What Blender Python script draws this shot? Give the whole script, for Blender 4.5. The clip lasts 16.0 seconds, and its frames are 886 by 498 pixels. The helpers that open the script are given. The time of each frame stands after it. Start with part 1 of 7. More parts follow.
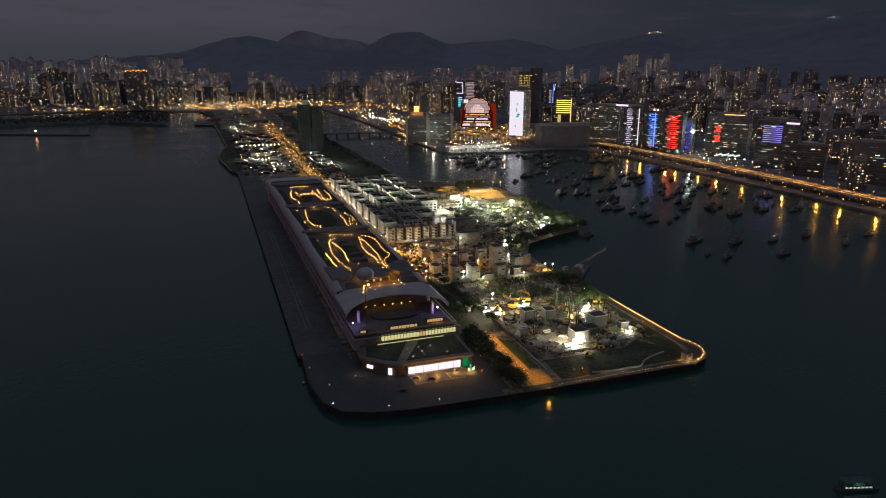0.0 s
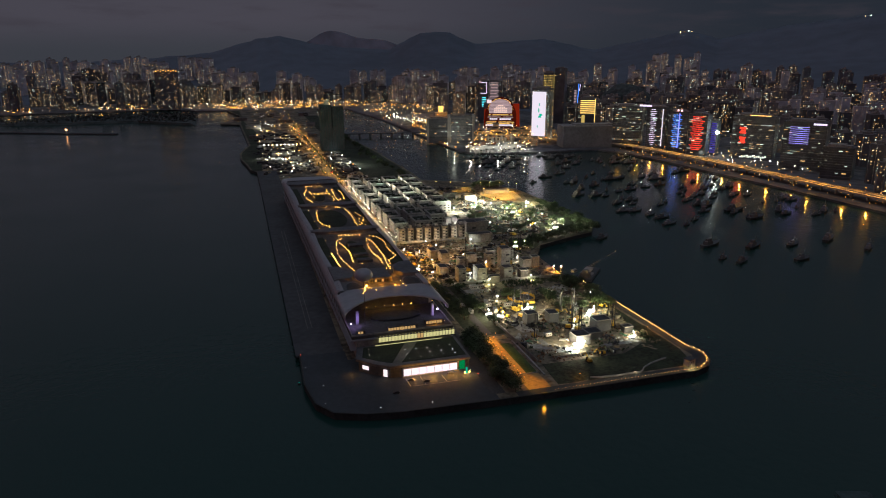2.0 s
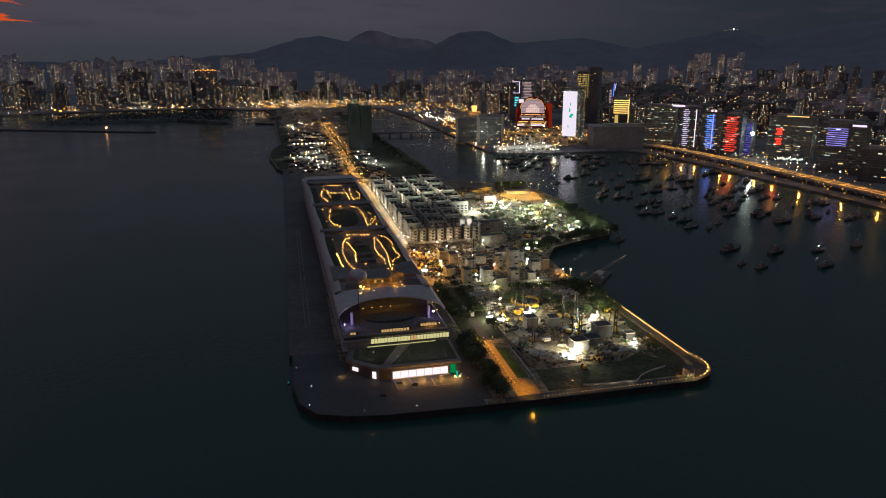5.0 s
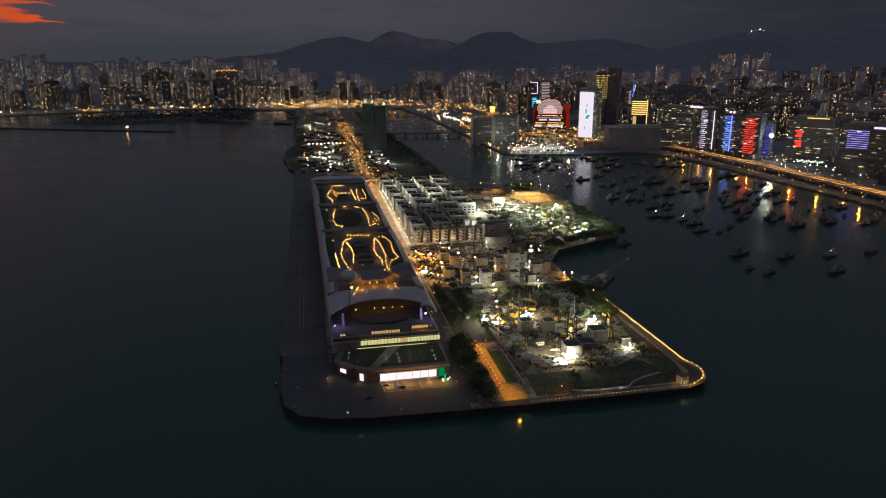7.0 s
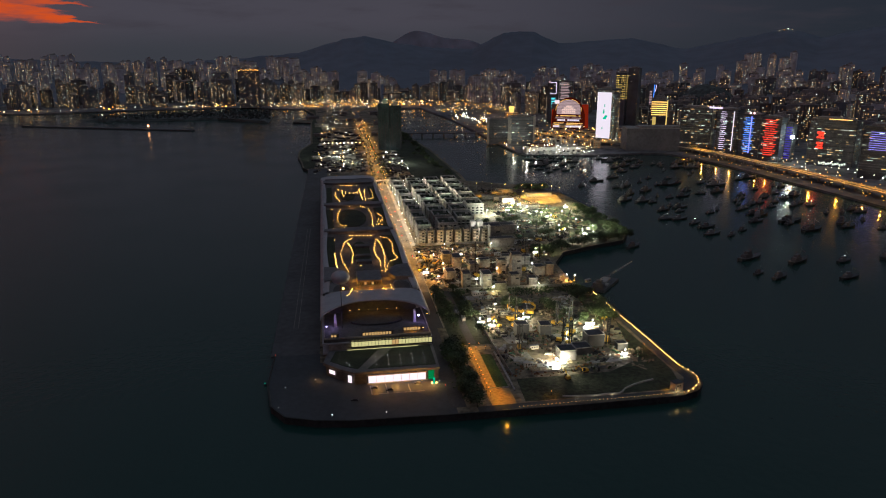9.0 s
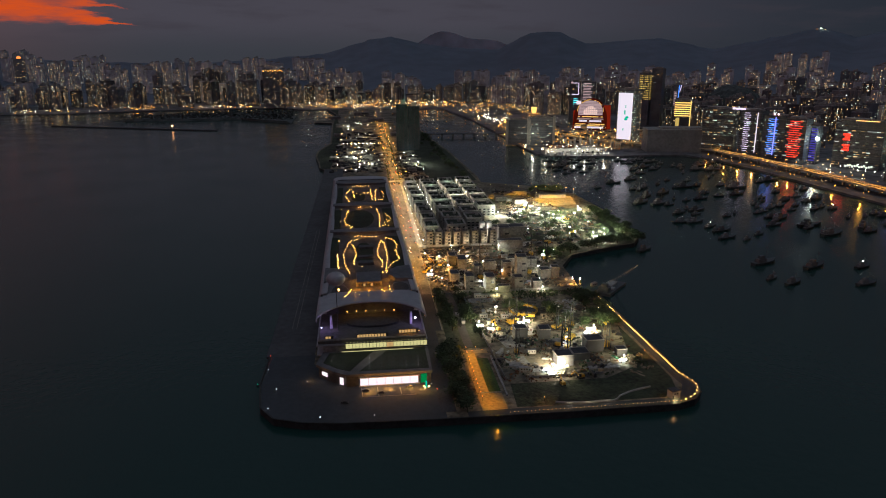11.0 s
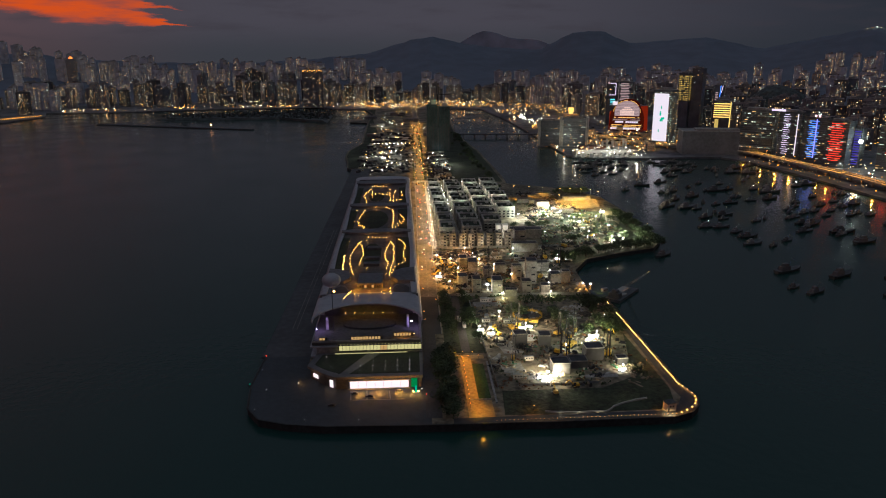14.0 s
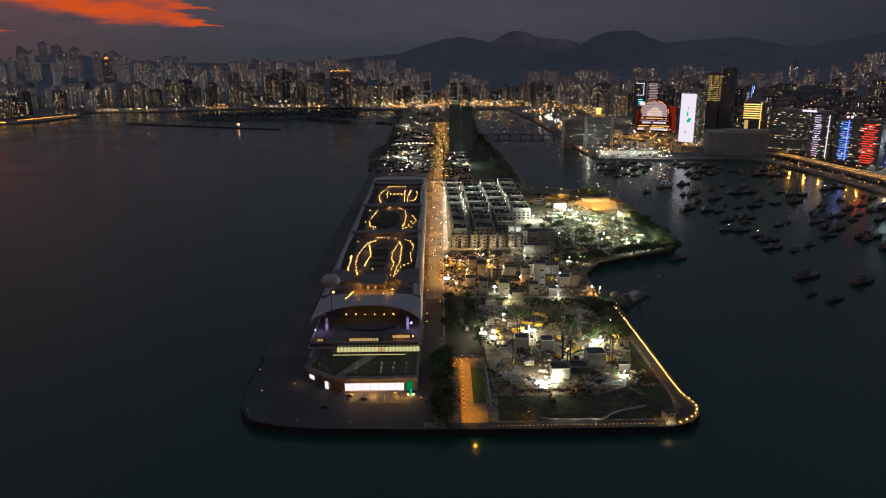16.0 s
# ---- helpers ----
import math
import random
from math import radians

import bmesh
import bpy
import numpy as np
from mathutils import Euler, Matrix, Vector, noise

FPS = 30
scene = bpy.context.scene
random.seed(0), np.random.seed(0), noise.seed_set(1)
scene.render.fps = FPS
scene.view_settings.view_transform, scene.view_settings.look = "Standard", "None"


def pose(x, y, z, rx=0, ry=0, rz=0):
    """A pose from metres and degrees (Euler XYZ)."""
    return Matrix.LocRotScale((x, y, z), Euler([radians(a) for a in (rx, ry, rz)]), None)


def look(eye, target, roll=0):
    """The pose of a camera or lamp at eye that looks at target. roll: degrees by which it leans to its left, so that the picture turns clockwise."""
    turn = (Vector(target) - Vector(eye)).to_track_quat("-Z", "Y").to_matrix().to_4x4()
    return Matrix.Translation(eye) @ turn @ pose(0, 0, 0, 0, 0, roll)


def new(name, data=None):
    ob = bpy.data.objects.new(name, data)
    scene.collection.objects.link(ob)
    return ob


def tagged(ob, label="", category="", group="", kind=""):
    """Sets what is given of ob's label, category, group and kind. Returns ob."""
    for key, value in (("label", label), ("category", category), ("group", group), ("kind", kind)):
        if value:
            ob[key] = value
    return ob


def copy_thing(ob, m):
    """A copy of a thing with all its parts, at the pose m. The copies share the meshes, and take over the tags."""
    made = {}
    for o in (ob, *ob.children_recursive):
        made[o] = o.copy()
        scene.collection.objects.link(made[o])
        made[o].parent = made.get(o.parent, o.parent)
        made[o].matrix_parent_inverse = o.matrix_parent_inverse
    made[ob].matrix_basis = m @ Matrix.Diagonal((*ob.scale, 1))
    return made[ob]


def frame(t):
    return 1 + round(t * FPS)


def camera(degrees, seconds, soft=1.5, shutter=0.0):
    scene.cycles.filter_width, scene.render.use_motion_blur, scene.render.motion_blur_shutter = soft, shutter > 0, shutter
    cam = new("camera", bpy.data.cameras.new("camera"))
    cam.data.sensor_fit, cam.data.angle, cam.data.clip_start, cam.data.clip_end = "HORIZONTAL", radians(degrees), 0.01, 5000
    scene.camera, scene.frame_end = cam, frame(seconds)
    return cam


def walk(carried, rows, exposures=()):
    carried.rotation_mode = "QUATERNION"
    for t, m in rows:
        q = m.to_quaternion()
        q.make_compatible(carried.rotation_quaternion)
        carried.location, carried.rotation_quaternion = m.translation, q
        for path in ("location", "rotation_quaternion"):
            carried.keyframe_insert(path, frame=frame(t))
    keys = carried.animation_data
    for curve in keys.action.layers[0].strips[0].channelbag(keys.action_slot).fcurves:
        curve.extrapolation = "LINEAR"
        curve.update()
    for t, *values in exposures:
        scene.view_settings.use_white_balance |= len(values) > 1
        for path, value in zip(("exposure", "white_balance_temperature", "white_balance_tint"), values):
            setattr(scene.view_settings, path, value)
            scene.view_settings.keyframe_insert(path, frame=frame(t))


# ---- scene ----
cam = camera(64.3, 16.0, 1.05)
METRES, EYE, TILT, LEAN, TURN = 172.0, 202.0, -15.8, 0.0, -18.9
PATH = [
    (0, (1.156, -0.193, 201.64), (1.769, 1.632, 201.096), 0.1),
    (0.5, (6.141, -0.734, 201.665), (6.733, 1.098, 201.121), 0.0),
    (1, (11.281, -1.438, 201.691), (11.853, 0.4, 201.146), 0.0),
    (1.5, (16.484, -2.212, 201.725), (17.037, -0.368, 201.18), -0.0),
    (2, (21.774, -2.908, 201.771), (22.307, -1.059, 201.227), -0.0),
    (2.5, (26.972, -3.436, 201.817), (27.488, -1.582, 201.272), -0.1),
    (3, (32.289, -3.877, 201.828), (32.787, -2.018, 201.283), -0.1),
    (3.5, (37.569, -4.251, 201.807), (38.049, -2.387, 201.262), -0.1),
    (4, (42.917, -4.458, 201.755), (43.376, -2.589, 201.21), -0.1),
    (6.5, (69.747, -4.225, 201.047), (70.116, -2.336, 200.502), -0.1),
    (7, (75.298, -4.035, 200.963), (75.652, -2.143, 200.419), -0.1),
    (7.5, (80.759, -3.777, 200.852), (81.097, -1.883, 200.308), -0.2),
    (8, (86.159, -3.398, 200.745), (86.48, -1.5, 200.201), -0.1),
    (8.5, (91.411, -2.988, 200.638), (91.715, -1.088, 200.094), -0.1),
    (9, (96.712, -2.451, 200.598), (96.998, -0.548, 200.054), -0.1),
    (11.5, (122.909, 0.456, 200.169), (123.098, 2.372, 199.627), -0.2),
    (12, (128.23, 1.124, 200.203), (128.398, 3.042, 199.661), -0.2),
    (12.5, (133.511, 1.796, 200.24), (133.658, 3.715, 199.698), -0.3),
    (13, (138.732, 2.528, 200.256), (138.857, 4.45, 199.715), -0.3),
    (13.5, (143.844, 3.331, 200.241), (143.95, 5.253, 199.7), -0.3),
    (14, (148.977, 4.263, 200.225), (149.063, 6.186, 199.683), -0.3),
    (14.5, (154.068, 5.335, 200.176), (154.132, 7.259, 199.634), -0.4),
    (15, (159.279, 6.559, 200.117), (159.32, 8.484, 199.576), -0.4),
    (15.5, (164.444, 7.773, 200.047), (164.463, 9.698, 199.505), -0.4),
    (16, (169.645, 8.965, 200.023), (169.642, 10.891, 199.481), -0.4),
]
walk(cam, [(t, look(eye, target, roll)) for t, eye, target, roll in PATH])
# the sky at dusk: dim violet, warmer and brighter to the west, with two sunset streaks
world = bpy.data.worlds.new("dusk_sky")
scene.world = world
world.use_nodes = True
WN, WL = world.node_tree.nodes, world.node_tree.links
WN.clear()


def wmath(op, a, b=None, c=None):
    n = WN.new("ShaderNodeMath")
    n.operation = op
    for i, v in enumerate((a, b, c)):
        if v is None:
            continue
        if isinstance(v, (int, float)):
            n.inputs[i].default_value = v
        else:
            WL.new(v, n.inputs[i])
    return n.outputs[0]


def wstep(v, lo, hi, a=0.0, b=1.0):
    n = WN.new("ShaderNodeMapRange")
    n.interpolation_type = "SMOOTHSTEP"
    WL.new(v, n.inputs[0])
    for i, q in enumerate((lo, hi, a, b)):
        n.inputs[i + 1].default_value = q
    return n.outputs[0]


def wmix(f, a, b):
    n = WN.new("ShaderNodeMix")
    n.data_type = "RGBA"
    WL.new(f, n.inputs[0])
    for i, v in ((6, a), (7, b)):
        if isinstance(v, tuple):
            n.inputs[i].default_value = (*v, 1)
        else:
            WL.new(v, n.inputs[i])
    return n.outputs[2]


def wnoise(vec, scale, detail=4.0, rough=0.55):
    n = WN.new("ShaderNodeTexNoise")
    WL.new(vec, n.inputs["Vector"])
    n.inputs["Scale"].default_value, n.inputs["Detail"].default_value, n.inputs["Roughness"].default_value = scale, detail, rough
    return n.outputs[0]


SKY_GAIN = 2.35
co = WN.new("ShaderNodeTexCoord").outputs["Generated"]
sep = WN.new("ShaderNodeSeparateXYZ")
WL.new(co, sep.inputs[0])
azim = wmath("MULTIPLY", wmath("ARCTAN2", sep.outputs[0], sep.outputs[1]), 57.2958)
elev = wmath("MULTIPLY", wmath("ARCSINE", sep.outputs[2]), 57.2958)
comb = WN.new("ShaderNodeCombineXYZ")
WL.new(wmath("MULTIPLY", azim, 0.05), comb.inputs[0])
WL.new(wmath("MULTIPLY", elev, 0.30), comb.inputs[1])
uv = comb.outputs[0]
west = wstep(azim, -13.0, -37.0)
north_east = wmath("MULTIPLY", wstep(azim, 4.0, 42.0), wstep(elev, 26.0, 9.0))
zenith = wmix(wstep(azim, -120.0, 140.0), (0.0390, 0.0470, 0.0640), (0.0420, 0.0520, 0.0680))
mid = wmix(north_east, wmix(west, (0.0262, 0.0248, 0.0322), (0.0430, 0.0255, 0.0290)), (0.0085, 0.0107, 0.0152))
low = wmix(north_east, wmix(west, (0.0175, 0.0190, 0.0240), (0.0360, 0.0225, 0.0250)), (0.0085, 0.0107, 0.0150))
sky = wmix(wstep(elev, 6.0, 60.0), mid, zenith)
sky = wmix(wstep(elev, 44.0, 80.0), sky, (0.085, 0.104, 0.128))
sky = wmix(wstep(elev, -0.4, 2.4), low, sky)
grey = wstep(wnoise(uv, 3.2, 6.0), 0.46, 0.74, 0.0, 0.55)
grey = wmath("MULTIPLY", grey, wstep(elev, 0.2, 1.6))
sky = wmix(grey, sky, (0.0185, 0.0165, 0.0215))


def streak(a_end, a_full, e_end, slope, half):
    """A long thin cloud lit from below: it tapers to a point at a_end."""
    centre = wmath("ADD", e_end, wmath("MULTIPLY", wmath("SUBTRACT", a_end, azim), slope))
    wob = wmath("MULTIPLY", wmath("SUBTRACT", wnoise(uv, 7.0, 5.0, 0.62), 0.5), 1.5)
    off = wmath("ABSOLUTE", wmath("ADD", wmath("SUBTRACT", elev, centre), wob))
    wide = wmath("MULTIPLY", wstep(azim, a_end, a_full), half)
    return wmath("MULTIPLY", wstep(wmath("DIVIDE", off, wmath("MAXIMUM", wide, 0.01)), 1.0, 0.35), wstep(azim, a_end, a_end - 2.0))


glow = wmath("MAXIMUM", streak(-15.6, -23.0, 1.72, 0.150, 1.05), wmath("MULTIPLY", streak(-29.0, -34.0, 1.55, 0.01, 0.34), 0.8))
glow = wmath("MAXIMUM", glow, wmath("MULTIPLY", streak(-16.2, -22.0, 3.0, 0.10, 0.85), 0.85))
glow = wmath("MULTIPLY", glow, wstep(wnoise(uv, 5.0, 5.0), 0.25, 0.62, 0.35, 1.0))
sky = wmix(glow, sky, (0.27, 0.034, 0.006))
bg = WN.new("ShaderNodeBackground")
WL.new(sky, bg.inputs[0])
bg.inputs[1].default_value = SKY_GAIN
outw = WN.new("ShaderNodeOutputWorld")
WL.new(bg.outputs[0], outw.inputs[0])

# the last light from the west, long after sunset
dusk = new("dusk_light", bpy.data.lights.new("dusk_light", "SUN"))
dusk.data.energy, dusk.data.angle, dusk.data.color = 0.004, radians(60), (1.0, 0.80, 0.75)
dusk.matrix_world = look((-300, 200, 160), (0, 0, 0))


def lamp(x, y, z, watts, colour, radius=0.6, down=0, aim=None):
    """A bare lamp, or with down a shaded one that shines down, or along aim, within that many degrees."""
    d = bpy.data.lights.new("lamp_light", "SPOT" if down else "POINT")
    d.energy, d.color, d.shadow_soft_size = watts, colour, radius
    if down:
        d.spot_size, d.spot_blend = radians(down), 0.7
    ob = new("lamp_light", d)
    ob.location = (x, y, z)
    if aim:
        ob.matrix_basis = look((x, y, z), (x + aim[0], y + aim[1], z + aim[2]))
    return ob


COOL, NEUTRAL, WARM, SODIUM = (0.95, 1.0, 0.80), (1.0, 0.83, 0.53), (1.0, 0.46, 0.09), (1.0, 0.36, 0.018)
LEMON = (1.0, 0.90, 0.42)
FLOODS = [  # place, power in kW, colour
    (231, 399, 60, NEUTRAL), (239, 401, 24, NEUTRAL), (277, 460, 30, LEMON), (271, 455, 22, COOL), (280, 406, 14, NEUTRAL), (230, 480, 34, NEUTRAL), (196, 476, 14, NEUTRAL), (205, 469, 16, NEUTRAL),
    # (222, 547) to (272, 606) are floods added to brighten the site blocks
    (291, 492, 2, NEUTRAL), (299, 418, 1.2, WARM), (214, 505, 4, NEUTRAL), (251, 440, 3, COOL), (222, 547, 5, LEMON), (262, 549, 5, NEUTRAL), (246, 610, 5, NEUTRAL), (224, 628, 5, NEUTRAL), (272, 606, 4, COOL), (216, 361, 0.9, SODIUM),
    (201, 684, 11, WARM), (207, 666, 10, NEUTRAL), (249, 680, 2.5, COOL), (219, 606, 4, NEUTRAL), (212, 569, 3, COOL), (289, 654, 20, LEMON), (300, 657, 18, LEMON), (264, 571, 5, COOL), (293, 568, 7, WARM),
    (299, 565, 3, SODIUM), (236, 596, 2, SODIUM), (241, 566, 4, NEUTRAL), (173, 603, 15, WARM), (180, 580, 9, WARM), (212, 646, 12, WARM), (185, 649, 14, WARM), (172, 660, 12, WARM), (190, 618, 8, WARM),
    (361, 721, 14, NEUTRAL), (370, 711, 12, COOL), (341, 812, 12, COOL), (348, 797, 10, LEMON), (323, 880, 22, NEUTRAL), (304, 829, 9, COOL), (277, 832, 8, COOL), (383, 850, 10, LEMON), (262, 905, 8, NEUTRAL),
    (352, 830, 9, LEMON), (312, 850, 9, COOL), (378, 735, 6, COOL), (210, 1247, 16, COOL), (96, 1321, 16, COOL),
]

# ---- materials ----


def make(name, colour, rough=0.8, metal=0.0, grain=0.5, patch=0.04, vary=0.35, bump=0.1, depth=0.2, spread=0.0):
    """A surface with fine grain and broad stains; spread: how far separate pieces differ in tone."""
    m = bpy.data.materials.new(name)
    m.use_nodes = True
    N, L = m.node_tree.nodes, m.node_tree.links
    b = N["Principled BSDF"]
    pos = N.new("ShaderNodeNewGeometry").outputs["Position"]
    n1, n2 = N.new("ShaderNodeTexNoise"), N.new("ShaderNodeTexNoise")
    for n, s in ((n1, grain), (n2, patch)):
        L.new(pos, n.inputs["Vector"])
        n.inputs["Scale"].default_value, n.inputs["Detail"].default_value = s, 5
    add = N.new("ShaderNodeMath")
    add.operation = "ADD"
    L.new(n1.outputs[0], add.inputs[0])
    L.new(n2.outputs[0], add.inputs[1])
    rng = N.new("ShaderNodeMapRange")
    L.new(add.outputs[0], rng.inputs[0])
    rng.inputs[1].default_value, rng.inputs[2].default_value = 0.78, 1.22
    rng.inputs[3].default_value, rng.inputs[4].default_value = 1 - vary, 1 + vary
    tone = rng.outputs[0]
    if spread:
        info = N.new("ShaderNodeObjectInfo")
        r2 = N.new("ShaderNodeMapRange")
        L.new(info.outputs["Random"], r2.inputs[0])
        r2.inputs[3].default_value, r2.inputs[4].default_value = 1 - spread, 1 + spread
        mul = N.new("ShaderNodeMath")
        mul.operation = "MULTIPLY"
        L.new(tone, mul.inputs[0])
        L.new(r2.outputs[0], mul.inputs[1])
        tone = mul.outputs[0]
    mixc = N.new("ShaderNodeVectorMath")
    mixc.operation = "SCALE"
    mixc.inputs[0].default_value = colour
    L.new(tone, mixc.inputs["Scale"])
    L.new(mixc.outputs[0], b.inputs["Base Color"])
    b.inputs["Roughness"].default_value, b.inputs["Metallic"].default_value = rough, metal
    if bump:
        bp = N.new("ShaderNodeBump")
        bp.inputs["Strength"].default_value, bp.inputs["Distance"].default_value = bump, depth
        L.new(n1.outputs[0], bp.inputs["Height"])
        L.new(bp.outputs[0], b.inputs["Normal"])
    return m


def shine(name, colours, low=1.0, high=3.0, sampled=False):
    """A glowing surface whose separate pieces differ in colour and strength."""
    m = bpy.data.materials.new(name)
    m.use_nodes = True
    N, L = m.node_tree.nodes, m.node_tree.links
    N.clear()
    geo = N.new("ShaderNodeNewGeometry")
    ramp = N.new("ShaderNodeValToRGB")
    ramp.color_ramp.interpolation = "CONSTANT"
    while len(ramp.color_ramp.elements) < len(colours):
        ramp.color_ramp.elements.new(0.5)
    for i, c in enumerate(colours):
        ramp.color_ramp.elements[i].position, ramp.color_ramp.elements[i].color = i / len(colours), (*c, 1)
    L.new(geo.outputs["Random Per Island"], ramp.inputs[0])
    mul = N.new("ShaderNodeMath")
    mul.operation = "MULTIPLY"
    mul.inputs[1].default_value = 37.7
    L.new(geo.outputs["Random Per Island"], mul.inputs[0])
    fr = N.new("ShaderNodeMath")
    fr.operation = "FRACT"
    L.new(mul.outputs[0], fr.inputs[0])
    pw = N.new("ShaderNodeMath")
    pw.operation = "POWER"
    pw.inputs[1].default_value = 3.0
    L.new(fr.outputs[0], pw.inputs[0])
    rng = N.new("ShaderNodeMapRange")
    L.new(pw.outputs[0], rng.inputs[0])
    rng.inputs[3].default_value, rng.inputs[4].default_value = low, high
    e = N.new("ShaderNodeEmission")
    L.new(ramp.outputs[0], e.inputs[0])
    L.new(rng.outputs[0], e.inputs[1])
    o = N.new("ShaderNodeOutputMaterial")
    L.new(e.outputs[0], o.inputs[0])
    m.cycles.emission_sampling = "AUTO" if sampled else "NONE"
    return m


def glassy(name, colour, rough=0.08):
    m = make(name, colour, rough, 0.0, 0.3, 0.05, 0.2, 0.0)
    m.node_tree.nodes["Principled BSDF"].inputs["IOR"].default_value = 1.5
    return m


def water_material():
    m = bpy.data.materials.new("sea_water")
    m.use_nodes = True
    N, L = m.node_tree.nodes, m.node_tree.links
    b = N["Principled BSDF"]
    b.inputs["Base Color"].default_value = (0.015, 0.052, 0.045, 1)
    b.inputs["Roughness"].default_value, b.inputs["IOR"].default_value = 0.13, 1.33
    pos = N.new("ShaderNodeNewGeometry").outputs["Position"]
    heights = []
    for s, d in ((0.16, 3.0), (0.012, 4.0)):
        n = N.new("ShaderNodeTexNoise")
        L.new(pos, n.inputs["Vector"])
        n.inputs["Scale"].default_value, n.inputs["Detail"].default_value = s, d
        heights.append(n.outputs[0])
    last = None
    for h, st, di in zip(heights, (0.29, 0.10), (1.0, 4.0)):
        bp = N.new("ShaderNodeBump")
        bp.inputs["Strength"].default_value, bp.inputs["Distance"].default_value = st, di
        L.new(h, bp.inputs["Height"])
        if last:
            L.new(last, bp.inputs["Normal"])
        last = bp.outputs[0]
    L.new(last, b.inputs["Normal"])
    rng = N.new("ShaderNodeMapRange")
    L.new(heights[1], rng.inputs[0])
    rng.inputs[1].default_value, rng.inputs[2].default_value = 0.35, 0.65
    rng.inputs[3].default_value, rng.inputs[4].default_value = 0.13, 0.23
    L.new(rng.outputs[0], b.inputs["Roughness"])
    return m


M_WATER = water_material()
M_GROUND = make("bare_earth", (0.165, 0.142, 0.100), 0.95, 0, 0.22, 0.03, 0.75, 0.8, 1.2)
M_SEAWALL = make("wet_sea_wall", (0.030, 0.034, 0.034), 0.8, 0, 0.4, 0.05, 0.4, 0.2)
M_EARTH = make("dug_earth", (0.075, 0.060, 0.042), 0.95, 0, 0.5, 0.06, 0.7, 0.8, 0.8)
M_SCRUB = make("scrub_land", (0.036, 0.047, 0.025), 0.95, 0, 0.4, 0.03, 0.6, 0.6, 0.8)
M_CONC = make("concrete", (0.32, 0.31, 0.29), 0.85, 0, 0.6, 0.05, 0.35, 0.1)
M_PAVE = make("grey_paving", (0.046, 0.055, 0.063), 0.8, 0, 0.35, 0.04, 0.16, 0.1)
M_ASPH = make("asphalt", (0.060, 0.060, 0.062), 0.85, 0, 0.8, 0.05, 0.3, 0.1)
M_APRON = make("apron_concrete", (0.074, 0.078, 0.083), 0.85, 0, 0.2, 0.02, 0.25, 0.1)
# lighter copy of the asphalt: street light put into the road colour
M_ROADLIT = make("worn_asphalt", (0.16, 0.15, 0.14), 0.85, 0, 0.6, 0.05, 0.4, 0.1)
M_ROOFLAWN = make("dark_roof_planting", (0.026, 0.036, 0.020), 0.95, 0, 0.8, 0.05, 0.4, 0.5, 0.3)
M_LAWN = make("lawn", (0.050, 0.095, 0.026), 0.95, 0, 0.8, 0.05, 0.4, 0.5, 0.3)
M_WHITE = make("white_metal_cladding", (0.36, 0.36, 0.39), 0.42, 0.1, 0.2, 0.03, 0.12, 0.03)
M_BAND = make("seamed_roof_band", (0.115, 0.115, 0.122), 0.5, 0.1, 0.3, 0.05, 0.3, 0.05)
M_DARKROOF = make("dark_roof", (0.060, 0.064, 0.070), 0.7, 0, 0.4, 0.05, 0.4, 0.1)
M_DECK = make("roof_deck_paving", (0.085, 0.080, 0.075), 0.8, 0, 0.5, 0.06, 0.35, 0.1)
M_STEEL = make("galvanised_steel", (0.35, 0.36, 0.37), 0.45, 0.8, 0.7, 0.1, 0.2, 0.05)
M_DARK = make("dark_painted_steel", (0.035, 0.035, 0.04), 0.55, 0.3, 0.7, 0.1, 0.3, 0.05)
M_BLOCK = make("grey_precast", (0.21, 0.205, 0.195), 0.85, 0, 0.5, 0.08, 0.4, 0.1, spread=0.35)
M_YELLOW = make("yellow_plant_paint", (0.55, 0.33, 0.03), 0.5, 0.0, 0.8, 0.1, 0.3, 0.05)
M_LEAF = make("leaves", (0.050, 0.078, 0.034), 0.8, 0, 1.5, 0.1, 0.5, 0.0, spread=0.35)
# far foliage, paler and greyer than M_LEAF: haze mixed into the colour
M_FARWOOD = make("far_woodland", (0.085, 0.10, 0.095), 0.9, 0, 0.1, 0.02, 0.4, 0.0)
M_BARK = make("bark", (0.09, 0.065, 0.045), 0.95, 0, 2.0, 0.2, 0.4, 0.3)
# distance haze put into the wall colour of the far towers
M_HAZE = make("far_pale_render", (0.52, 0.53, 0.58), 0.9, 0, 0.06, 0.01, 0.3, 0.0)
M_TOWER = make("tower_render", (0.20, 0.20, 0.21), 0.85, 0, 0.06, 0.01, 0.2, 0.0, spread=0.45)
M_OFFICE = make("office_curtain_wall", (0.12, 0.135, 0.155), 0.35, 0.0, 0.06, 0.01, 0.3, 0.0, spread=0.4)
M_PALE = make("pale_render", (0.40, 0.395, 0.37), 0.85, 0, 0.3, 0.04, 0.2, 0.05)
# airlight painted into both hill colours: bluer and paler than woodland, the peak most
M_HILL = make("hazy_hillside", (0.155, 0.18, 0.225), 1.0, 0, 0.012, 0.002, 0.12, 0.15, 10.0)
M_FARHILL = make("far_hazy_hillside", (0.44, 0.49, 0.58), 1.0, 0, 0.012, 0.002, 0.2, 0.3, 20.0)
M_FARLAND = make("town_ground", (0.14, 0.14, 0.145), 0.95, 0, 0.05, 0.006, 0.5, 0.0)
M_NET = make("green_scaffold_net", (0.050, 0.082, 0.082), 0.9, 0, 0.5, 0.05, 0.4, 0.1)
M_HULL = make("boat_hull", (0.055, 0.06, 0.062), 0.5, 0, 0.4, 0.08, 0.3, 0.0, spread=0.6)
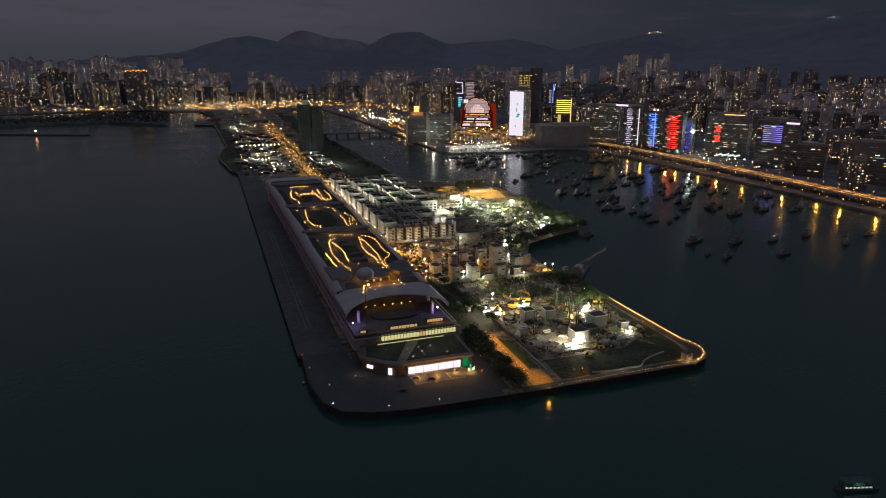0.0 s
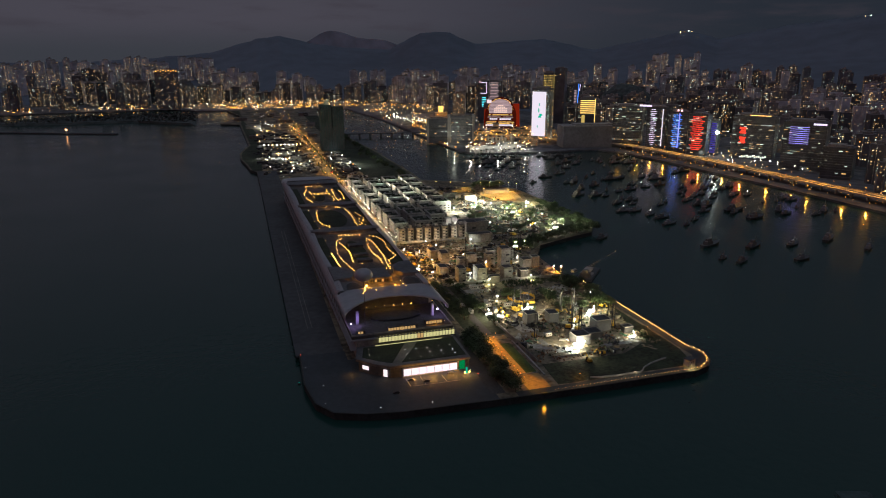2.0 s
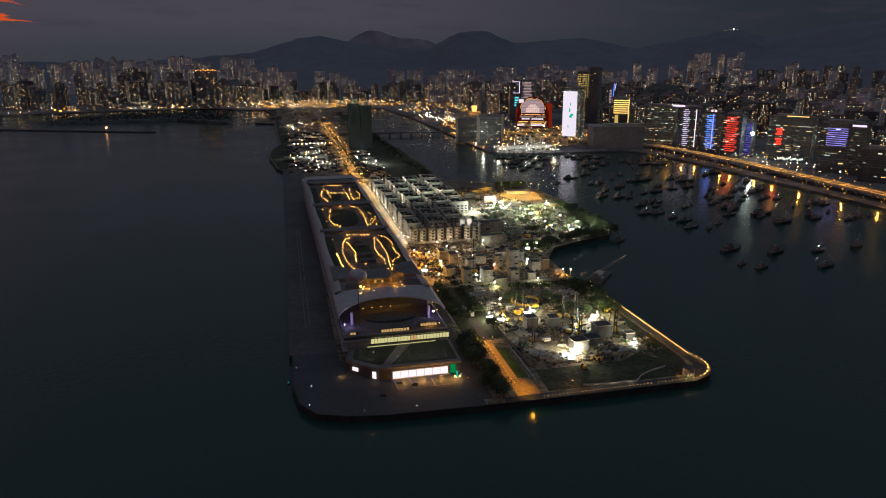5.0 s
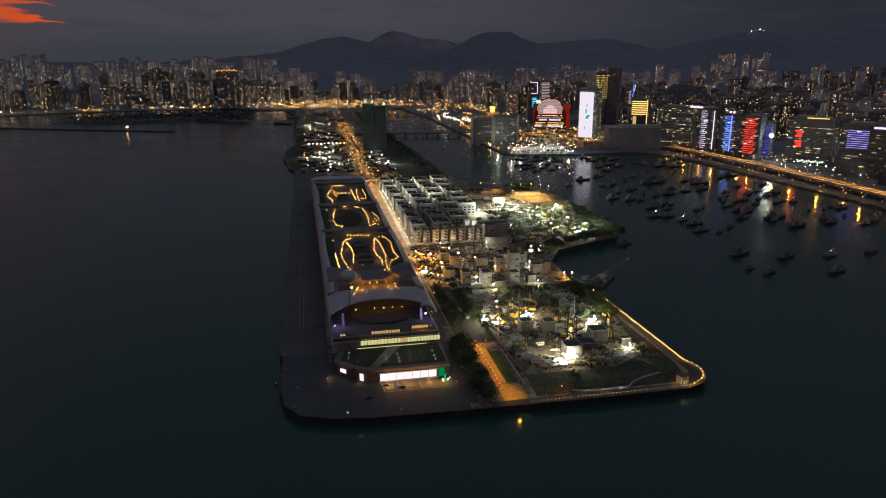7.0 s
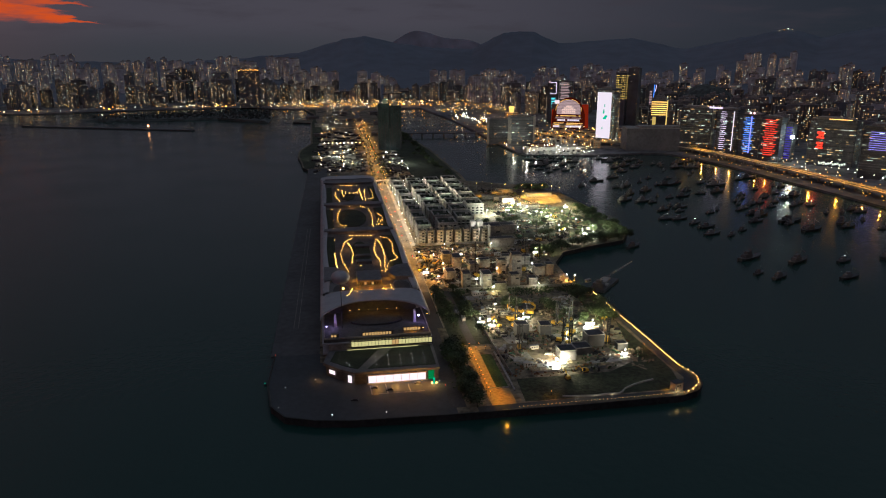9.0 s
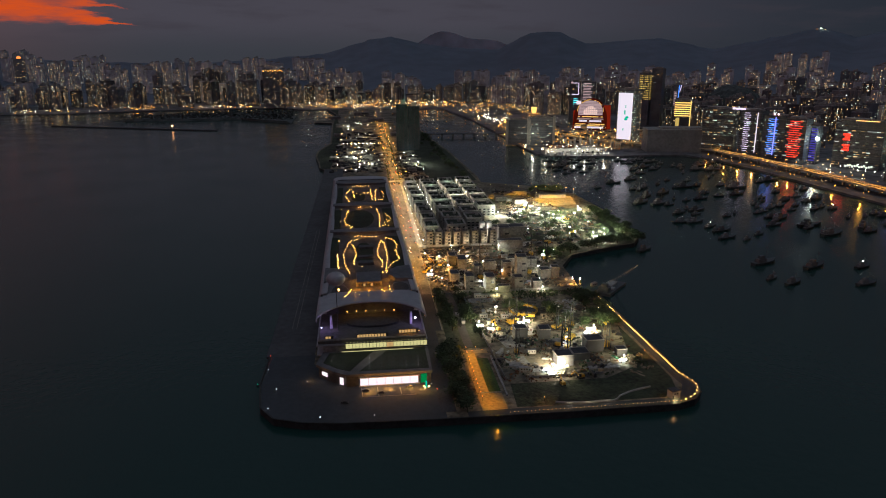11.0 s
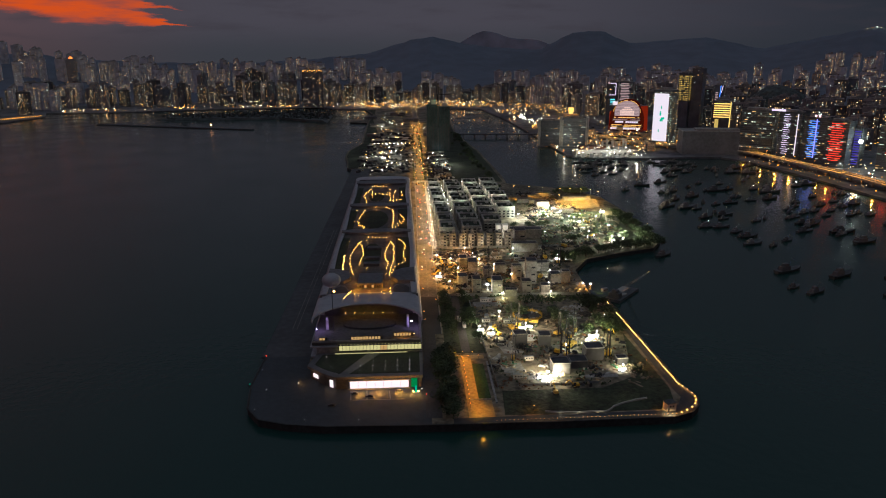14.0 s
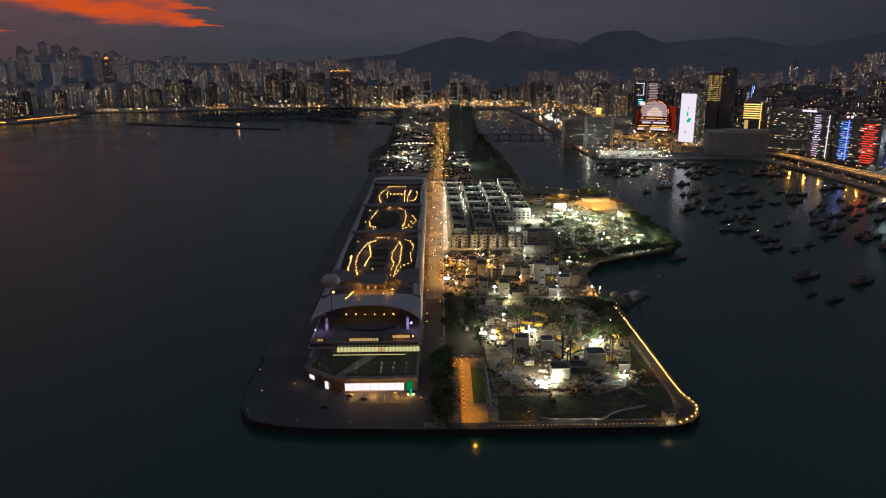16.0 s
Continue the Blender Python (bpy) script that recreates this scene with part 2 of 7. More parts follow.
M_CABIN = make("boat_cabin", (0.15, 0.16, 0.17), 0.5, 0, 0.4, 0.08, 0.2, 0.0, spread=0.4)
M_MATTGLASS = make("dim_wall_cladding", (0.05, 0.052, 0.055), 0.75, 0, 0.5, 0.05, 0.3, 0.0)
M_GLASS = glassy("dark_glass", (0.03, 0.035, 0.04))
M_REDROOF = make("brown_tile", (0.16, 0.08, 0.05), 0.8, 0, 0.6, 0.06, 0.3, 0.1)

E_WIN = shine("lit_windows", [(1, 0.62, 0.28), (1, 0.66, 0.32), (1, 0.46, 0.13), (0.80, 0.95, 0.88), (1, 0.72, 0.38), (1, 0.58, 0.24), (0.80, 0.95, 0.80), (1, 0.66, 0.30)], 0.06, 2.4)
E_OFF = shine("office_windows", [(0.62, 0.92, 0.80), (0.85, 1, 0.78), (1, 0.70, 0.34), (0.80, 1, 0.95), (1, 0.55, 0.2)], 0.04, 1.7)
E_GOLD = shine("gold_windows", [(1, 0.66, 0.15), (1, 0.72, 0.2)], 0.5, 1.2)
E_STREET = shine("street_lamp_glow", [(1, 0.40, 0.06), (1, 0.36, 0.045), (1, 0.62, 0.25), (0.85, 1, 0.82)], 0.7, 24.0)
E_SHORE = shine("shore_lamp_glow", [(1, 0.40, 0.05), (1, 0.34, 0.03), (1, 0.50, 0.12), (1, 0.8, 0.5)], 1.5, 8.0)
E_WARM = shine("warm_lamp_glow", [(1, 0.46, 0.085), (1, 0.50, 0.11)], 4.5, 14.0)
E_ROOFDOT = shine("white_dot_glow", [(1, 0.92, 0.78), (0.9, 0.97, 1)], 4.0, 9.0)
E_FLOOD = shine("flood_glow", [(1, 0.94, 0.78), (0.93, 1, 0.90)], 30.0, 60.0)
E_AMBER = shine("amber_glow", [(1, 0.36, 0.05), (1, 0.42, 0.08)], 1.2, 3.6)
E_SCREEN = shine("lit_hall_glass", [(1.0, 0.84, 0.90)], 1.15, 1.15, True)
E_BAND = shine("lit_gallery_glass", [(0.95, 0.92, 0.40), (0.86, 0.92, 0.42), (0.9, 0.84, 0.38), (0.7, 0.84, 0.38)], 0.26, 0.74)
E_DIM = shine("dim_wall_lamp", [(1, 0.50, 0.16)], 1.2, 2.2)
E_KIOSK = shine("kiosk_glow", [(1, 0.45, 0.12), (1, 0.62, 0.25), (1, 0.35, 0.06)], 0.08, 0.6)
E_GREEN = shine("green_wall_wash", [(0.0, 0.35, 0.10)], 0.5, 0.5)
E_RED = shine("red_glow", [(1, 0.06, 0.03)], 3.0, 6.0)
E_LEDWHITE = shine("led_white", [(0.92, 0.84, 0.97)], 0.95, 0.95)
E_LEDBLUE = shine("led_blue", [(0.04, 0.16, 1.0), (0.06, 0.25, 1.0)], 1.1, 2.0)
E_DIMBLUE = shine("led_dim_blue", [(0.10, 0.25, 1.0), (0.35, 0.30, 1.0)], 0.7, 1.1)
E_LEDRED = shine("led_red", [(1, 0.04, 0.02)], 1.2, 2.2)
E_LEDCYAN = shine("led_cyan", [(0.1, 0.75, 0.9)], 1.0, 1.6)
E_LEDPINK = shine("led_pink", [(1.0, 0.45, 0.55), (1.0, 0.70, 0.74), (1, 0.55, 0.4)], 0.20, 0.46)
E_LEDVIOLET = shine("led_violet", [(0.62, 0.52, 1.0), (0.85, 0.7, 1.0)], 0.7, 1.3)
E_LEDORANGE = shine("led_orange", [(1, 0.50, 0.10), (1, 0.6, 0.16)], 0.9, 1.6)
E_BRIGHT = shine("bright_plaza_glow", [(1, 0.90, 0.66), (0.88, 1, 0.88), (1, 0.58, 0.2)], 4.0, 30.0)
E_TEAL = shine("ferry_windows", [(0.45, 0.85, 0.70), (0.8, 1.0, 0.85)], 0.15, 0.5)
E_PURPLE = shine("lavender_lamp_glow", [(0.70, 0.66, 1.0)], 9.0, 9.0)
E_CLOCK = shine("jade_glow", [(0.0, 0.6, 0.4)], 0.8, 0.8)

# ---- building helpers ----


class Solid:
    """Collects plain solids into one mesh."""

    def __init__(self):
        self.v, self.f = [], []

    def add(self, verts, faces):
        n = len(self.v)
        self.v += [tuple(p) for p in verts]
        self.f += [tuple(i + n for i in f) for f in faces]
        return self

    def box(self, x, y, z, sx, sy, sz, rz=0.0, taper=1.0):
        """A box on its base z, centred on x, y, turned by rz degrees."""
        c, s = math.cos(radians(rz)), math.sin(radians(rz))
        out = []
        for k, t in ((0, 1.0), (1, taper)):
            for dx, dy in ((-1, -1), (1, -1), (1, 1), (-1, 1)):
                a, b = dx * sx / 2 * t, dy * sy / 2 * t
                out.append((x + a * c - b * s, y + a * s + b * c, z + k * sz))
        return self.add(out, [(3, 2, 1, 0), (4, 5, 6, 7), (0, 1, 5, 4), (1, 2, 6, 5), (2, 3, 7, 6), (3, 0, 4, 7)])

    def prism(self, pts, z0, z1, inset=1.0):
        n = len(pts)
        mx, my = sum(p[0] for p in pts) / n, sum(p[1] for p in pts) / n
        top = [(mx + (x - mx) * inset, my + (y - my) * inset, z1) for x, y in pts]
        area = sum(pts[i - 1][0] * pts[i][1] - pts[i][0] * pts[i - 1][1] for i in range(n))
        o = list(range(n)) if area > 0 else list(range(n))[::-1]
        faces = [tuple(o[::-1]), tuple(i + n for i in o)]
        faces += [(o[i - 1], o[i], o[i] + n, o[i - 1] + n) for i in range(n)]
        return self.add([(x, y, z0) for x, y in pts] + top, faces)

    def tube(self, x, y, z0, z1, r0, r1=None, n=8):
        r1 = r0 if r1 is None else r1
        ring = [(math.cos(6.28319 * i / n), math.sin(6.28319 * i / n)) for i in range(n)]
        v = [(x + r0 * c, y + r0 * s, z0) for c, s in ring] + [(x + r1 * c, y + r1 * s, z1) for c, s in ring]
        f = [tuple(range(n))[::-1], tuple(range(n, 2 * n))] + [(i, (i + 1) % n, (i + 1) % n + n, i + n) for i in range(n)]
        return self.add(v, f)

    def beam(self, a, b, w, h=None):
        a, b = Vector(a), Vector(b)
        d = (b - a).normalized()
        up = Vector((0, 0, 1)) if abs(d.z) < 0.95 else Vector((0, 1, 0))
        s = d.cross(up).normalized() * (w / 2)
        u = s.cross(d).normalized() * ((h or w) / 2)
        v = [p + q for p in (a, b) for q in (-s - u, s - u, s + u, -s + u)]
        return self.add(v, [(0, 1, 2, 3), (7, 6, 5, 4), (0, 4, 5, 1), (1, 5, 6, 2), (2, 6, 7, 3), (3, 7, 4, 0)])

    def gem(self, x, y, z, r, h=None):
        h = h or r
        v = [(x + r, y, z), (x, y + r, z), (x - r, y, z), (x, y - r, z), (x, y, z + h), (x, y, z - h)]
        return self.add(v, [(0, 1, 4), (1, 2, 4), (2, 3, 4), (3, 0, 4), (1, 0, 5), (2, 1, 5), (3, 2, 5), (0, 3, 5)])

    def ball(self, x, y, z, r, n=10, m=6):
        v = [(x + r * math.sin(3.14159 * j / m) * math.cos(6.28319 * i / n), y + r * math.sin(3.14159 * j / m) * math.sin(6.28319 * i / n), z + r * math.cos(3.14159 * j / m)) for j in range(m + 1) for i in range(n)]
        return self.add(v, [(j * n + i, (j + 1) * n + i, (j + 1) * n + (i + 1) % n, j * n + (i + 1) % n) for j in range(m) for i in range(n)])

    def quad(self, *p):
        return self.add(p, [tuple(range(len(p)))])

    def mesh(self, name):
        me = bpy.data.meshes.new(name)
        me.from_pydata(self.v, [], self.f)
        me.update()
        return me


def part(name, solid, material, parent=None, label="", at=None):
    """One mesh object, under a thing or a part of it."""
    me = solid if isinstance(solid, bpy.types.Mesh) else solid.mesh(name)
    if material and not me.materials:
        me.materials.append(material)
    ob = new(name, me)
    if at:
        ob.location = at
    if parent:
        ob.parent = parent
    if label:
        ob["label"] = label
    return ob


def thing(name, label, category, group="", x=0.0, y=0.0, z=0.0, rz=0.0, kind=""):
    ob = new(name)
    ob.matrix_basis = pose(x, y, z, 0, 0, rz)
    return tagged(ob, label, category, group, kind)


def structure(name, solid, material, label, category):
    return tagged(part(name, solid, material), label, category, kind="structure")


rnd = random.Random(7)
# ---- water, land and hills ----
structure("water", Solid().box(0, 2200, -3.0, 9000, 6400, 3.0), M_WATER, "dark harbour water with slow ripples at dusk", "water")

TIP = [(50, 442), (49, 400), (53, 372), (62, 358), (78, 352), (100, 348.5), (156, 347), (230, 347), (292, 348.5), (304, 353), (311, 361), (314, 371), (311, 384)]
COAST_E = [(307, 539), (296, 549), (299, 620), (318, 655), (360, 676), (396, 690), (414, 722), (413, 783), (417, 854), (409, 956), (356, 1027), (294, 1065),
           (296, 1122), (290, 1300), (286, 1429), (267, 1653), (260, 1736), (270, 2280), (290, 2520)]
COAST_W = [(-10, 2520), (30, 2300), (30, 2125), (-26, 2133), (-24, 2056), (27, 2030), (33, 1838), (41, 1566), (21, 1451), (22, 1372), (31, 1300), (37, 1236), (47, 1210)]
G = 4.0
land = structure("ground", Solid().prism(TIP + COAST_E + COAST_W, -2.5, G), M_GROUND, "earth and concrete promontory behind a sea wall", "ground")
land.data.materials.append(M_SEAWALL)
for p in land.data.polygons:
    p.material_index = int(abs(p.normal.z) < 0.5)
TOWN = [(410, 2330), (434, 2080), (444, 1726), (448, 1500), (453, 1362), (470, 1330), (590, 1313), (690, 1318), (735, 1310), (762, 1258), (781, 1100), (797, 868), (806, 647), (818, 300),
        (2600, 300), (3900, 2600), (3600, 3600), (1500, 4350), (-1500, 4350), (-3300, 3300), (-2400, 1700), (-1400, 1850), (-1125, 2085), (-1045, 2150),
        (-1010, 2330), (-1080, 2480), (-860, 2485), (-560, 2590), (-200, 2640), (-95, 2540), (-10, 2522), (290, 2522), (395, 2500)]
structure("ground_town", Solid().prism(TOWN, -2.5, 3.0), M_FARLAND, "built-up shore of the mainland at night", "ground")
# a low breakwater island off the western shore
structure("ground_island", Solid().prism([(-640, 2215), (-540, 2320), (-340, 2430), (-160, 2400), (-92, 2310), (-85, 2075), (-150, 2120), (-250, 2210), (-420, 2190)], -2.5, 6.0, 0.9),
          M_FARWOOD, "dark low wooded island beside the breakwater", "ground")
wall = Solid()
wall.beam((-745, 2087, 0.8), (-510, 1995, 0.8), 12, 4).beam((-510, 1995, 0.8), (-266, 1901, 0.8), 12, 4)
structure("breakwater", wall, M_APRON, "long low stone breakwater lying in the harbour", "breakwater")

CREST = [(-60, -0.8), (-35, -0.75), (-29.6, -0.8), (-26.4, -0.15), (-24.9, -0.08), (-22.4, -0.6), (-13.6, -0.92), (-9.3, -0.88), (-5.8, -0.68), (-1.4, -0.3), (2.1, 0.72), (3.75, 0.92),
         (6.2, 0.46), (8.75, 0.05), (12.2, 0.0), (14.5, 1.15), (15.4, 1.26), (16.9, 1.24), (18.8, 0.36), (21.5, 0.55), (24.1, 0.74), (28, -0.08), (31.4, 0.62), (34.8, 1.30),
         (36.9, 0.70), (40.1, 1.35), (43.8, 1.9), (47.2, 2.3), (50, 2.62), (70, 3.0)]


def crest(a):
    for (a0, e0), (a1, e1) in zip(CREST, CREST[1:]):
        if a0 <= a <= a1:
            u = (a - a0) / (a1 - a0)
            wig = 0.055 * noise.noise(Vector((a * 0.9, 3.1, 0))) + 0.03 * noise.noise(Vector((a * 2.7, 9.1, 0))) + 0.015 * noise.noise(Vector((a * 7.0, 5.1, 0)))
            return e0 + (e1 - e0) * u + wig
    return -0.8


def slope_start(a):
    return 3050 - 1150 * min(1, max(0, (a - 14) / 16))


def hill_height(x, y):
    a, r = math.degrees(math.atan2(x, y)), math.hypot(x, y)
    r0 = slope_start(a)
    if r <= r0:
        return 0.0
    u = min(1.0, (r - r0) / (4300 - r0))
    top = 203 + 4300 * math.tan(radians(crest(a)))
    rough = noise.fractal(Vector((x * 0.0025, y * 0.0025, 1.7)), 1.0, 2.1, 5) * 18 * u * (1 - u) * 2
    fine = noise.fractal(Vector((x * 0.012, y * 0.012, 0.3)), 1.0, 2.1, 3) * 4.0 * u
    return top * (u ** (1.45 + 0.75 * min(1, max(0, (a - 14) / 16)))) + rough + fine


def hills():
    s = Solid()
    na, nr = 620, 24
    for i in range(na + 1):
        a = radians(-52 + 110 * i / na)
        for j in range(nr + 1):
            r0 = slope_start(math.degrees(a))
            r = r0 + (4300 - r0) * j / nr
            x, y = r * math.sin(a), r * math.cos(a)
            s.v.append((x, y, 3.2 + hill_height(x, y) if j else 2.0))
        s.v.append((4480 * math.sin(a), 4480 * math.cos(a), 0.0))
    w = nr + 2
    s.f = [(i * w + j, i * w + j + 1, (i + 1) * w + j + 1, (i + 1) * w + j) for i in range(na) for j in range(w - 1)]
    return s


KNOLL = (1185, 1985, 125, 90, 102)


def on_knoll(x, y):
    return ((x - KNOLL[0]) / KNOLL[2]) ** 2 + ((y - KNOLL[1]) / KNOLL[3]) ** 2 < 1.1


def knoll():
    """A dark wooded hill among the towers."""
    s, n, m = Solid(), 64, 14
    cx, cy, rx, ry, top = KNOLL
    for j in range(m + 1):
        for i in range(n):
            a, u = 6.28319 * i / n, j / m
            x, y = cx + rx * (1 - u) * math.cos(a), cy + ry * (1 - u) * math.sin(a)
            lump = 5 * noise.noise(Vector((x * 0.03, y * 0.03, 0))) + 4 * noise.noise(Vector((x * 0.11, y * 0.11, 3)))
            s.v.append((x, y, 2.5 + (top - 2.5) * math.sin(u * 1.5708) ** 0.8 + lump * min(1, 3 * u)))
    s.f = [(j * n + i, j * n + (i + 1) % n, (j + 1) * n + (i + 1) % n, (j + 1) * n + i) for j in range(m) for i in range(n)]
    return s


structure("ground_knoll", knoll(), M_FARWOOD, "dark wooded knoll among the apartment towers", "hill")
hill = structure("backdrop", hills(), M_HILL, "dark wooded mountain ridge behind the town", "mountain")
for p in hill.data.polygons:
    p.use_smooth = True
far = Solid()
for i in range(61):
    a = radians(-6 + 24 * i / 60)
    d = math.degrees(a)
    e = 1.28 * math.exp(-((d - 7.6) / 1.9) ** 2) + 0.72 * math.exp(-((d - 11.2) / 2.6) ** 2) + 0.05 * noise.noise(Vector((d * 1.3, 0, 0))) - 2.2 * max(0, abs(d - 8) - 4) / 10
    far.v += [(4620 * math.sin(a), 4620 * math.cos(a), 0), (4640 * math.sin(a), 4640 * math.cos(a), 203 + 4640 * math.tan(radians(e))), (4680 * math.sin(a), 4680 * math.cos(a), 0)]
far.f = [(3 * i + k, 3 * i + k + 1, 3 * i + k + 4, 3 * i + k + 3) for i in range(60) for k in (0, 1)]
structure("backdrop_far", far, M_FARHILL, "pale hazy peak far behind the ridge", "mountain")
# lights of a road and stations on the ridge
ridge = Solid()
for az, de, r in ((34.2, 0, 2.4), (34.5, 0, 3.2), (34.75, 0, 3.6), (35.0, 0, 2.4), (46.3, -0.05, 3.2), (46.0, -0.05, 1.6), (41.6, -0.12, 1.2), (36.9, -0.08, 1.2), (45.7, -0.15, 2)):
    z = 206 + 4290 * math.tan(radians(crest(az) + de))
    ridge.gem(4280 * math.sin(radians(az)), 4280 * math.cos(radians(az)), z, r * 0.9, r * 0.7)
tagged(part("hilltop_lamps", ridge, E_STREET), "small amber lamps along the mountain ridge", "lamp", kind="stuff")

# ---- surfaces of the promontory ----
structure("pavement_quay", Solid().prism([(50.6, 441.9), (49.7, 400), (53.6, 372.4), (62.4, 358.7), (78.2, 352.7), (100, 349.2), (158, 347.7), (158, 427), (80, 427), (80, 441.9)], G - 1, G + 0.03), M_PAVE,
          "pale grey stone plaza at the end of the pier", "pavement")
structure("pavement_apron", Solid().box(63.5, 830, G - 1, 32, 776, 1.02), M_APRON, "dark concrete ship apron with worn tracks", "pavement")
tracks = Solid()
for x in (60.0, 63.2):
    tracks.box(x, 640, G, 0.5, 300, 0.05)
structure("trim_rails", tracks, M_ROADLIT, "two pale crane rails set in the apron", "rail")
structure("road_service", Solid().box(161.5, 515, G - 1, 14, 80, 1.03).box(159.5, 415, G - 1, 9, 120, 1.07), M_ASPH, "dark asphalt service road beside the terminal", "road")
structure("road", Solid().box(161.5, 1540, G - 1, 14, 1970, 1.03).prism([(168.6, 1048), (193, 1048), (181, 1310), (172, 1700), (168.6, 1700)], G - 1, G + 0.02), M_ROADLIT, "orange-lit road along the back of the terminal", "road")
kerbs = Solid()
for x in (154.2, 168.9):
    kerbs.box(x, 1500, G, 0.5, 2050, 0.16)
structure("trim_kerb", kerbs, M_CONC, "concrete kerbs along the road", "kerb")
marks = Solid()
for i in range(112):
    marks.box(161.5, 560 + i * 10, G + 0.03, 0.25, 4, 0.02)
structure("trim_road_marks", marks, M_PALE, "white broken lane line", "road mark")
# the amber of the path lamps is partly put into the paving colour
structure("pavement_path", Solid().box(182.4, 393, G - 1, 7.2, 80, 1.04).box(189.8, 363.6, G - 1, 7.4, 21.2, 1.04).box(184, 435, G - 1, 22, 6, 1.04), make("ochre_paving", (0.36, 0.25, 0.11), 0.8, 0, 0.5, 0.06, 0.3, 0.1), "amber-lit paved path beside a lawn", "pavement")
structure("lawn", Solid().prism([(186.2, 376), (193.4, 376), (193.4, 424), (186.2, 424)], G - 1, G + 0.06), M_LAWN, "small rectangular lawn beside the path", "lawn")
structure("pavement_promenade", Solid().prism([(170, 348.5), (292, 350), (303, 354.5), (309.5, 362), (312, 371), (309.5, 384), (306, 537), (301, 540), (303.5, 382), (304.5, 372), (300, 363), (290, 356.5), (170, 354)], G - 1, G + 0.05),
          M_PAVE, "narrow paved promenade along the sea wall", "pavement")
structure("ground_scrub", Solid().prism([(199, 356), (288, 358), (298, 364), (302, 383), (299, 470), (285, 400), (262, 386), (201, 385)], G - 1, G + 0.08), M_SCRUB, "rough dark grass by the sea wall", "ground")
structure("ground_scrub_east", Solid().prism([(302, 640), (320, 660), (396, 693), (411, 723), (410, 783), (413, 852), (380, 770), (340, 705), (305, 665)], G - 1, G + 0.08), M_SCRUB, "dark bushy shore", "ground")
structure("ground_scrub_plot", Solid().prism([(286, 706), (318, 708), (372, 712), (392, 760), (386, 862), (346, 866), (318, 842), (288, 800)], G - 1, G + 0.06), M_SCRUB, "dark overgrown plot between the site lamps", "ground")
structure("ground_scrub_north", Solid().prism([(215, 1090), (290, 1080), (286, 1300), (281, 1429), (263, 1650), (256, 1730), (262, 2250), (222, 2250), (215, 1400)], G - 1, G + 0.08), M_SCRUB, "dark undeveloped strip of the promontory", "ground")
structure("ground_verge", Solid().prism([(170, 441), (198, 441), (193, 552), (170, 552)], G - 1, G + 0.07), M_SCRUB, "dark planted verge beside the building plot", "ground")
structure("road_site", Solid().prism([(181, 442), (187, 442), (184, 690), (178, 690)], G - 1, G + 0.11), M_ASPH, "narrow site road past the verge", "road")
structure("ground_scrub_west", Solid().prism([(40, 1225), (34, 1300), (25, 1372), (25, 1451), (45, 1566), (37, 1838), (31, 2027), (34, 2300), (0, 2500), (30, 2500), (40, 2100), (66, 1800), (70, 1500), (58, 1300), (56, 1225)], G - 1, G + 0.08), M_SCRUB, "dark overgrown shore strip", "ground")
forecourt = Solid()
for x, d in ((111, 11), (120.5, 12), (134, 9)):
    forecourt.box(x, 384, G, 0.45, d, 0.06, 4)
structure("trim_forecourt_lines", forecourt.box(128, 378.4, G, 30, 0.3, 0.06), M_PALE, "pale bay lines on the forecourt paving", "road mark")
coping = Solid()
loop = TIP + COAST_E[:2]
for a, b in zip(loop, loop[1:]):
    coping.beam((*a, G + 0.25), (*b, G + 0.25), 0.9, 0.7)
structure("trim_sea_wall", coping, M_SEAWALL, "dark concrete coping of the sea wall", "sea wall")

# ---- the cruise terminal ----
term = thing("terminal_building", "long white-edged cruise terminal with a lit roof garden", "building")
TURN_T = Matrix.Translation((117, 440, 0)) @ pose(0, 0, 0, 0, 0, 0.9) @ Matrix.Translation((-117, -440, 0))
term.matrix_basis = TURN_T
X0, X1, YF, YB = 83.0, 153.0, 428.0, 955.0
XC = (X0 + X1) / 2
ZR = 31.4
part("wall", Solid().prism([(X0 + 3, YF), (X1 - 1, YF), (X1 - 1, 476), (X0 + 3, 476)], G, 17.4), M_CONC, term, "lower front storeys")
part("wall", Solid().prism([(X0 + 3, 476), (X1 - 2, 476), (X1 - 2, YB), (X1 - 12, YB + 14), (X0 + 14, YB + 14), (X0 + 3, YB)], G, 30.0), M_CONC, term)
part("deck", Solid().box(XC, 452, 18.2, X1 - X0, 50, 1.8), M_DECK, term, "paved front terrace")
for z in (10.5, 17.0, 24.0):
    y0 = YF - 2 if z < 20 else 477
    part("floor_slab", Solid().prism([(X0 - 1, y0), (X1 + 1, y0), (X1 + 1, YB), (X0 - 1, YB)], z, z + 0.9), M_WHITE, term)
col = Solid().box(0, 0, 0, 0.7, 0.7, 25.5).mesh("column")
for i in range(47):
    for x in (X0, X1):
        part("column", col, M_CONC, term, at=(x, 482 + i * 10, G))
part("roof_deck", Solid().prism([(X0, 482), (X1, 482), (X1, YB), (X1 - 9, YB + 14), (X0 + 12, YB + 14), (X0, YB)], 30.0, ZR), M_DECK, term, "paved roof park")


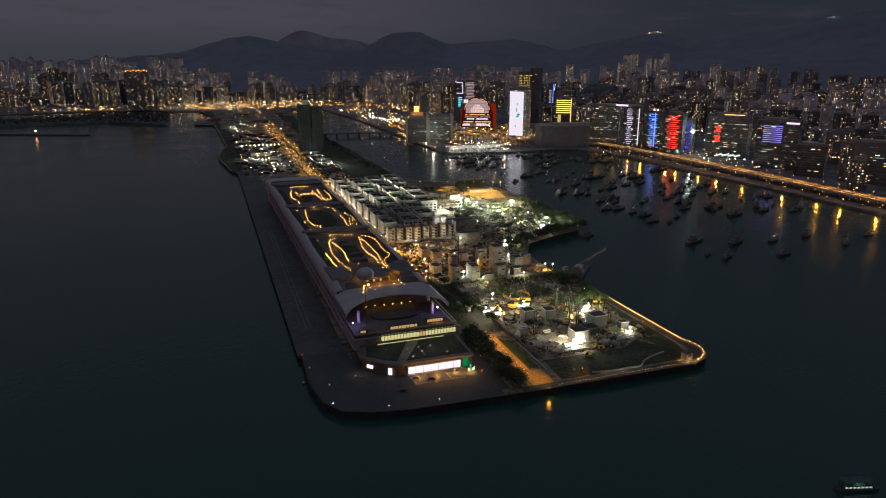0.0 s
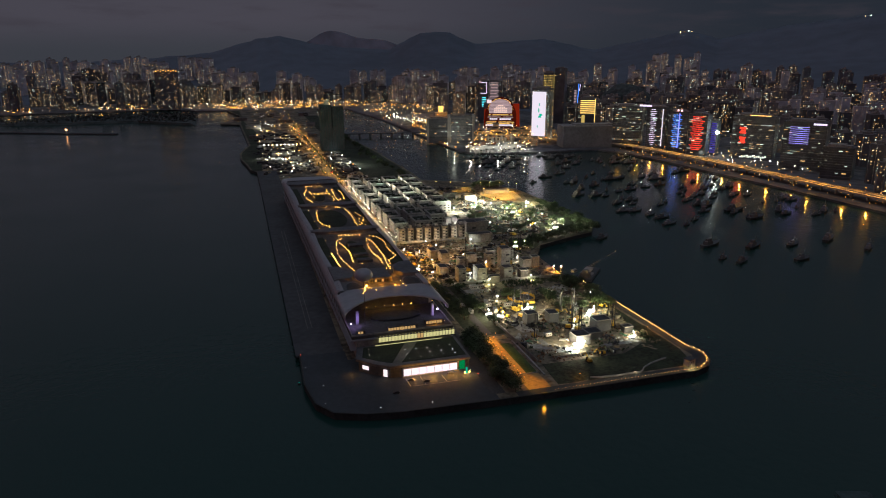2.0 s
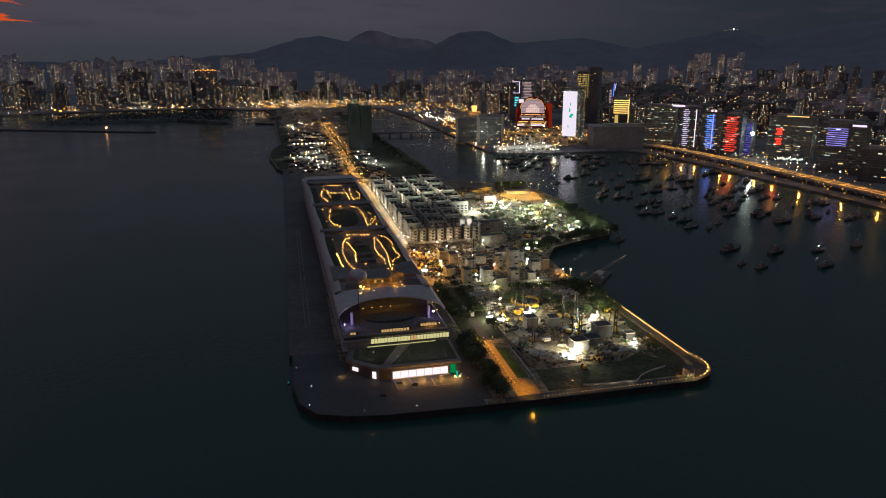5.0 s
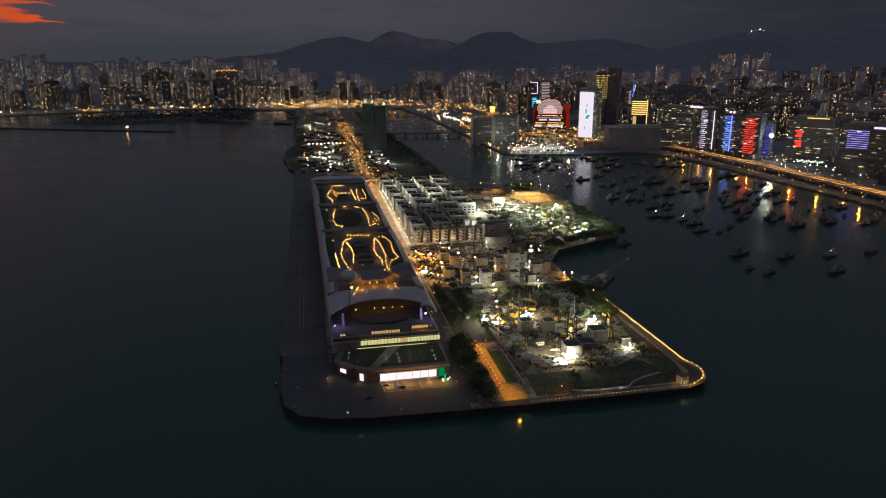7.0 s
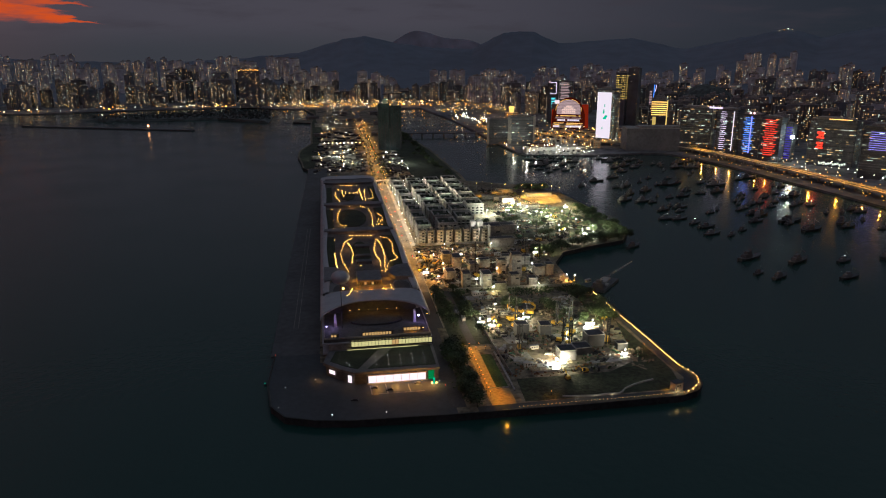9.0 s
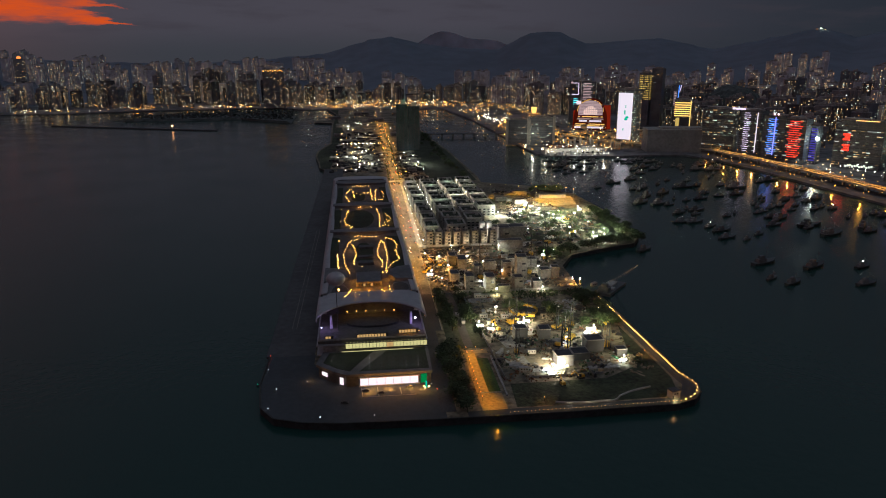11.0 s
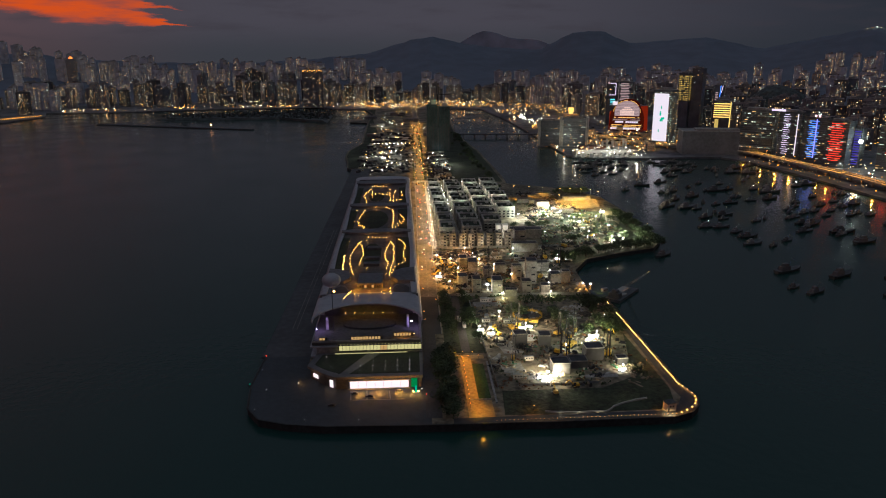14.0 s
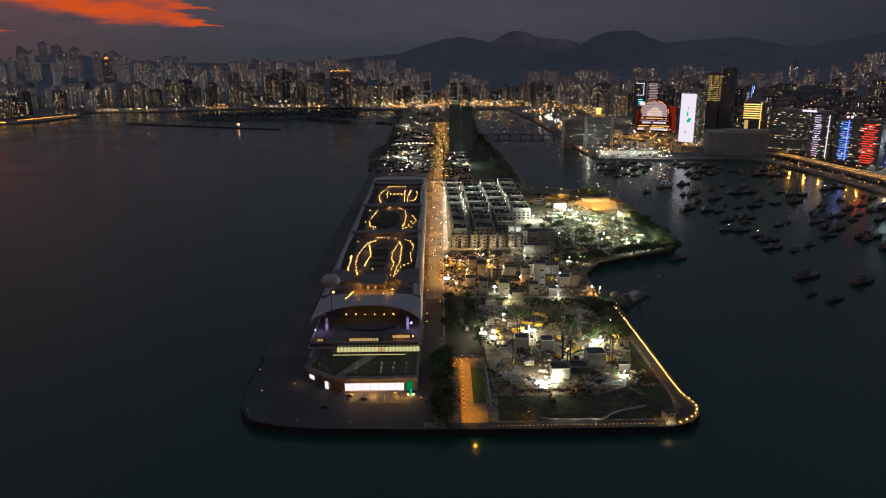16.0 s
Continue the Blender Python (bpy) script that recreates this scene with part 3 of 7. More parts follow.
def shell(xa, sign):
    """The pale roof edge that curls over a long side."""
    s = Solid()
    prof = [(-1.2, 24.5), (-1.9, 27.0), (-1.4, 30.0), (0.4, 32.2), (2.6, 33.0), (4.6, 32.9), (4.6, 32.3), (2.4, 32.3), (0.8, 31.4), (-0.6, 29.6), (-1.1, 27.0), (-0.6, 24.7)]
    n, k = 56, len(prof)
    for i in range(n + 1):
        y = 484 + (YB - 484) * i / n
        dip = 0.7 * math.sin(i * 0.33)
        s.v += [(xa + sign * (px + (dip if 3 < j < 8 else 0)), y, pz) for j, (px, pz) in enumerate(prof)]
    s.f = [(i * k + j, i * k + (j + 1) % k, (i + 1) * k + (j + 1) % k, (i + 1) * k + j) for i in range(n) for j in range(k)]
    return s
edge_l = part("roof_edge", shell(X0, 1), M_WHITE, term, "white curled roof edge")
edge_r = part("roof_edge", shell(X1, -1), M_WHITE, term, "white curled roof edge")
for xa, sign, par in ((X0, 1, edge_l), (X1, -1, edge_r)):
    for i in range(94):
        y = 487 + i * 4.95
        part("edge_seam", Solid().beam((xa - sign * 1.55, y, 30.0), (xa + sign * 0.4, y, 32.3), 0.14, 0.2).beam((xa + sign * 0.4, y, 32.3), (xa + sign * 2.8, y, 33.1), 0.14, 0.2), M_STEEL, par)


def arch(y_front, y_back, sag, zb, rise, reach=0.0):
    """A broad flat-topped shell with rounded shoulders; its front rim runs forward to both feet."""
    s = Solid()
    n, m = 56, 12
    for lay in (0, 1):
        for j in range(m + 1):
            v = j / m
            for i in range(n + 1):
                th = (-1 + 2 * i / n) * 1.5708
                u = math.copysign(abs(math.sin(th)) ** 0.55, th)
                z = zb + rise * max(0.0, math.cos(th)) ** 0.55 - lay * (0.9 - 0.3 * v)
                y = y_front + sag * (abs(u) ** 2.3) * (1 - v) + (y_back - y_front) * v
                s.v.append((XC + u * (X1 - X0 + 3.8 - lay * 1.4) / 2, y, z))
    w, off = n + 1, (n + 1) * (m + 1)
    for j in range(m):
        for i in range(n):
            a = j * w + i
            s.f += [(a, a + 1, a + w + 1, a + w), (a + off, a + w + off, a + w + 1 + off, a + 1 + off)]
    for i in range(n):
        s.f += [(i, i + off, i + 1 + off, i + 1), (m * w + i, m * w + i + 1, m * w + i + 1 + off, m * w + i + off)]
    for j in range(m):
        s.f += [(j * w, (j + 1) * w, (j + 1) * w + off, j * w + off), (j * w + n, j * w + n + off, (j + 1) * w + n + off, (j + 1) * w + n)]
    return s


arch_front = part("arch_roof", arch(463.5, 486, -20, 27.6, 5.3), M_WHITE, term, "broad white swallow-tailed roof front")
arch_far = part("arch_roof", arch(944, 968, 6, 28.4, 5.6), M_WHITE, term, "white arched roof at the far end")
for ob in (arch_front, arch_far):
    for p in ob.data.polygons:
        p.use_smooth = True
for i in range(31):
    u = -0.9 + 1.8 * i / 30
    x, top = XC + u * 36.9, 27.65 + 5.3 * (1 - abs(u) ** 3.64) ** 0.275
    part("roof_seam", Solid().beam((x, 463.8 - 20 * abs(u) ** 2.3, top), (x, 485.6, top), 0.16, 0.16), M_WHITE, arch_front)
for x, y in ((X0 + 8, 450), (X1 - 8, 451)):
    part("arch_pillar", Solid().box(x, y, 20, 1.8, 3.0, 8.6, 0, 0.8), M_WHITE, term, "white pillar under the roof front")
part("terrace_wall", Solid().box(XC, 475.5, 20, X1 - X0 - 8, 0.8, 10), M_MATTGLASS, term, "dim wall behind the terrace")
for x, y, w in ((X0 + 5, 445, 900), (X1 - 5.5, 447, 1100)):
    lamp(x, y, 24.6, w * 1.1, (0.50, 0.36, 1.0), 0.3)
part("arch_lamp", Solid().gem(X1 - 5.5, 447, 25.6, 0.8), E_PURPLE, term)
part("arch_lamp", Solid().gem(X0 + 2, 440, 24.2, 0.5), E_PURPLE, term)
# broad pale roof flanks behind the shell
for s in (1, -1):
    part("roof_flank", Solid().prism([(XC + s * 31, 484), (XC + s * 16, 484), (XC + s * 15, 494), (XC + s * 19, 506), (XC + s * 31, 508)], ZR, ZR + 0.5), M_BAND, term, "pale seamed roof flank")
# cross bands, pavilions and lawns of the roof park
for y, d in ((664, 15), (784, 17), (925, 24)):
    part("roof_band", Solid().prism([(X0 + 2, y - d / 2 + 4), (X0 + 16, y - d / 2), (X1 - 16, y - d / 2), (X1 - 2, y - d / 2 + 4), (X1 - 2, y + d / 2 - 4), (X1 - 16, y + d / 2), (X0 + 16, y + d / 2), (X0 + 2, y + d / 2 - 4)], ZR, ZR + 2.6),
         M_BAND, term, "grey standing-seam roof band")


def oval(cx, cy, rx, ry, n=32):
    return [(cx + rx * math.cos(6.28319 * i / n), cy + ry * math.sin(6.28319 * i / n)) for i in range(n)]


for cx, cy, rx, ry in ((113, 722, 15.5, 40), (113, 838, 9, 26), (116, 590, 8, 34)):
    part("roof_lawn", Solid().prism(oval(cx, cy, rx, ry), ZR, ZR + 0.5), M_ROOFLAWN, term, "dark oval roof lawn")
for x, y, w, d in ((90, 590, 8, 110), (91, 722, 7, 86), (92, 850, 6, 90), (143, 595, 12, 100), (144, 722, 11, 90), (145, 850, 10, 90)):
    part("roof_lawn", Solid().box(x, y, ZR, w, d, 0.4), M_ROOFLAWN, term)
for x, y, w, d, h in ((118, 513, 19, 26, 3.6), (117, 558, 13, 7, 2.2), (117, 575, 13, 6, 2.2), (118, 606, 13, 8, 2.2)):
    part("pavilion", Solid().box(x, y, ZR, w, d, h, 0, 0.96), M_BAND if y == 513 else M_DARKROOF, term, "low roof pavilion")
for i in range(9):
    part("pavilion_bay", Solid().box(111 + i * 1.8, 499.7, ZR + 0.6, 1.4, 0.2, 1.8), E_KIOSK if i in (2, 5) else M_MATTGLASS, term)
# no holes cut: dark discs on the deck imitate the shade in the openings
for x, y, rx, ry in ((141, 494, 6, 11), (96.5, 487, 6, 16)):
    part("courtyard", Solid().prism(oval(x, y, rx, ry), ZR, ZR + 0.9), M_MATTGLASS, term, "dark disc standing for a shaded roof opening")
for s in (1, -1):
    part("roof_wing", Solid().prism([(XC + s * 34, 508), (XC + s * 20, 510), (XC + s * 15, 520), (XC + s * 17, 534), (XC + s * 24, 542), (XC + s * 34, 545)], ZR, ZR + 2.4, 0.95), M_BAND, term, "curved seamed roof wing")
# an oval lookout pod raised over the terrace
pod = Solid()
for j in range(13):
    for i in range(24):
        a, b = 6.28319 * i / 24, -1.5708 + 3.14159 * j / 12
        pod.v.append((95.5 + 6.2 * math.cos(a) * math.cos(b), 446 + 6.2 * math.sin(a) * math.cos(b), 56.0 + 4.6 * math.sin(b)))
pod.f = [(j * 24 + i, j * 24 + (i + 1) % 24, (j + 1) * 24 + (i + 1) % 24, (j + 1) * 24 + i) for j in range(12) for i in range(24)]
pod = part("lookout_pod", pod, M_WHITE, term, "pale smooth oval pod on a shaft")
for p in pod.data.polygons:
    p.use_smooth = True
part("pod_shaft", Solid().tube(95.5, 446, 20, 52.4, 0.26, 0.22, 10), M_DARK, term)
part("pod_lamp", Solid().gem(97.2, 444.2, 48.8, 0.8), E_WARM, term)
lamp(97.6, 443.4, 49.2, 260, WARM, 0.3)
# terrace: sunken garden, kiosks
part("roof_lawn", Solid().prism(oval(119, 456, 18, 9), 20, 21.3), M_MATTGLASS, term, "dark oval terrace garden")
part("parapet", Solid().box(XC, YF - 0.5, 20, X1 - X0, 0.4, 1.1).box(X0 + 0.4, 452, 20, 0.4, 46, 1.1).box(X1 - 0.4, 452, 20, 0.4, 46, 1.1), M_CONC, term)
for x, y, w, d, h in ((142, 437, 13, 6, 2.8), (118, 432, 20, 5, 2.8), (90, 432, 5, 4, 2.2)):
    kiosk = part("kiosk", Solid().box(x, y, 20, w, d, h).box(x, y, 20 + h, w + 1, d + 1, 0.3), M_DECK, term, "low terrace kiosk lit under its eave")
    for i in range(max(2, int(w / 1.9))):
        part("kiosk_window", Solid().box(x - w / 2 + 1 + i * 1.9, y - d / 2 - 0.1, 20.6, 1.5, 0.2, 1.8), E_KIOSK, kiosk)
# lit gallery glass band under the deck
for i in range(24):
    part("glass_panel", Solid().box(101.6 + i * 2.2, 425.3, 14.9, 2.1, 0.3, 3.5), E_BAND if i not in (12, 13) else E_KIOSK, term)
    part("gallery_spot", Solid().box(101.6 + i * 2.2, 425.0, 18.85, 0.5, 0.3, 0.35), E_BAND, term)
mull = Solid()
for i in range(25):
    mull.box(100.5 + i * 2.2, 425.1, 14.7, 0.18, 0.5, 3.9)
part("mullion", mull.box(126.9, 425.2, 18.4, 54, 1.2, 0.4).box(126.9, 425.2, 14.3, 54, 1.2, 0.4), M_DARK, term)
# the lit rear ledge of the hall, its light drawn as a glowing strip
part("light_ledge", Solid().box(121, 424.7, 12.9, 46, 0.3, 0.35), E_BAND, term)
# the low entrance hall in front
HALL = [(82, 409), (92, 398), (100.5, 391.5), (153, 391.0), (154, 427), (86, 427)]
part("hall_wall", Solid().prism([(84, 409), (93, 399.5), (101, 393.0), (152.4, 392.5), (153, 427), (87, 427)], G, 11.0), M_DARKROOF, term, "dark stone entrance hall")
part("hall_roof", Solid().prism(HALL, 11.0, 12.6), M_BAND, term, "grey folded roof rim of the entrance hall")
part("hall_roof_bed", Solid().prism([(86.5, 410), (95, 401.5), (103, 396), (118, 424.5), (90, 424.5)], 12.6, 12.75), M_ROOFLAWN, term, "dark planted roof bed")
part("hall_roof_bed", Solid().prism([(109, 395.5), (151.4, 395), (151.8, 424.5), (127, 424.5)], 12.6, 12.75), M_ROOFLAWN, term, "dark planted roof bed")
dots = Solid()
for j, y in enumerate((399.5, 405.5, 412.5)):
    for i in range(5):
        dots.gem(115.5 + i * 7.6 + (j == 2) * 0.0, y, 13.1, 0.20)
for x, y in ((92, 411), (97, 406), (101, 415), (93, 420), (99, 402)):
    dots.gem(x, y, 13.1, 0.15)
tagged(part("roof_marker_lamps", dots, E_ROOFDOT), "rows of small white roof lamps on the entrance hall", "lamp", kind="stuff")
for i in range(7):
    part("screen_panel", Solid().box(111.6 + i * 5.05, 392.2, 4.6, 4.95, 0.3, 4.9), E_SCREEN, term, "bright backlit glass front" if i == 0 else "")
frm = Solid()
for i in range(8):
    frm.box(109.1 + i * 5.05, 391.9, 4.4, 0.10, 0.3, 5.4)
part("screen_frame", frm.box(126.8, 391.7, 9.6, 37, 0.7, 0.5).box(126.8, 391.7, 4.05, 37, 0.7, 0.5), M_CONC, term)
# no lamp here: the green wash is the panel's own emission
part("green_wall", Solid().box(147.8, 392.1, 4.4, 3.6, 0.4, 5.8), E_GREEN, term, "wall panel glowing green for its light wash")
part("lobby_window", Solid().box(98, 394.2, 5, 2.6, 0.4, 4.6, -38).box(87.5, 404.6, 6.6, 4.6, 0.4, 2.4, -46), E_SCREEN, term)
for x, y, z, w, c in ((97, 391, 7, 160, WARM), (127, 386, 6, 2600, (1, 0.42, 0.07)), (115, 386, 6, 2200, (1, 0.42, 0.07)), (140, 386, 6, 2400, (1, 0.42, 0.07)), (79, 403, 6, 260, WARM), (147, 384, 5, 500, (1, 0.42, 0.07)), (150, 387, 5, 160, NEUTRAL),
                      (142, 432, 23, 900, SODIUM), (118, 428.5, 22.6, 200, WARM), (118, 469.5, 24.6, 170, WARM), (104, 469.5, 24.6, 170, WARM), (132, 469.5, 24.6, 170, WARM),
                      (107, 495, ZR + 2.4, 1700, SODIUM), (128, 496, ZR + 2.4, 1700, SODIUM), (117, 495, ZR + 2.0, 900, SODIUM), (105, 512, ZR + 2.4, 900, SODIUM), (131, 514, ZR + 2.4, 900, SODIUM)):
    lamp(x, y, z, w, c)

# lamp bollards of the roof park, one by one along the curving paths
bollard = thing("roof_bollard", "small warm bollard lamp on the roof path", "lamp", "roof park lamps", 0, 0, -50)
part("post", Solid().tube(0, 0, 0, 0.8, 0.10, 0.08, 6), M_DARK, bollard)
part("lamp_head", Solid().gem(0, 0, 1.0, 0.37, 0.32), E_WARM, bollard)
spots = []
def chain(n, *pts):
    """Lamps at even steps along a bent line."""
    for i in range(n):
        u = i / (n - 1) * (len(pts) - 1)
        k = min(int(u), len(pts) - 2)
        (ax, ay), (bx, by) = pts[k], pts[k + 1]
        spots.append((ax + (bx - ax) * (u - k) + rnd.uniform(-.3, .3), ay + (by - ay) * (u - k) + rnd.uniform(-.8, .8)))
chain(17, (107, 633), (102, 627), (100, 618), (98, 602), (96, 581), (97, 564), (100, 543), (102, 532))
chain(14, (103, 617), (105, 604), (107, 586), (106, 569), (105, 556))
chain(14, (128, 620), (126, 601), (125, 586), (126, 572), (129, 561), (128, 545))
chain(18, (129, 626), (132, 614), (133, 589), (133, 568), (131, 547), (131, 529))
chain(17, (134, 636), (139, 632), (142, 619), (143, 609), (141, 591), (141, 579), (144, 567), (139, 558), (134, 549), (132, 532))
chain(15, (91, 583), (92, 565), (93, 539))
chain(16, (98, 758), (95, 735), (94, 709), (96, 689), (102, 684), (100, 665), (97, 662))
chain(9, (108, 771), (114, 780), (119, 775), (124, 766))
chain(13, (128, 759), (130, 731), (130, 705), (129, 685), (130, 666))
chain(12, (137, 735), (139, 725), (141, 712), (138, 696), (136, 709), (132, 681), (136, 688), (141, 670))
chain(13, (98, 879), (94, 859), (92, 836), (96, 813), (98, 795))
chain(6, (101, 868), (101, 852), (103, 829))
chain(11, (122, 874), (123, 838), (124, 810))
chain(10, (129, 872), (128, 855), (127, 826), (128, 804))
chain(9, (136, 866), (138, 842), (136, 814), (131, 812))
chain(8, (99, 900), (108, 902), (120, 900))
chain(6, (114, 918), (119, 926), (120, 938))
chain(7, (105, 645), (115, 643), (125, 641))
chain(8, (100, 475), (102, 481), (103, 488))
spots += [(107, 483), (110, 479), (126, 487), (128, 483), (132, 488), (133, 483), (132, 495), (91, 629), (89, 760), (90, 706), (91, 674), (104, 490), (128, 530)]
for k in range(5):
    spots.append((110 + k * 2.4, 506.5))
for k in range(8):
    spots.append((105 + (k % 4) * 4.6, 848 + 6 * (k // 4)))
low_spots = [(101.0 + i * 6.6, 471.0) for i in range(6)] + [(140.5 + k * 2.1, 436.2) for k in range(5)]
for x, y in spots:
    copy_thing(bollard, pose(x, y, ZR + 0.4))
for x, y in low_spots:
    copy_thing(bollard, pose(x, y, 20.0 + (2.0 if y > 450 else 0)))
for x, y, w in ((101, 545, 330), (126, 560, 330), (101, 600, 280), (128, 600, 280), (97, 690, 260), (98, 740, 260), (133, 670, 280), (133, 735, 280), (97, 830, 240), (128, 838, 280), (108, 648, 520), (126, 650, 430), (110, 770, 420), (141, 600, 240), (141, 700, 240), (112, 905, 420)):
    lamp(x, y, ZR + 2.0, w * 1.4, (1, 0.42, 0.09), 0.3)
bollard.matrix_basis = pose(112, 548, ZR)
# ---- promenade lamps, path lamps, hut ----
prom = thing("promenade_lamp", "short sea-wall lamp with a warm glowing head", "lamp", "lamps along the promenade", 300, 545, G)
part("post", Solid().tube(0, 0, 0, 1.0, 0.12, 0.10, 6), M_DARK, prom)
part("lamp_head", Solid().gem(0, 0, 1.3, 0.33, 0.3), shine("promenade_glow", [(1, 0.50, 0.13)], 16.0, 20.0), prom)
edge = [(304, 536)] + [(308.4 - (y - 386) * 0.030, y) for y in range(533, 385, -3)] + [(309.8, 383), (311.2, 379), (312.2, 374.5), (312.2, 370), (311, 365.5), (308.8, 361.5), (305.6, 357.6), (301.6, 354.2), (297.4, 351.8)]
for x, y in edge:
    copy_thing(prom, pose(x, y, G))
prom.matrix_basis = pose(307.4, 538.5, G)
for x, y in edge[4::9]:
    lamp(x - 1.5, y, G + 2.2, 170, (1, 0.36, 0.04), 0.3)
low_lamp = thing("wall_lamp", "tiny amber lamp set in the sea wall", "lamp", "lamps along the southern wall", 170, 352.2, G)
part("post", Solid().tube(0, 0, 0, 0.7, 0.1, 0.08, 6), M_DARK, low_lamp)
part("lamp_head", Solid().gem(0, 0, 0.9, 0.26, 0.22), E_DIM, low_lamp)
for i in range(42):
    copy_thing(low_lamp, pose(196 + i * 2.4, 349.2 + i * 0.05, G))
low_lamp.matrix_basis = pose(193.6, 349.1, G)
path_lamp = thing("path_lamp", "slim path lamp with a warm head", "lamp", "lamps along the lit path", 180, 430, G)
part("post", Solid().tube(0, 0, 0, 2.6, 0.10, 0.07, 6), M_DARK, path_lamp)
part("lamp_head", Solid().gem(0, 0, 2.8, 0.36, 0.28), E_AMBER, path_lamp)
for i in range(12):
    copy_thing(path_lamp, pose(180.4, 366 + i * 5.6, G))
for i in range(6):
    copy_thing(path_lamp, pose(174 + i * 3.4, 437 - (i % 2) * 6, G))
for k in range(11):
    lamp(183.0, 356 + k * 7.2, 8.5, 900, (1, 0.38, 0.012), 0.3, 145)
lamp(189, 361, 8.5, 900, (1, 0.38, 0.012), 0.3, 145)
# added unseen lamp, aimed out so that amber shows on the water
lamp(186, 347.0, 5.6, 1800, (1, 0.47, 0.03), 0.9, 150, (0, -1, -0.35))
lamp(182, 430, 8, 1700, (1, 0.40, 0.015), 0.3, 120)
lamp(190, 400, 14, 700, (1, 0.62, 0.08), 0.3, 60)
structure("trim_lawn_wall", Solid().box(196, 398, G, 1.2, 56, 0.9).box(187.4, 375.2, G, 12, 0.5, 0.5), M_CONC, "low concrete wall beside the lawn", "wall")
lamp(177, 431, 8, 1800, SODIUM, 0.3)
hut = thing("pump_house", "small cream gatehouse with a dark flat roof", "hut", "", 292.5, 357.5, G, 14)
part("wall", Solid().box(0, 0, 0, 5.6, 4.6, 4.6), M_PALE, hut)
part("roof", Solid().box(0, 0, 4.6, 6.0, 5.0, 0.4), M_DARKROOF, hut)
for dx in (-0.9, 0.9):
    part("window", Solid().box(dx, -2.34, 2.6, 0.9, 0.12, 0.9), M_GLASS, hut)
part("door", Solid().box(-2.0, -2.34, 0, 1.0, 0.12, 2.1), M_DARK, hut)
lamp(291, 351.8, 7.5, 2600, (1, 0.70, 0.30), 0.2, 140)
lamp(286.5, 358, 5, 160, SODIUM, 0.3)
pipe = thing("water_barrier", "pale wavy line of water-filled barriers", "barrier", "", 0, 0, 0)
bend = [(222, 358.5)] + [(226 + i * 3.0, 356.6 + 0.35 * math.sin(i)) for i in range(1, 11)] + [(259, 358.5), (262, 362), (269, 366), (277, 369), (284, 371)]
for a, b in zip(bend, bend[1:]):
    part("barrier", Solid().beam((*a, G + 0.5), (*b, G + 0.5), 0.6, 0.9), M_PALE, pipe)
# added lamps without fixtures that brighten the barrier line
for x in (230, 241, 252):
    lamp(x, 355.0, 7, 420, NEUTRAL, 0.2, 110)

# ---- floodlights of the sites ----
mast = thing("flood_mast", "site floodlight mast with a glaring lamp head", "floodlight", "floodlights on the sites", 150, 700, -60)
part("post", Solid().tube(0, 0, 0, 5.0, 0.16, 0.12, 6), M_STEEL, mast)
part("base", Solid().box(0, 0, 0, 1.6, 1.6, 0.6), M_CONC, mast)
part("lamp_head", Solid().box(-0.45, -0.2, 5.0, 0.8, 0.3, 0.7).box(0.45, -0.2, 5.0, 0.8, 0.3, 0.7), E_FLOOD, mast)
first = True
for x, y, kw, colour in FLOODS:
    if kw < 1.5:
        copy_thing(path_lamp, pose(x, y, G))
    elif first:
        mast.matrix_basis = pose(x, y, G)
    else:
        copy_thing(mast, pose(x, y, G, 0, 0, rnd.uniform(0, 90)))
    first = False
    if y < 410 and kw > 5:
        lamp(x, y + 1.4, G + 4.0, kw * 700, colour, 0.8, 150, (0.1, 1, -0.45))
    elif y > 700:
        lamp(x, y - 1.0, G + 7.0, kw * (4200 if x > 275 else 1500), colour, 0.8)
    else:
        lamp(x, y - 1.0, G + (6.0 if kw > 8 else 3.6), kw * (720 if y < 520 else 1000), colour, 0.8)
# added lamp without a mast, for the spill south of the aimed floods
lamp(234, 393, G + 4.5, 5200, NEUTRAL, 0.8)
big = thing("flood_cluster", "low bank of four glaring floodlights", "floodlight", "flood banks on the sites", 229, 394, G)
part("frame", Solid().box(0, 0, 0, 5, 0.5, 1.4), M_STEEL, big)
for dx in (-1.8, -0.6, 0.6, 1.8):
    part("lamp_head", Solid().box(dx, -0.3, 1.5, 1.0, 0.35, 1.0), E_FLOOD, big)
for x, y in ((235, 400), (271, 456), (277, 462), (280, 407), (228, 479), (204, 470), (172, 604), (322, 884), (329, 876), (300, 656), (364, 716), (289, 653), (233, 482), (274, 459), (227, 399), (345, 803), (385, 852), (197, 477)):
    copy_thing(big, pose(x, y, G, 0, 0, rnd.uniform(-30, 30)))

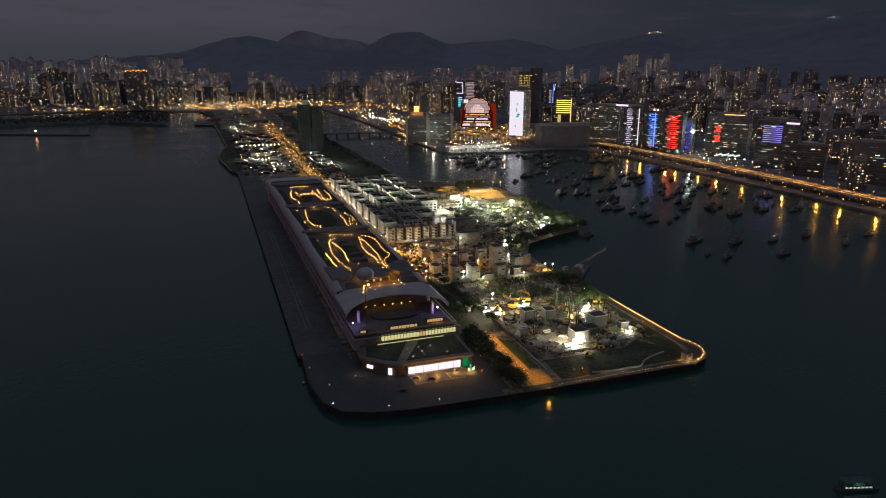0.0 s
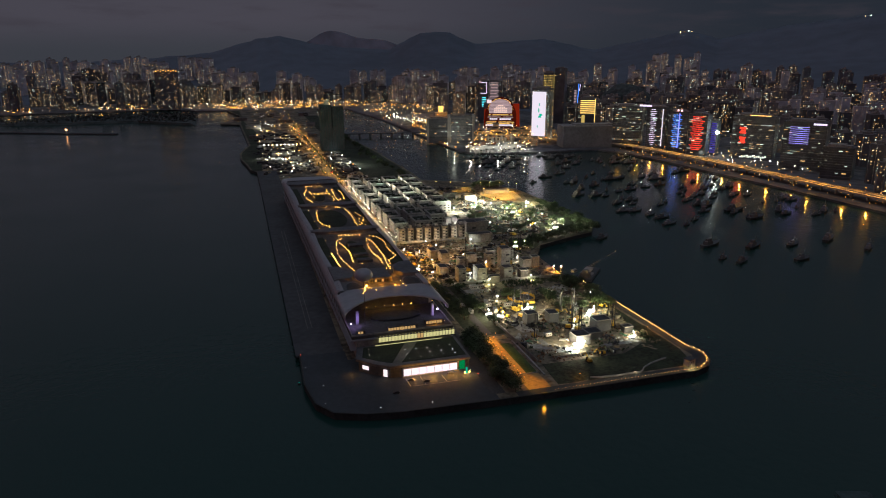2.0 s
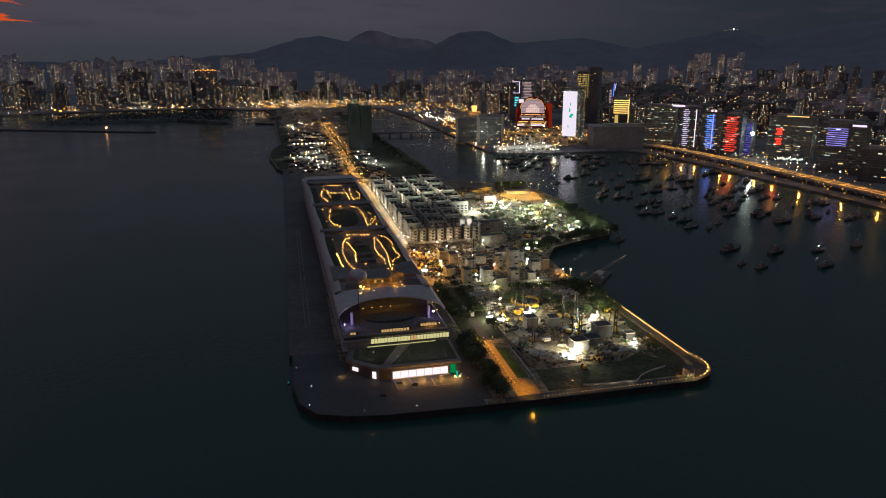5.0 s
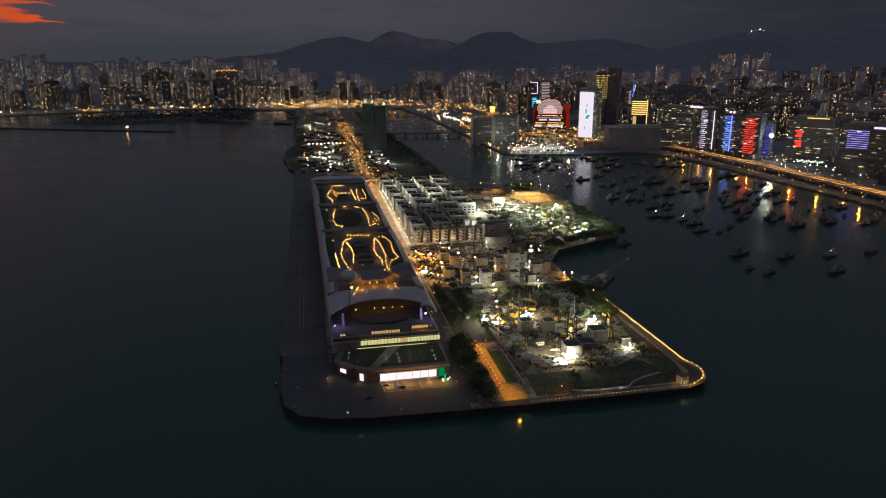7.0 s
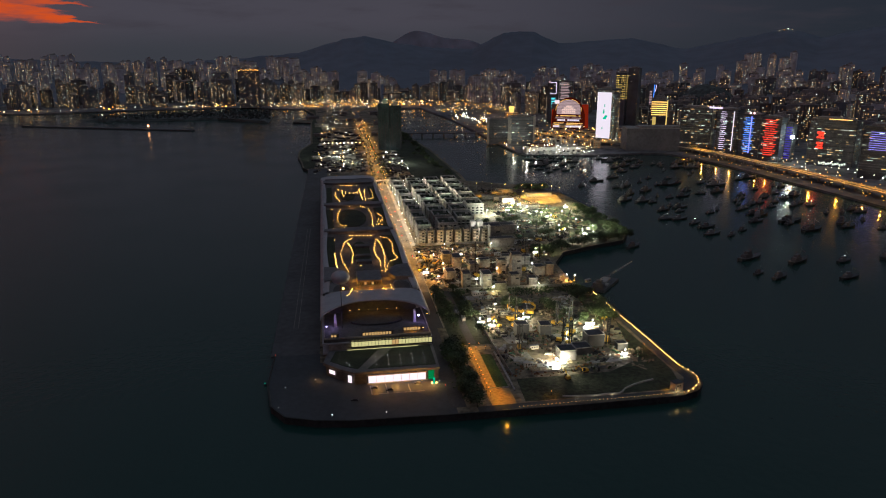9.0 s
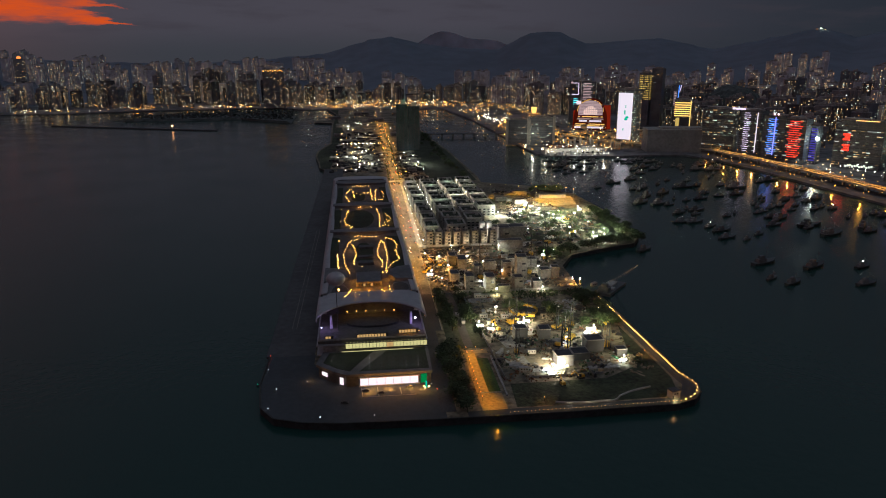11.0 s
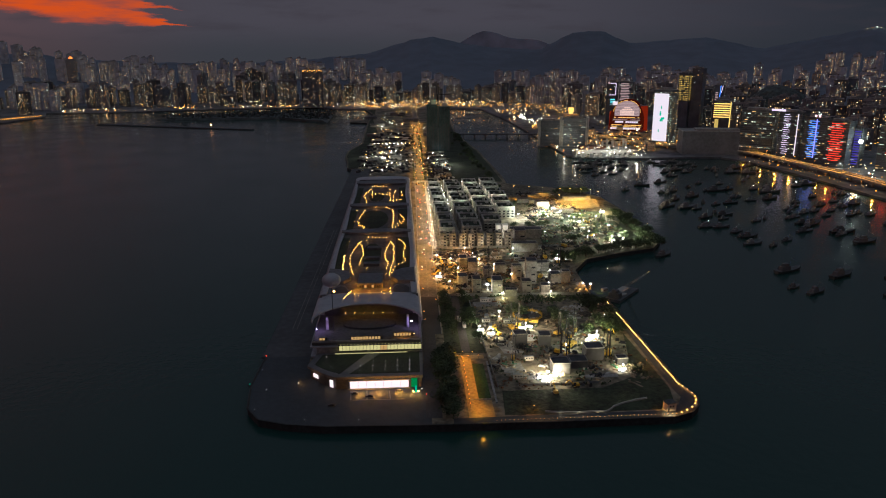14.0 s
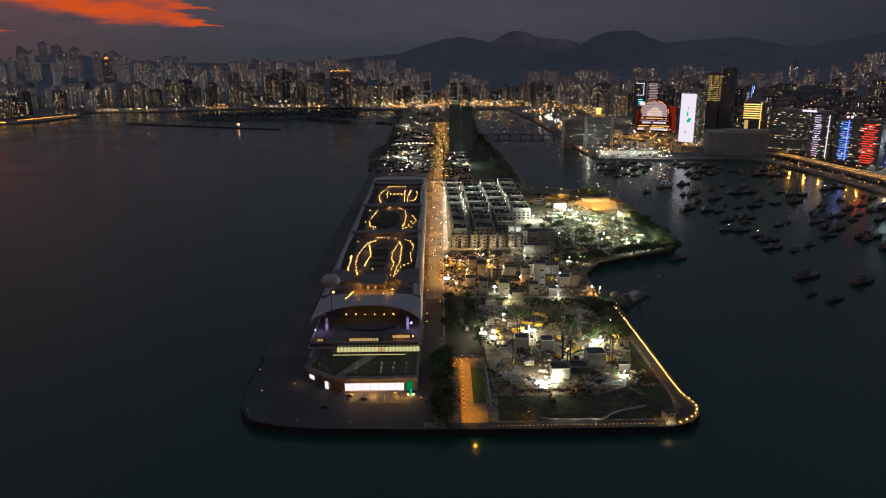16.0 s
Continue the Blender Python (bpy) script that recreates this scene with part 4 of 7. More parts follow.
# ---- things on the building sites ----
def block(x, y, w, d, h, rz=0, mat=M_BLOCK, kindname="site_block", label="grey precast concrete site block"):
    b = thing(kindname, label, "building", "site blocks", x, y, G, rz)
    part("wall", Solid().box(0, 0, 0, w, d, h), mat, b)
    part("roof", Solid().box(0, 0, h, w + 0.3, d + 0.3, 0.35), M_DARKROOF, b)
    rim = Solid().box(0, -d / 2, h + 0.35, w + 0.3, 0.3, 0.6).box(0, d / 2, h + 0.35, w + 0.3, 0.3, 0.6)
    part("parapet", rim.box(-w / 2, 0, h + 0.35, 0.3, d, 0.6).box(w / 2, 0, h + 0.35, 0.3, d, 0.6), M_CONC, b)
    n = max(1, int(h / 3.2))
    for k in range(n):
        if h > 9 and k % 2 == 0:
            part("window", Solid().box(w * 0.18, -d / 2 - 0.04, k * 3.2 + 1.2, w * 0.35, 0.12, 1.3), M_GLASS, b)
    return b
for x, y, w, d, h in ((202, 566, 7, 12, 12), (219, 563, 8, 14, 12), (252, 590, 9, 12, 20), (243, 560, 8, 10, 11), (259, 560, 7, 9, 7), (241, 600, 8, 8, 12), (273, 588, 9, 10, 8), (204, 628, 8, 16, 9),
                      (196, 640, 7, 14, 9), (216, 606, 8, 10, 8), (229, 620, 10, 8, 7), (250, 622, 8, 8, 9), (283, 590, 7, 8, 9), (230, 555, 10, 6, 5), (192, 590, 8, 12, 7), (268, 625, 12, 10, 7),
                      (262, 690, 26, 10, 8), (272, 745, 34, 14, 9), (262, 720, 12, 12, 14)):
    block(x, y, w, d, h, rnd.uniform(-3, 3))
for x, y, w, d, h in ((222, 455, 9, 8, 8), (239, 454, 8, 9, 7), (241, 411, 11, 10, 6.5), (254, 418, 11, 10, 4.5), (267, 430, 12, 10, 8), (283, 420, 7, 6, 4)):
    block(x, y, w, d, h, rnd.uniform(-4, 4), M_APRON, "site_shed", "grey site shed with a dark flat roof")

box = thing("site_cabin", "white stacked site cabin", "cabin", "site cabins", 206, 541, G)
part("body", Solid().box(0, 0, 0, 6, 2.5, 2.7), M_PALE, box)
for dx in (-1.6, 0.2, 1.8):
    part("window", Solid().box(dx, -1.28, 1.1, 0.9, 0.08, 0.9), M_GLASS, box)
part("roof", Solid().box(0, 0, 2.7, 6.2, 2.7, 0.12), M_STEEL, box)
for x, y, r in ((212.4, 541.5, 0), (206, 544.2, 0), (203, 497, 8), (204, 504, 80), (219, 494, 2), (205, 485, 85), (186, 488, 90), (183, 500, 90), (224, 428, 5), (213, 402, 0), (300, 655, 20), (172, 640, 80),
                (184, 655, 75), (190, 610, 88), (310, 560, 30), (341, 770, 10), (330, 850, 35), (312, 910, 5), (352, 830, 60), (376, 740, 20), (250, 655, 0), (233, 662, 4)):
    copy_thing(box, pose(x, y, G, 0, 0, r))

def crane(x, y, rz, boom, lean, label):
    c = thing("crawler_crane", label, "crane", "cranes on the sites", x, y, G, rz)
    for s in (-1.9, 1.9):
        part("track", Solid().box(s, 0, 0, 0.9, 6.2, 1.2, 0, 0.94), M_DARK, c)
    part("body", Solid().box(0, -0.8, 1.2, 3.2, 5.6, 2.2, 0, 0.95), M_YELLOW, c)
    cabin = part("cab", Solid().box(-1.3, 2.0, 1.4, 1.1, 1.6, 1.9), M_YELLOW, c)
    part("cab_glass", Solid().box(-1.3, 2.05, 2.1, 1.16, 1.56, 0.9), M_GLASS, cabin)
    top = Vector((0, math.sin(lean) * boom, math.cos(lean) * boom + 2))
    lat, n = Solid(), max(6, int(boom / 2.6))
    corners = [Vector((a, 0, b)) for a, b in ((-.45, -.3), (.45, -.3), (.45, .3), (-.45, .3))]
    foot = Vector((0, 2.0, 2))
    for q in corners:
        lat.beam(foot + q, top + q * 0.4, 0.22)
    for i in range(n):
        p, r = foot.lerp(top, i / n), foot.lerp(top, (i + 1) / n)
        lat.beam(p + corners[i % 4] * 0.9, r + corners[(i + 1) % 4] * 0.9, 0.13).beam(p + corners[(i + 2) % 4] * 0.9, r + corners[(i + 3) % 4] * 0.9, 0.13)
    part("boom", lat, M_DARK, c)
    part("cable", Solid().beam(top, (0, -2.4, 3.4), 0.08).beam(top, (0, top.y, max(3.0, top.z - boom * 0.55)), 0.08), M_DARK, c)
    return c
for x, y, rz, b, l in ((220, 481, 20, 18, 0.05), (225, 483, -30, 18, 0.08), (253, 446, 40, 20, 0.04), (257, 448, 130, 19, 0.25), (275, 433, 10, 15, 0.03), (279, 434, -20, 15, 0.03), (238, 492, 80, 14, 0.1), (216, 590, 15, 30, 0.1),
                       (263, 600, -25, 28, 0.08), (209, 655, 60, 22, 0.3), (214, 900, 160, 34, 0.7), (345, 740, -60, 26, 0.5), (305, 700, 30, 20, 0.2), (278, 660, 0, 18, 0.1)):
    crane(x, y, rz, b, l, "dark lattice-boom crawler crane on a building site")
rig = thing("piling_rig", "tall dark twin-mast piling rig on tracks", "piling rig", "piling rigs on the site", 214, 426, G)
for sx in (-0.9, 0.9):
    part("mast", Solid().tube(sx, 0, 0, 19, 0.42, 0.36, 8), M_DARK, rig)
for z in (8.5, 17.6):
    part("crosshead", Solid().box(0, 0, z, 2.5, 0.8, 0.8), M_DARK, rig)
part("body", Solid().box(0, 2.6, 0.9, 2.8, 4.0, 1.9, 0, 0.94), M_YELLOW, rig)
for sx in (-1.3, 1.3):
    part("track", Solid().box(sx, 2.2, 0, 0.8, 5.0, 0.95, 0, 0.93), M_DARK, rig)
for x, y, r in ((221, 465, 20), (250, 429, 5), (277, 429, -8), (252, 466, 30), (264, 470, -20), (247, 436, 60), (288, 640, 10)):
    copy_thing(rig, pose(x, y, G, 0, 0, r))
ring = thing("cofferdam", "round earth-filled shaft with an ochre sheet-pile rim", "shaft", "", 236, 507, G)
rim = Solid()
for i in range(36):
    a, b = 6.28319 * i / 36, 6.28319 * (i + 1) / 36
    rim.beam((11 * math.cos(a), 11 * math.sin(a), 0.9), (11 * math.cos(b), 11 * math.sin(b), 0.9), 0.5, 2.0)
    if i % 2 == 0:
        rim.box(11 * math.cos(a), 11 * math.sin(a), 0, 0.7, 0.7, 2.6, math.degrees(a))
part("rim", rim, M_YELLOW, ring)
part("floor", Solid().prism(oval(0, 0, 10.6, 10.6), -0.5, 0.15), M_DARKROOF, ring)
digger = thing("excavator", "yellow tracked excavator with its arm raised", "excavator", "excavators on the sites", 209, 470, G, 30)
for s in (-1.2, 1.2):
    part("track", Solid().box(s, 0, 0, 0.7, 4.2, 0.95, 0, 0.92), M_DARK, digger)
part("body", Solid().box(0, -0.4, 1.0, 2.6, 3.4, 1.6, 0, 0.92), M_YELLOW, digger)
part("cab", Solid().box(-0.8, 0.9, 1.2, 1.0, 1.4, 1.9), M_GLASS, digger)
part("arm", Solid().beam((0.4, 1.2, 1.8), (0.4, 4.2, 5.0), 0.5).beam((0.4, 4.2, 5.0), (0.4, 6.6, 2.6), 0.4), M_YELLOW, digger)
part("bucket", Solid().box(0.4, 6.6, 1.5, 1.0, 0.9, 1.1, 0, 1.25), M_DARK, [o for o in digger.children if o.name.startswith("arm")][0])
for x, y, r in ((207, 484, 200), (172, 622, 60), (180, 640, 140), (176, 652, 20), (184, 632, 280), (258, 462, 80), (232, 380, 10), (290, 470, 190), (168, 612, 300), (318, 870, 40), (355, 800, 130), (296, 668, 220), (246, 388, 100)):
    copy_thing(digger, pose(x, y, G, 0, 0, r))
PLOTS = ((200, 296, 390, 538), (172, 296, 556, 700), (172, 205, 590, 690), (285, 392, 700, 900), (300, 345, 850, 990))


def inside(x, y):
    return not (x > 385 - abs(y - 780) * 0.2 or (y < 545 and x > 297 - (y - 383) * 0.05) or (640 < y < 720 and x > 320 + (y - 655) * 1.4))


def litter(name, label, material, n, small, large, tall, seed, plots=PLOTS):
    """Loose material strewn over the building plots in rows and heaps."""
    q, s = random.Random(seed), Solid()
    for k in range(n):
        x0, x1, y0, y1 = q.choice(plots)
        cx, cy, turn = q.uniform(x0, x1), q.uniform(y0, y1), q.uniform(0, 180)
        for j in range(q.randrange(2, 9)):
            x, y = cx + q.gauss(0, 2.6), cy + q.gauss(0, 2.6)
            if y > 1100 or inside(x, y):
                w = q.uniform(small, large)
                s.box(x, y, G, w, w * q.uniform(0.3, 4.0), q.uniform(0.2, tall), turn + q.gauss(0, 12), q.uniform(0.5, 1))
    return tagged(part(name, s, material), label, "building material", kind="stuff")
M_RUST = make("rusty_steel", (0.16, 0.075, 0.035), 0.8, 0.2, 1.2, 0.1, 0.5, 0.1)
M_TIMBER = make("site_timber", (0.24, 0.20, 0.14), 0.85, 0, 1.2, 0.1, 0.5, 0.1)
M_TARP = make("green_tarpaulin", (0.05, 0.16, 0.085), 0.7, 0, 0.8, 0.1, 0.4, 0.2)
litter("timber_stacks", "scattered stacks of timber and formwork", M_TIMBER, 420, 0.4, 1.8, 1.4, 21)
litter("steel_stacks", "bundles of rusty reinforcing steel", M_RUST, 380, 0.3, 1.2, 1.0, 22)
litter("dark_plant", "dark crates, skips and generators", M_DARK, 230, 0.6, 2.2, 2.4, 23)
litter("pale_panels", "pale precast panels and sheets", M_PALE, 160, 0.6, 2.2, 1.2, 24)
litter("green_tarps", "green tarpaulins over stored material", M_TARP, 36, 0.8, 2.2, 0.9, 25)
NORTH_PLOTS = ((56, 150, 1180, 1460), (60, 150, 1460, 1760), (178, 212, 1100, 1400))
litter("far_dark_plant", "dark sheds and crates on the far plots", M_DARK, 260, 1.5, 5.0, 4.0, 33, NORTH_PLOTS)
litter("far_pale_panels", "pale panels and cabins on the far plots", M_PALE, 110, 1.0, 3.4, 3.0, 34, NORTH_PLOTS)
litter("far_timber", "stacked timber on the far plots", M_TIMBER, 200, 0.8, 3.0, 2.4, 35, NORTH_PLOTS)
weeds = Solid()
for k in range(5200):
    x0, x1, y0, y1 = rnd.choice(PLOTS + ((286, 303, 400, 535), (200, 292, 536, 556)))
    x, y = rnd.uniform(x0, x1), rnd.uniform(y0, y1)
    if not inside(x, y) or noise.noise(Vector((x * 0.045, y * 0.045, 4.0))) < 0.02:
        continue
    a, s, h = rnd.uniform(0, 6.28), rnd.uniform(0.5, 1.3), rnd.uniform(0.6, 2.2)
    dx, dy = s * math.cos(a), s * math.sin(a)
    weeds.quad((x - dx, y - dy, G), (x + dx, y + dy, G), (x + dx * 0.4 + rnd.uniform(-.4, .4), y + dy * 0.4, G + h), (x - dx * 0.6, y - dy * 0.6, G + h * rnd.uniform(0.6, 1)))
tagged(part("weeds", weeds, M_LEAF), "rough weeds and bushes over the plots", "weeds", kind="stuff")
hoard = Solid().beam((214, 391, G + 0.7), (262, 392.5, G + 0.7), 0.2, 1.4).beam((199, 388, G + 1.2), (194, 540, G + 1.2), 0.15, 2.4)
hoard.beam((172, 556, G + 1.2), (296, 552, G + 1.2), 0.15, 2.4).beam((173, 700, G + 1.2), (300, 702, G + 1.2), 0.15, 2.4)
structure("fence_hoarding", hoard, M_STEEL, "grey site hoarding round the building plots", "fence")
dirt = random.Random(31)
for k in range(46):
    x0, x1, y0, y1 = dirt.choice(PLOTS)
    cx, cy, r = dirt.uniform(x0 + 6, x1 - 6), dirt.uniform(y0 + 6, y1 - 6), dirt.uniform(3, 8)
    if inside(cx + r, cy) and inside(cx, cy - r) and inside(cx - r, cy + r):
        pts = [(cx + r * dirt.uniform(0.6, 1.2) * math.cos(i * 0.524), cy + r * dirt.uniform(0.6, 1.2) * math.sin(i * 0.524)) for i in range(12)]
        mound = tagged(part("earth_mound", Solid().prism(pts, G - 0.3, G + dirt.uniform(0.3, 1.6), 0.55), M_EARTH), "dark heap of dug earth on the building plot", "earth mound", "earth mounds")
tarps = Solid()
for x, y, w, d, r in ((212, 415, 14, 16, 8), (226, 404, 18, 9, 2), (245, 445, 16, 12, -8), (208, 535, 22, 10, 3), (212, 450, 10, 22, 12), (228, 465, 14, 12, 0), (264, 402, 24, 4, 1), (176, 600, 8, 20, 4), (190, 672, 26, 6, 2)):
    tarps.box(x, y, G - 0.5, w, d, 0.62, r)
structure("pavement_slabs", tarps, M_CONC, "pale blinding-concrete slabs on the site", "pavement")

dots = random.Random(77)
for k in range(20):
    x, y = dots.uniform(285, 392), dots.uniform(705, 905)
    if inside(x, y) and inside(x + 8, y):
        copy_thing(mast, pose(x, y, G, 0, 0, dots.uniform(0, 90)))
for x, y, w in ((312, 760, 5), (335, 745, 6), (300, 800, 5), (362, 770, 6), (375, 800, 6), (330, 835, 7), (365, 850, 6), (300, 860, 6), (345, 875, 6)):
    lamp(x, y, G + 6, w * 1000, COOL, 0.6)
# orange-lit depot by the shore
structure("pavement_depot", Solid().prism([(334, 877), (392, 887), (400, 940), (352, 946), (338, 915)], G - 1, G + 0.05), M_CONC, "amber-lit concrete yard beside the shore", "pavement")
depot = thing("depot_shed", "long low shed glowing amber under its lamps", "shed", "", 372, 935, G)
part("wall", Solid().box(0, 0, 0, 36, 9, 4), M_PALE, depot)
part("roof", Solid().box(0, 0, 4, 37, 10, 0.4), M_CONC, depot)
for x, y, w, d, h in ((330, 962, 22, 10, 5), (318, 900, 16, 14, 6), (300, 925, 20, 10, 5), (338, 858, 24, 8, 4), (388, 815, 14, 9, 4), (315, 945, 16, 9, 5)):
    block(x, y, w, d, h, rnd.uniform(-8, 8))
shed_y = thing("yellow_shed", "yellow-roofed shed in the amber-lit yard", "shed", "", 316, 918, G, -6)
part("wall", Solid().box(0, 0, 0, 22, 11, 4.6), M_PALE, shed_y)
part("roof", Solid().box(0, 0, 4.6, 23, 12, 0.5), M_TIMBER, shed_y)
for x, y, w in ((345, 886, 20), (362, 890, 20), (382, 896, 20), (345, 906, 20), (364, 910, 22), (386, 915, 20), (352, 930, 20), (372, 926, 20), (392, 934, 14), (312, 934, 16), (318, 908, 9), (292, 946, 14), (330, 952, 14)):
    lamp(x, y, 14, w * 1000, (1, 0.44, 0.03), 0.4, 140)
tall_lamp = thing("yard_lamp", "tall amber yard lamp by the shore", "lamp", "tall yard lamps", 352, 948, G)
part("post", Solid().tube(0, 0, 0, 13, 0.16, 0.10, 6), M_STEEL, tall_lamp)
part("lamp_head", Solid().gem(0, 0, 13.2, 0.6, 0.4), E_WARM, tall_lamp)
for x, y in ((366, 948), (380, 944), (392, 938), (399, 925), (330, 958), (312, 966), (292, 972), (342, 905)):
    copy_thing(tall_lamp, pose(x, y, G))

# ---- low-rise housing ----
def house(x, y, w, d, h, group, label):
    b = thing("apartment_block", label, "building", group, x, y, G)
    part("wall", Solid().box(0, 0, 0, w, d, h), M_PALE if w > 10 else M_BLOCK, b)
    part("roof", Solid().box(0, 0, h, w - 1.4, d - 1.4, 0.3), M_DARKROOF, b)
    rim = Solid().box(0, -d / 2 + .2, h, w, 0.4, 1.0).box(0, d / 2 - .2, h, w, 0.4, 1.0).box(-w / 2 + .2, 0, h, 0.4, d - 1, 1.0).box(w / 2 - .2, 0, h, 0.4, d - 1, 1.0)
    part("parapet", rim, M_BLOCK, b)
    part("stair_head", Solid().box(w * 0.2, d * 0.15, h, 3, 4, 2.6), M_CONC, b)
    for k in range(int(h / 3.2)):
        part("balcony", Solid().box(-w * 0.22, -d / 2 - 0.7, 1.0 + k * 3.2, w * 0.34, 1.4, 1.1), M_CONC, b)
        pane = part("window", Solid().box(w * 0.22, -d / 2 - 0.05, 1.2 + k * 3.2, w * 0.3, 0.15, 1.6), M_GLASS, b)
        part("sill", Solid().box(w * 0.22, -d / 2 - 0.15, 1.05 + k * 3.2, w * 0.32, 0.35, 0.15), M_CONC, pane)
    return b
for cx in range(8):
    house(181 + cx * 9.6, 713, 6.6, 12, 13.5, "low-rise housing blocks", "pale narrow low-rise block with balconies")
for x in (186, 204, 222, 240):
    lamp(x, 702.5, 8, 1500, NEUTRAL, 0.4)


def terrace(x, y, w, d, h):
    """A long block of flats round a sunken dark roof garden, with a broad pale rim."""
    b = thing("apartment_block", "pale low-rise block with a broad white rim round a dark roof", "building", "low-rise housing blocks", x, y, G)
    part("wall", Solid().box(0, 0, 0, w, d, h), M_BLOCK, b)
    part("roof_garden", Solid().box(0, 0, h, w - 3.2, d - 4.0, 0.25), M_ROOFLAWN, b, "dark planted roof")
    for sy in (-1, 1):
        part("parapet", Solid().box(0, sy * (d / 2 - 0.8), h, w, 1.6, 1.5), M_CONC, b)
    for sx in (-1, 1):
        part("parapet", Solid().box(sx * (w / 2 - 0.7), 0, h, 1.4, d - 3.2, 1.3), M_CONC, b)
    part("stair_head", Solid().box(w * 0.22, d * 0.12, h, 3.2, 4.4, 2.8), M_CONC, b)
    part("plant_room", Solid().box(-w * 0.2, -d * 0.18, h, 2.6, 3.0, 1.7), M_BLOCK, b)
    n = max(2, int(w / 5))
    for k in range(int(h / 3.2)):
        part("balcony", Solid().box(0, -d / 2 - 0.6, 3.1 + k * 3.2, w * 0.9, 1.2, 0.25), M_CONC, b)
        for i in range(n):
            pane = part("window", Solid().box(-w / 2 + (i + 0.5) * w / n, -d / 2 - 0.05, 1.0 + k * 3.2, w / n * 0.5, 0.15, 1.7), M_GLASS, b)
            part("sill", Solid().box(-w / 2 + (i + 0.5) * w / n, -d / 2 - 0.15, 0.85 + k * 3.2, w / n * 0.56, 0.35, 0.15), M_CONC, pane)
    return b


COLUMNS = ((182.0, 15.5), (208.5, 21.0), (235.0, 20.0), (261.0, 21.0))
for k in range(9):
    y = 750 + k * 33.0
    for c, (x, w) in enumerate(COLUMNS):
        x -= (y - 920) * 0.028
        if (c == 3 and k < 3) or (c == 2 and k == 0):
            continue
        terrace(x, y, w, 27.6, 12.5 + 1.2 * ((c + k) % 3))
        if k > 2 or (c + k) % 3 == 0:
            lamp(x, y - 16.5, 19.0, 800 if k > 3 else 380, (0.86, 1.0, 0.82) if (c + 2 * k) % 3 else (0.55, 1.0, 0.66), 0.4)
lanes = Solid()
for x0 in (194.5, 222.0, 248.0):
    lanes.prism([(x0 + 2.2, 735), (x0 + 8.0, 735), (x0 - 0.6, 1044), (x0 - 6.4, 1044)], G - 1, G + 0.09)
    for k in range(7):
        y = 868 + k * 27
        lamp(x0 - (y - 920) * 0.028, y, 17.5, 5200, (1, 0.84, 0.60), 0.4)
structure("road_lanes", lanes, M_CONC, "pale lanes between the low-rise blocks", "road")
for ry in range(14):
    lamp(170.5, 705 + ry * 25, 10, 3000 + 5000 * (ry % 3 == 1), (1, 0.84, 0.60), 0.4)
structure("pavement_yard", Solid().prism([(169.3, 702), (174.0, 702), (172.0, 1044), (169.3, 1044)], G - 1, G + 0.10), M_CONC, "pale paved strip beside the housing", "pavement")
shelter = thing("stair_tower", "white stair tower glaring under a flood lamp", "building", "", 246, 742, G)
for dx in (-4, 3.5):
    part("wall", Solid().box(dx, 0, 0, 5.6, 7, 15), M_PALE, shelter)
part("bridge_floor", Solid().box(-0.2, 0, 5, 3, 5, 0.5).box(-0.2, 0, 10, 3, 5, 0.5), M_CONC, shelter)
lamp(247, 732, 12, 5200, (1, 0.96, 0.84), 0.4)
glow_posts = thing("street_post", "thin street post with a white lamp", "lamp", "lamps between the blocks", 174, 705, G)
part("post", Solid().tube(0, 0, 0, 7, 0.12, 0.08, 6), M_STEEL, glow_posts)
part("lamp_head", Solid().gem(0, 0, 7.2, 0.42, 0.3), E_BRIGHT, glow_posts)
for ry in range(15):
    copy_thing(glow_posts, pose(171 + rnd.uniform(-1, 1.5), 706 + ry * 23 + rnd.uniform(-7, 7), G))
for x0 in (194.5, 222.0, 248.0):
    for ry in range(13):
        y = 850 + ry * 14 + rnd.uniform(-3, 3)
        copy_thing(glow_posts, pose(x0 - (y - 920) * 0.028 + rnd.uniform(-1.5, 1.5), y, G))
for i in range(18):
    copy_thing(glow_posts, pose(172 + rnd.uniform(0, 105), 1046 + rnd.uniform(-2, 5), G))

# service road beside the terminal
for k in range(5):
    lamp(158.5, 398 + k * 24, 9, 120, SODIUM, 0.3, 100)
for k in range(5):
    lamp(181, 458 + k * 22, 7, 260, SODIUM, 0.3, 120)
# ---- road lamps, footbridge, cars ----
post = thing("street_lamp", "tall sodium street lamp with an arm", "street lamp", "lamps along the road", 155, 480, G)
part("post", Solid().tube(0, 0, 0, 9.6, 0.16, 0.09, 6).beam((0, 0, 9.4), (2.0, 0, 9.9), 0.12), M_STEEL, post)
part("lamp_head", Solid().box(2.2, 0, 9.75, 1.0, 0.5, 0.25), E_AMBER, post)
for i in range(1, 42):
    copy_thing(post, pose(154.6 if i % 2 else 168.6, 470 + i * 26 + (i > 24) * (i - 24) * 18, G, 0, 0, 0 if i % 2 else 180))
for i in range(12):
    lamp(161.5, 510 + i * 50, 16, 700 if i < 2 else 22000, (1, 0.42, 0.045), 0.4, 150)
for i in range(22):
    lamp(165 + rnd.uniform(-4, 4), 1070 + i * 44, 17, 40000, (1, 0.48, 0.08), 0.4, 140)
bridge = thing("footbridge", "curved amber-lit footbridge over the road", "footbridge")
deckb, railb = Solid(), Solid()
pts = [(150, 1040), (160, 1046), (172, 1044), (184, 1036), (190, 1040), (188, 1047), (180, 1050)]
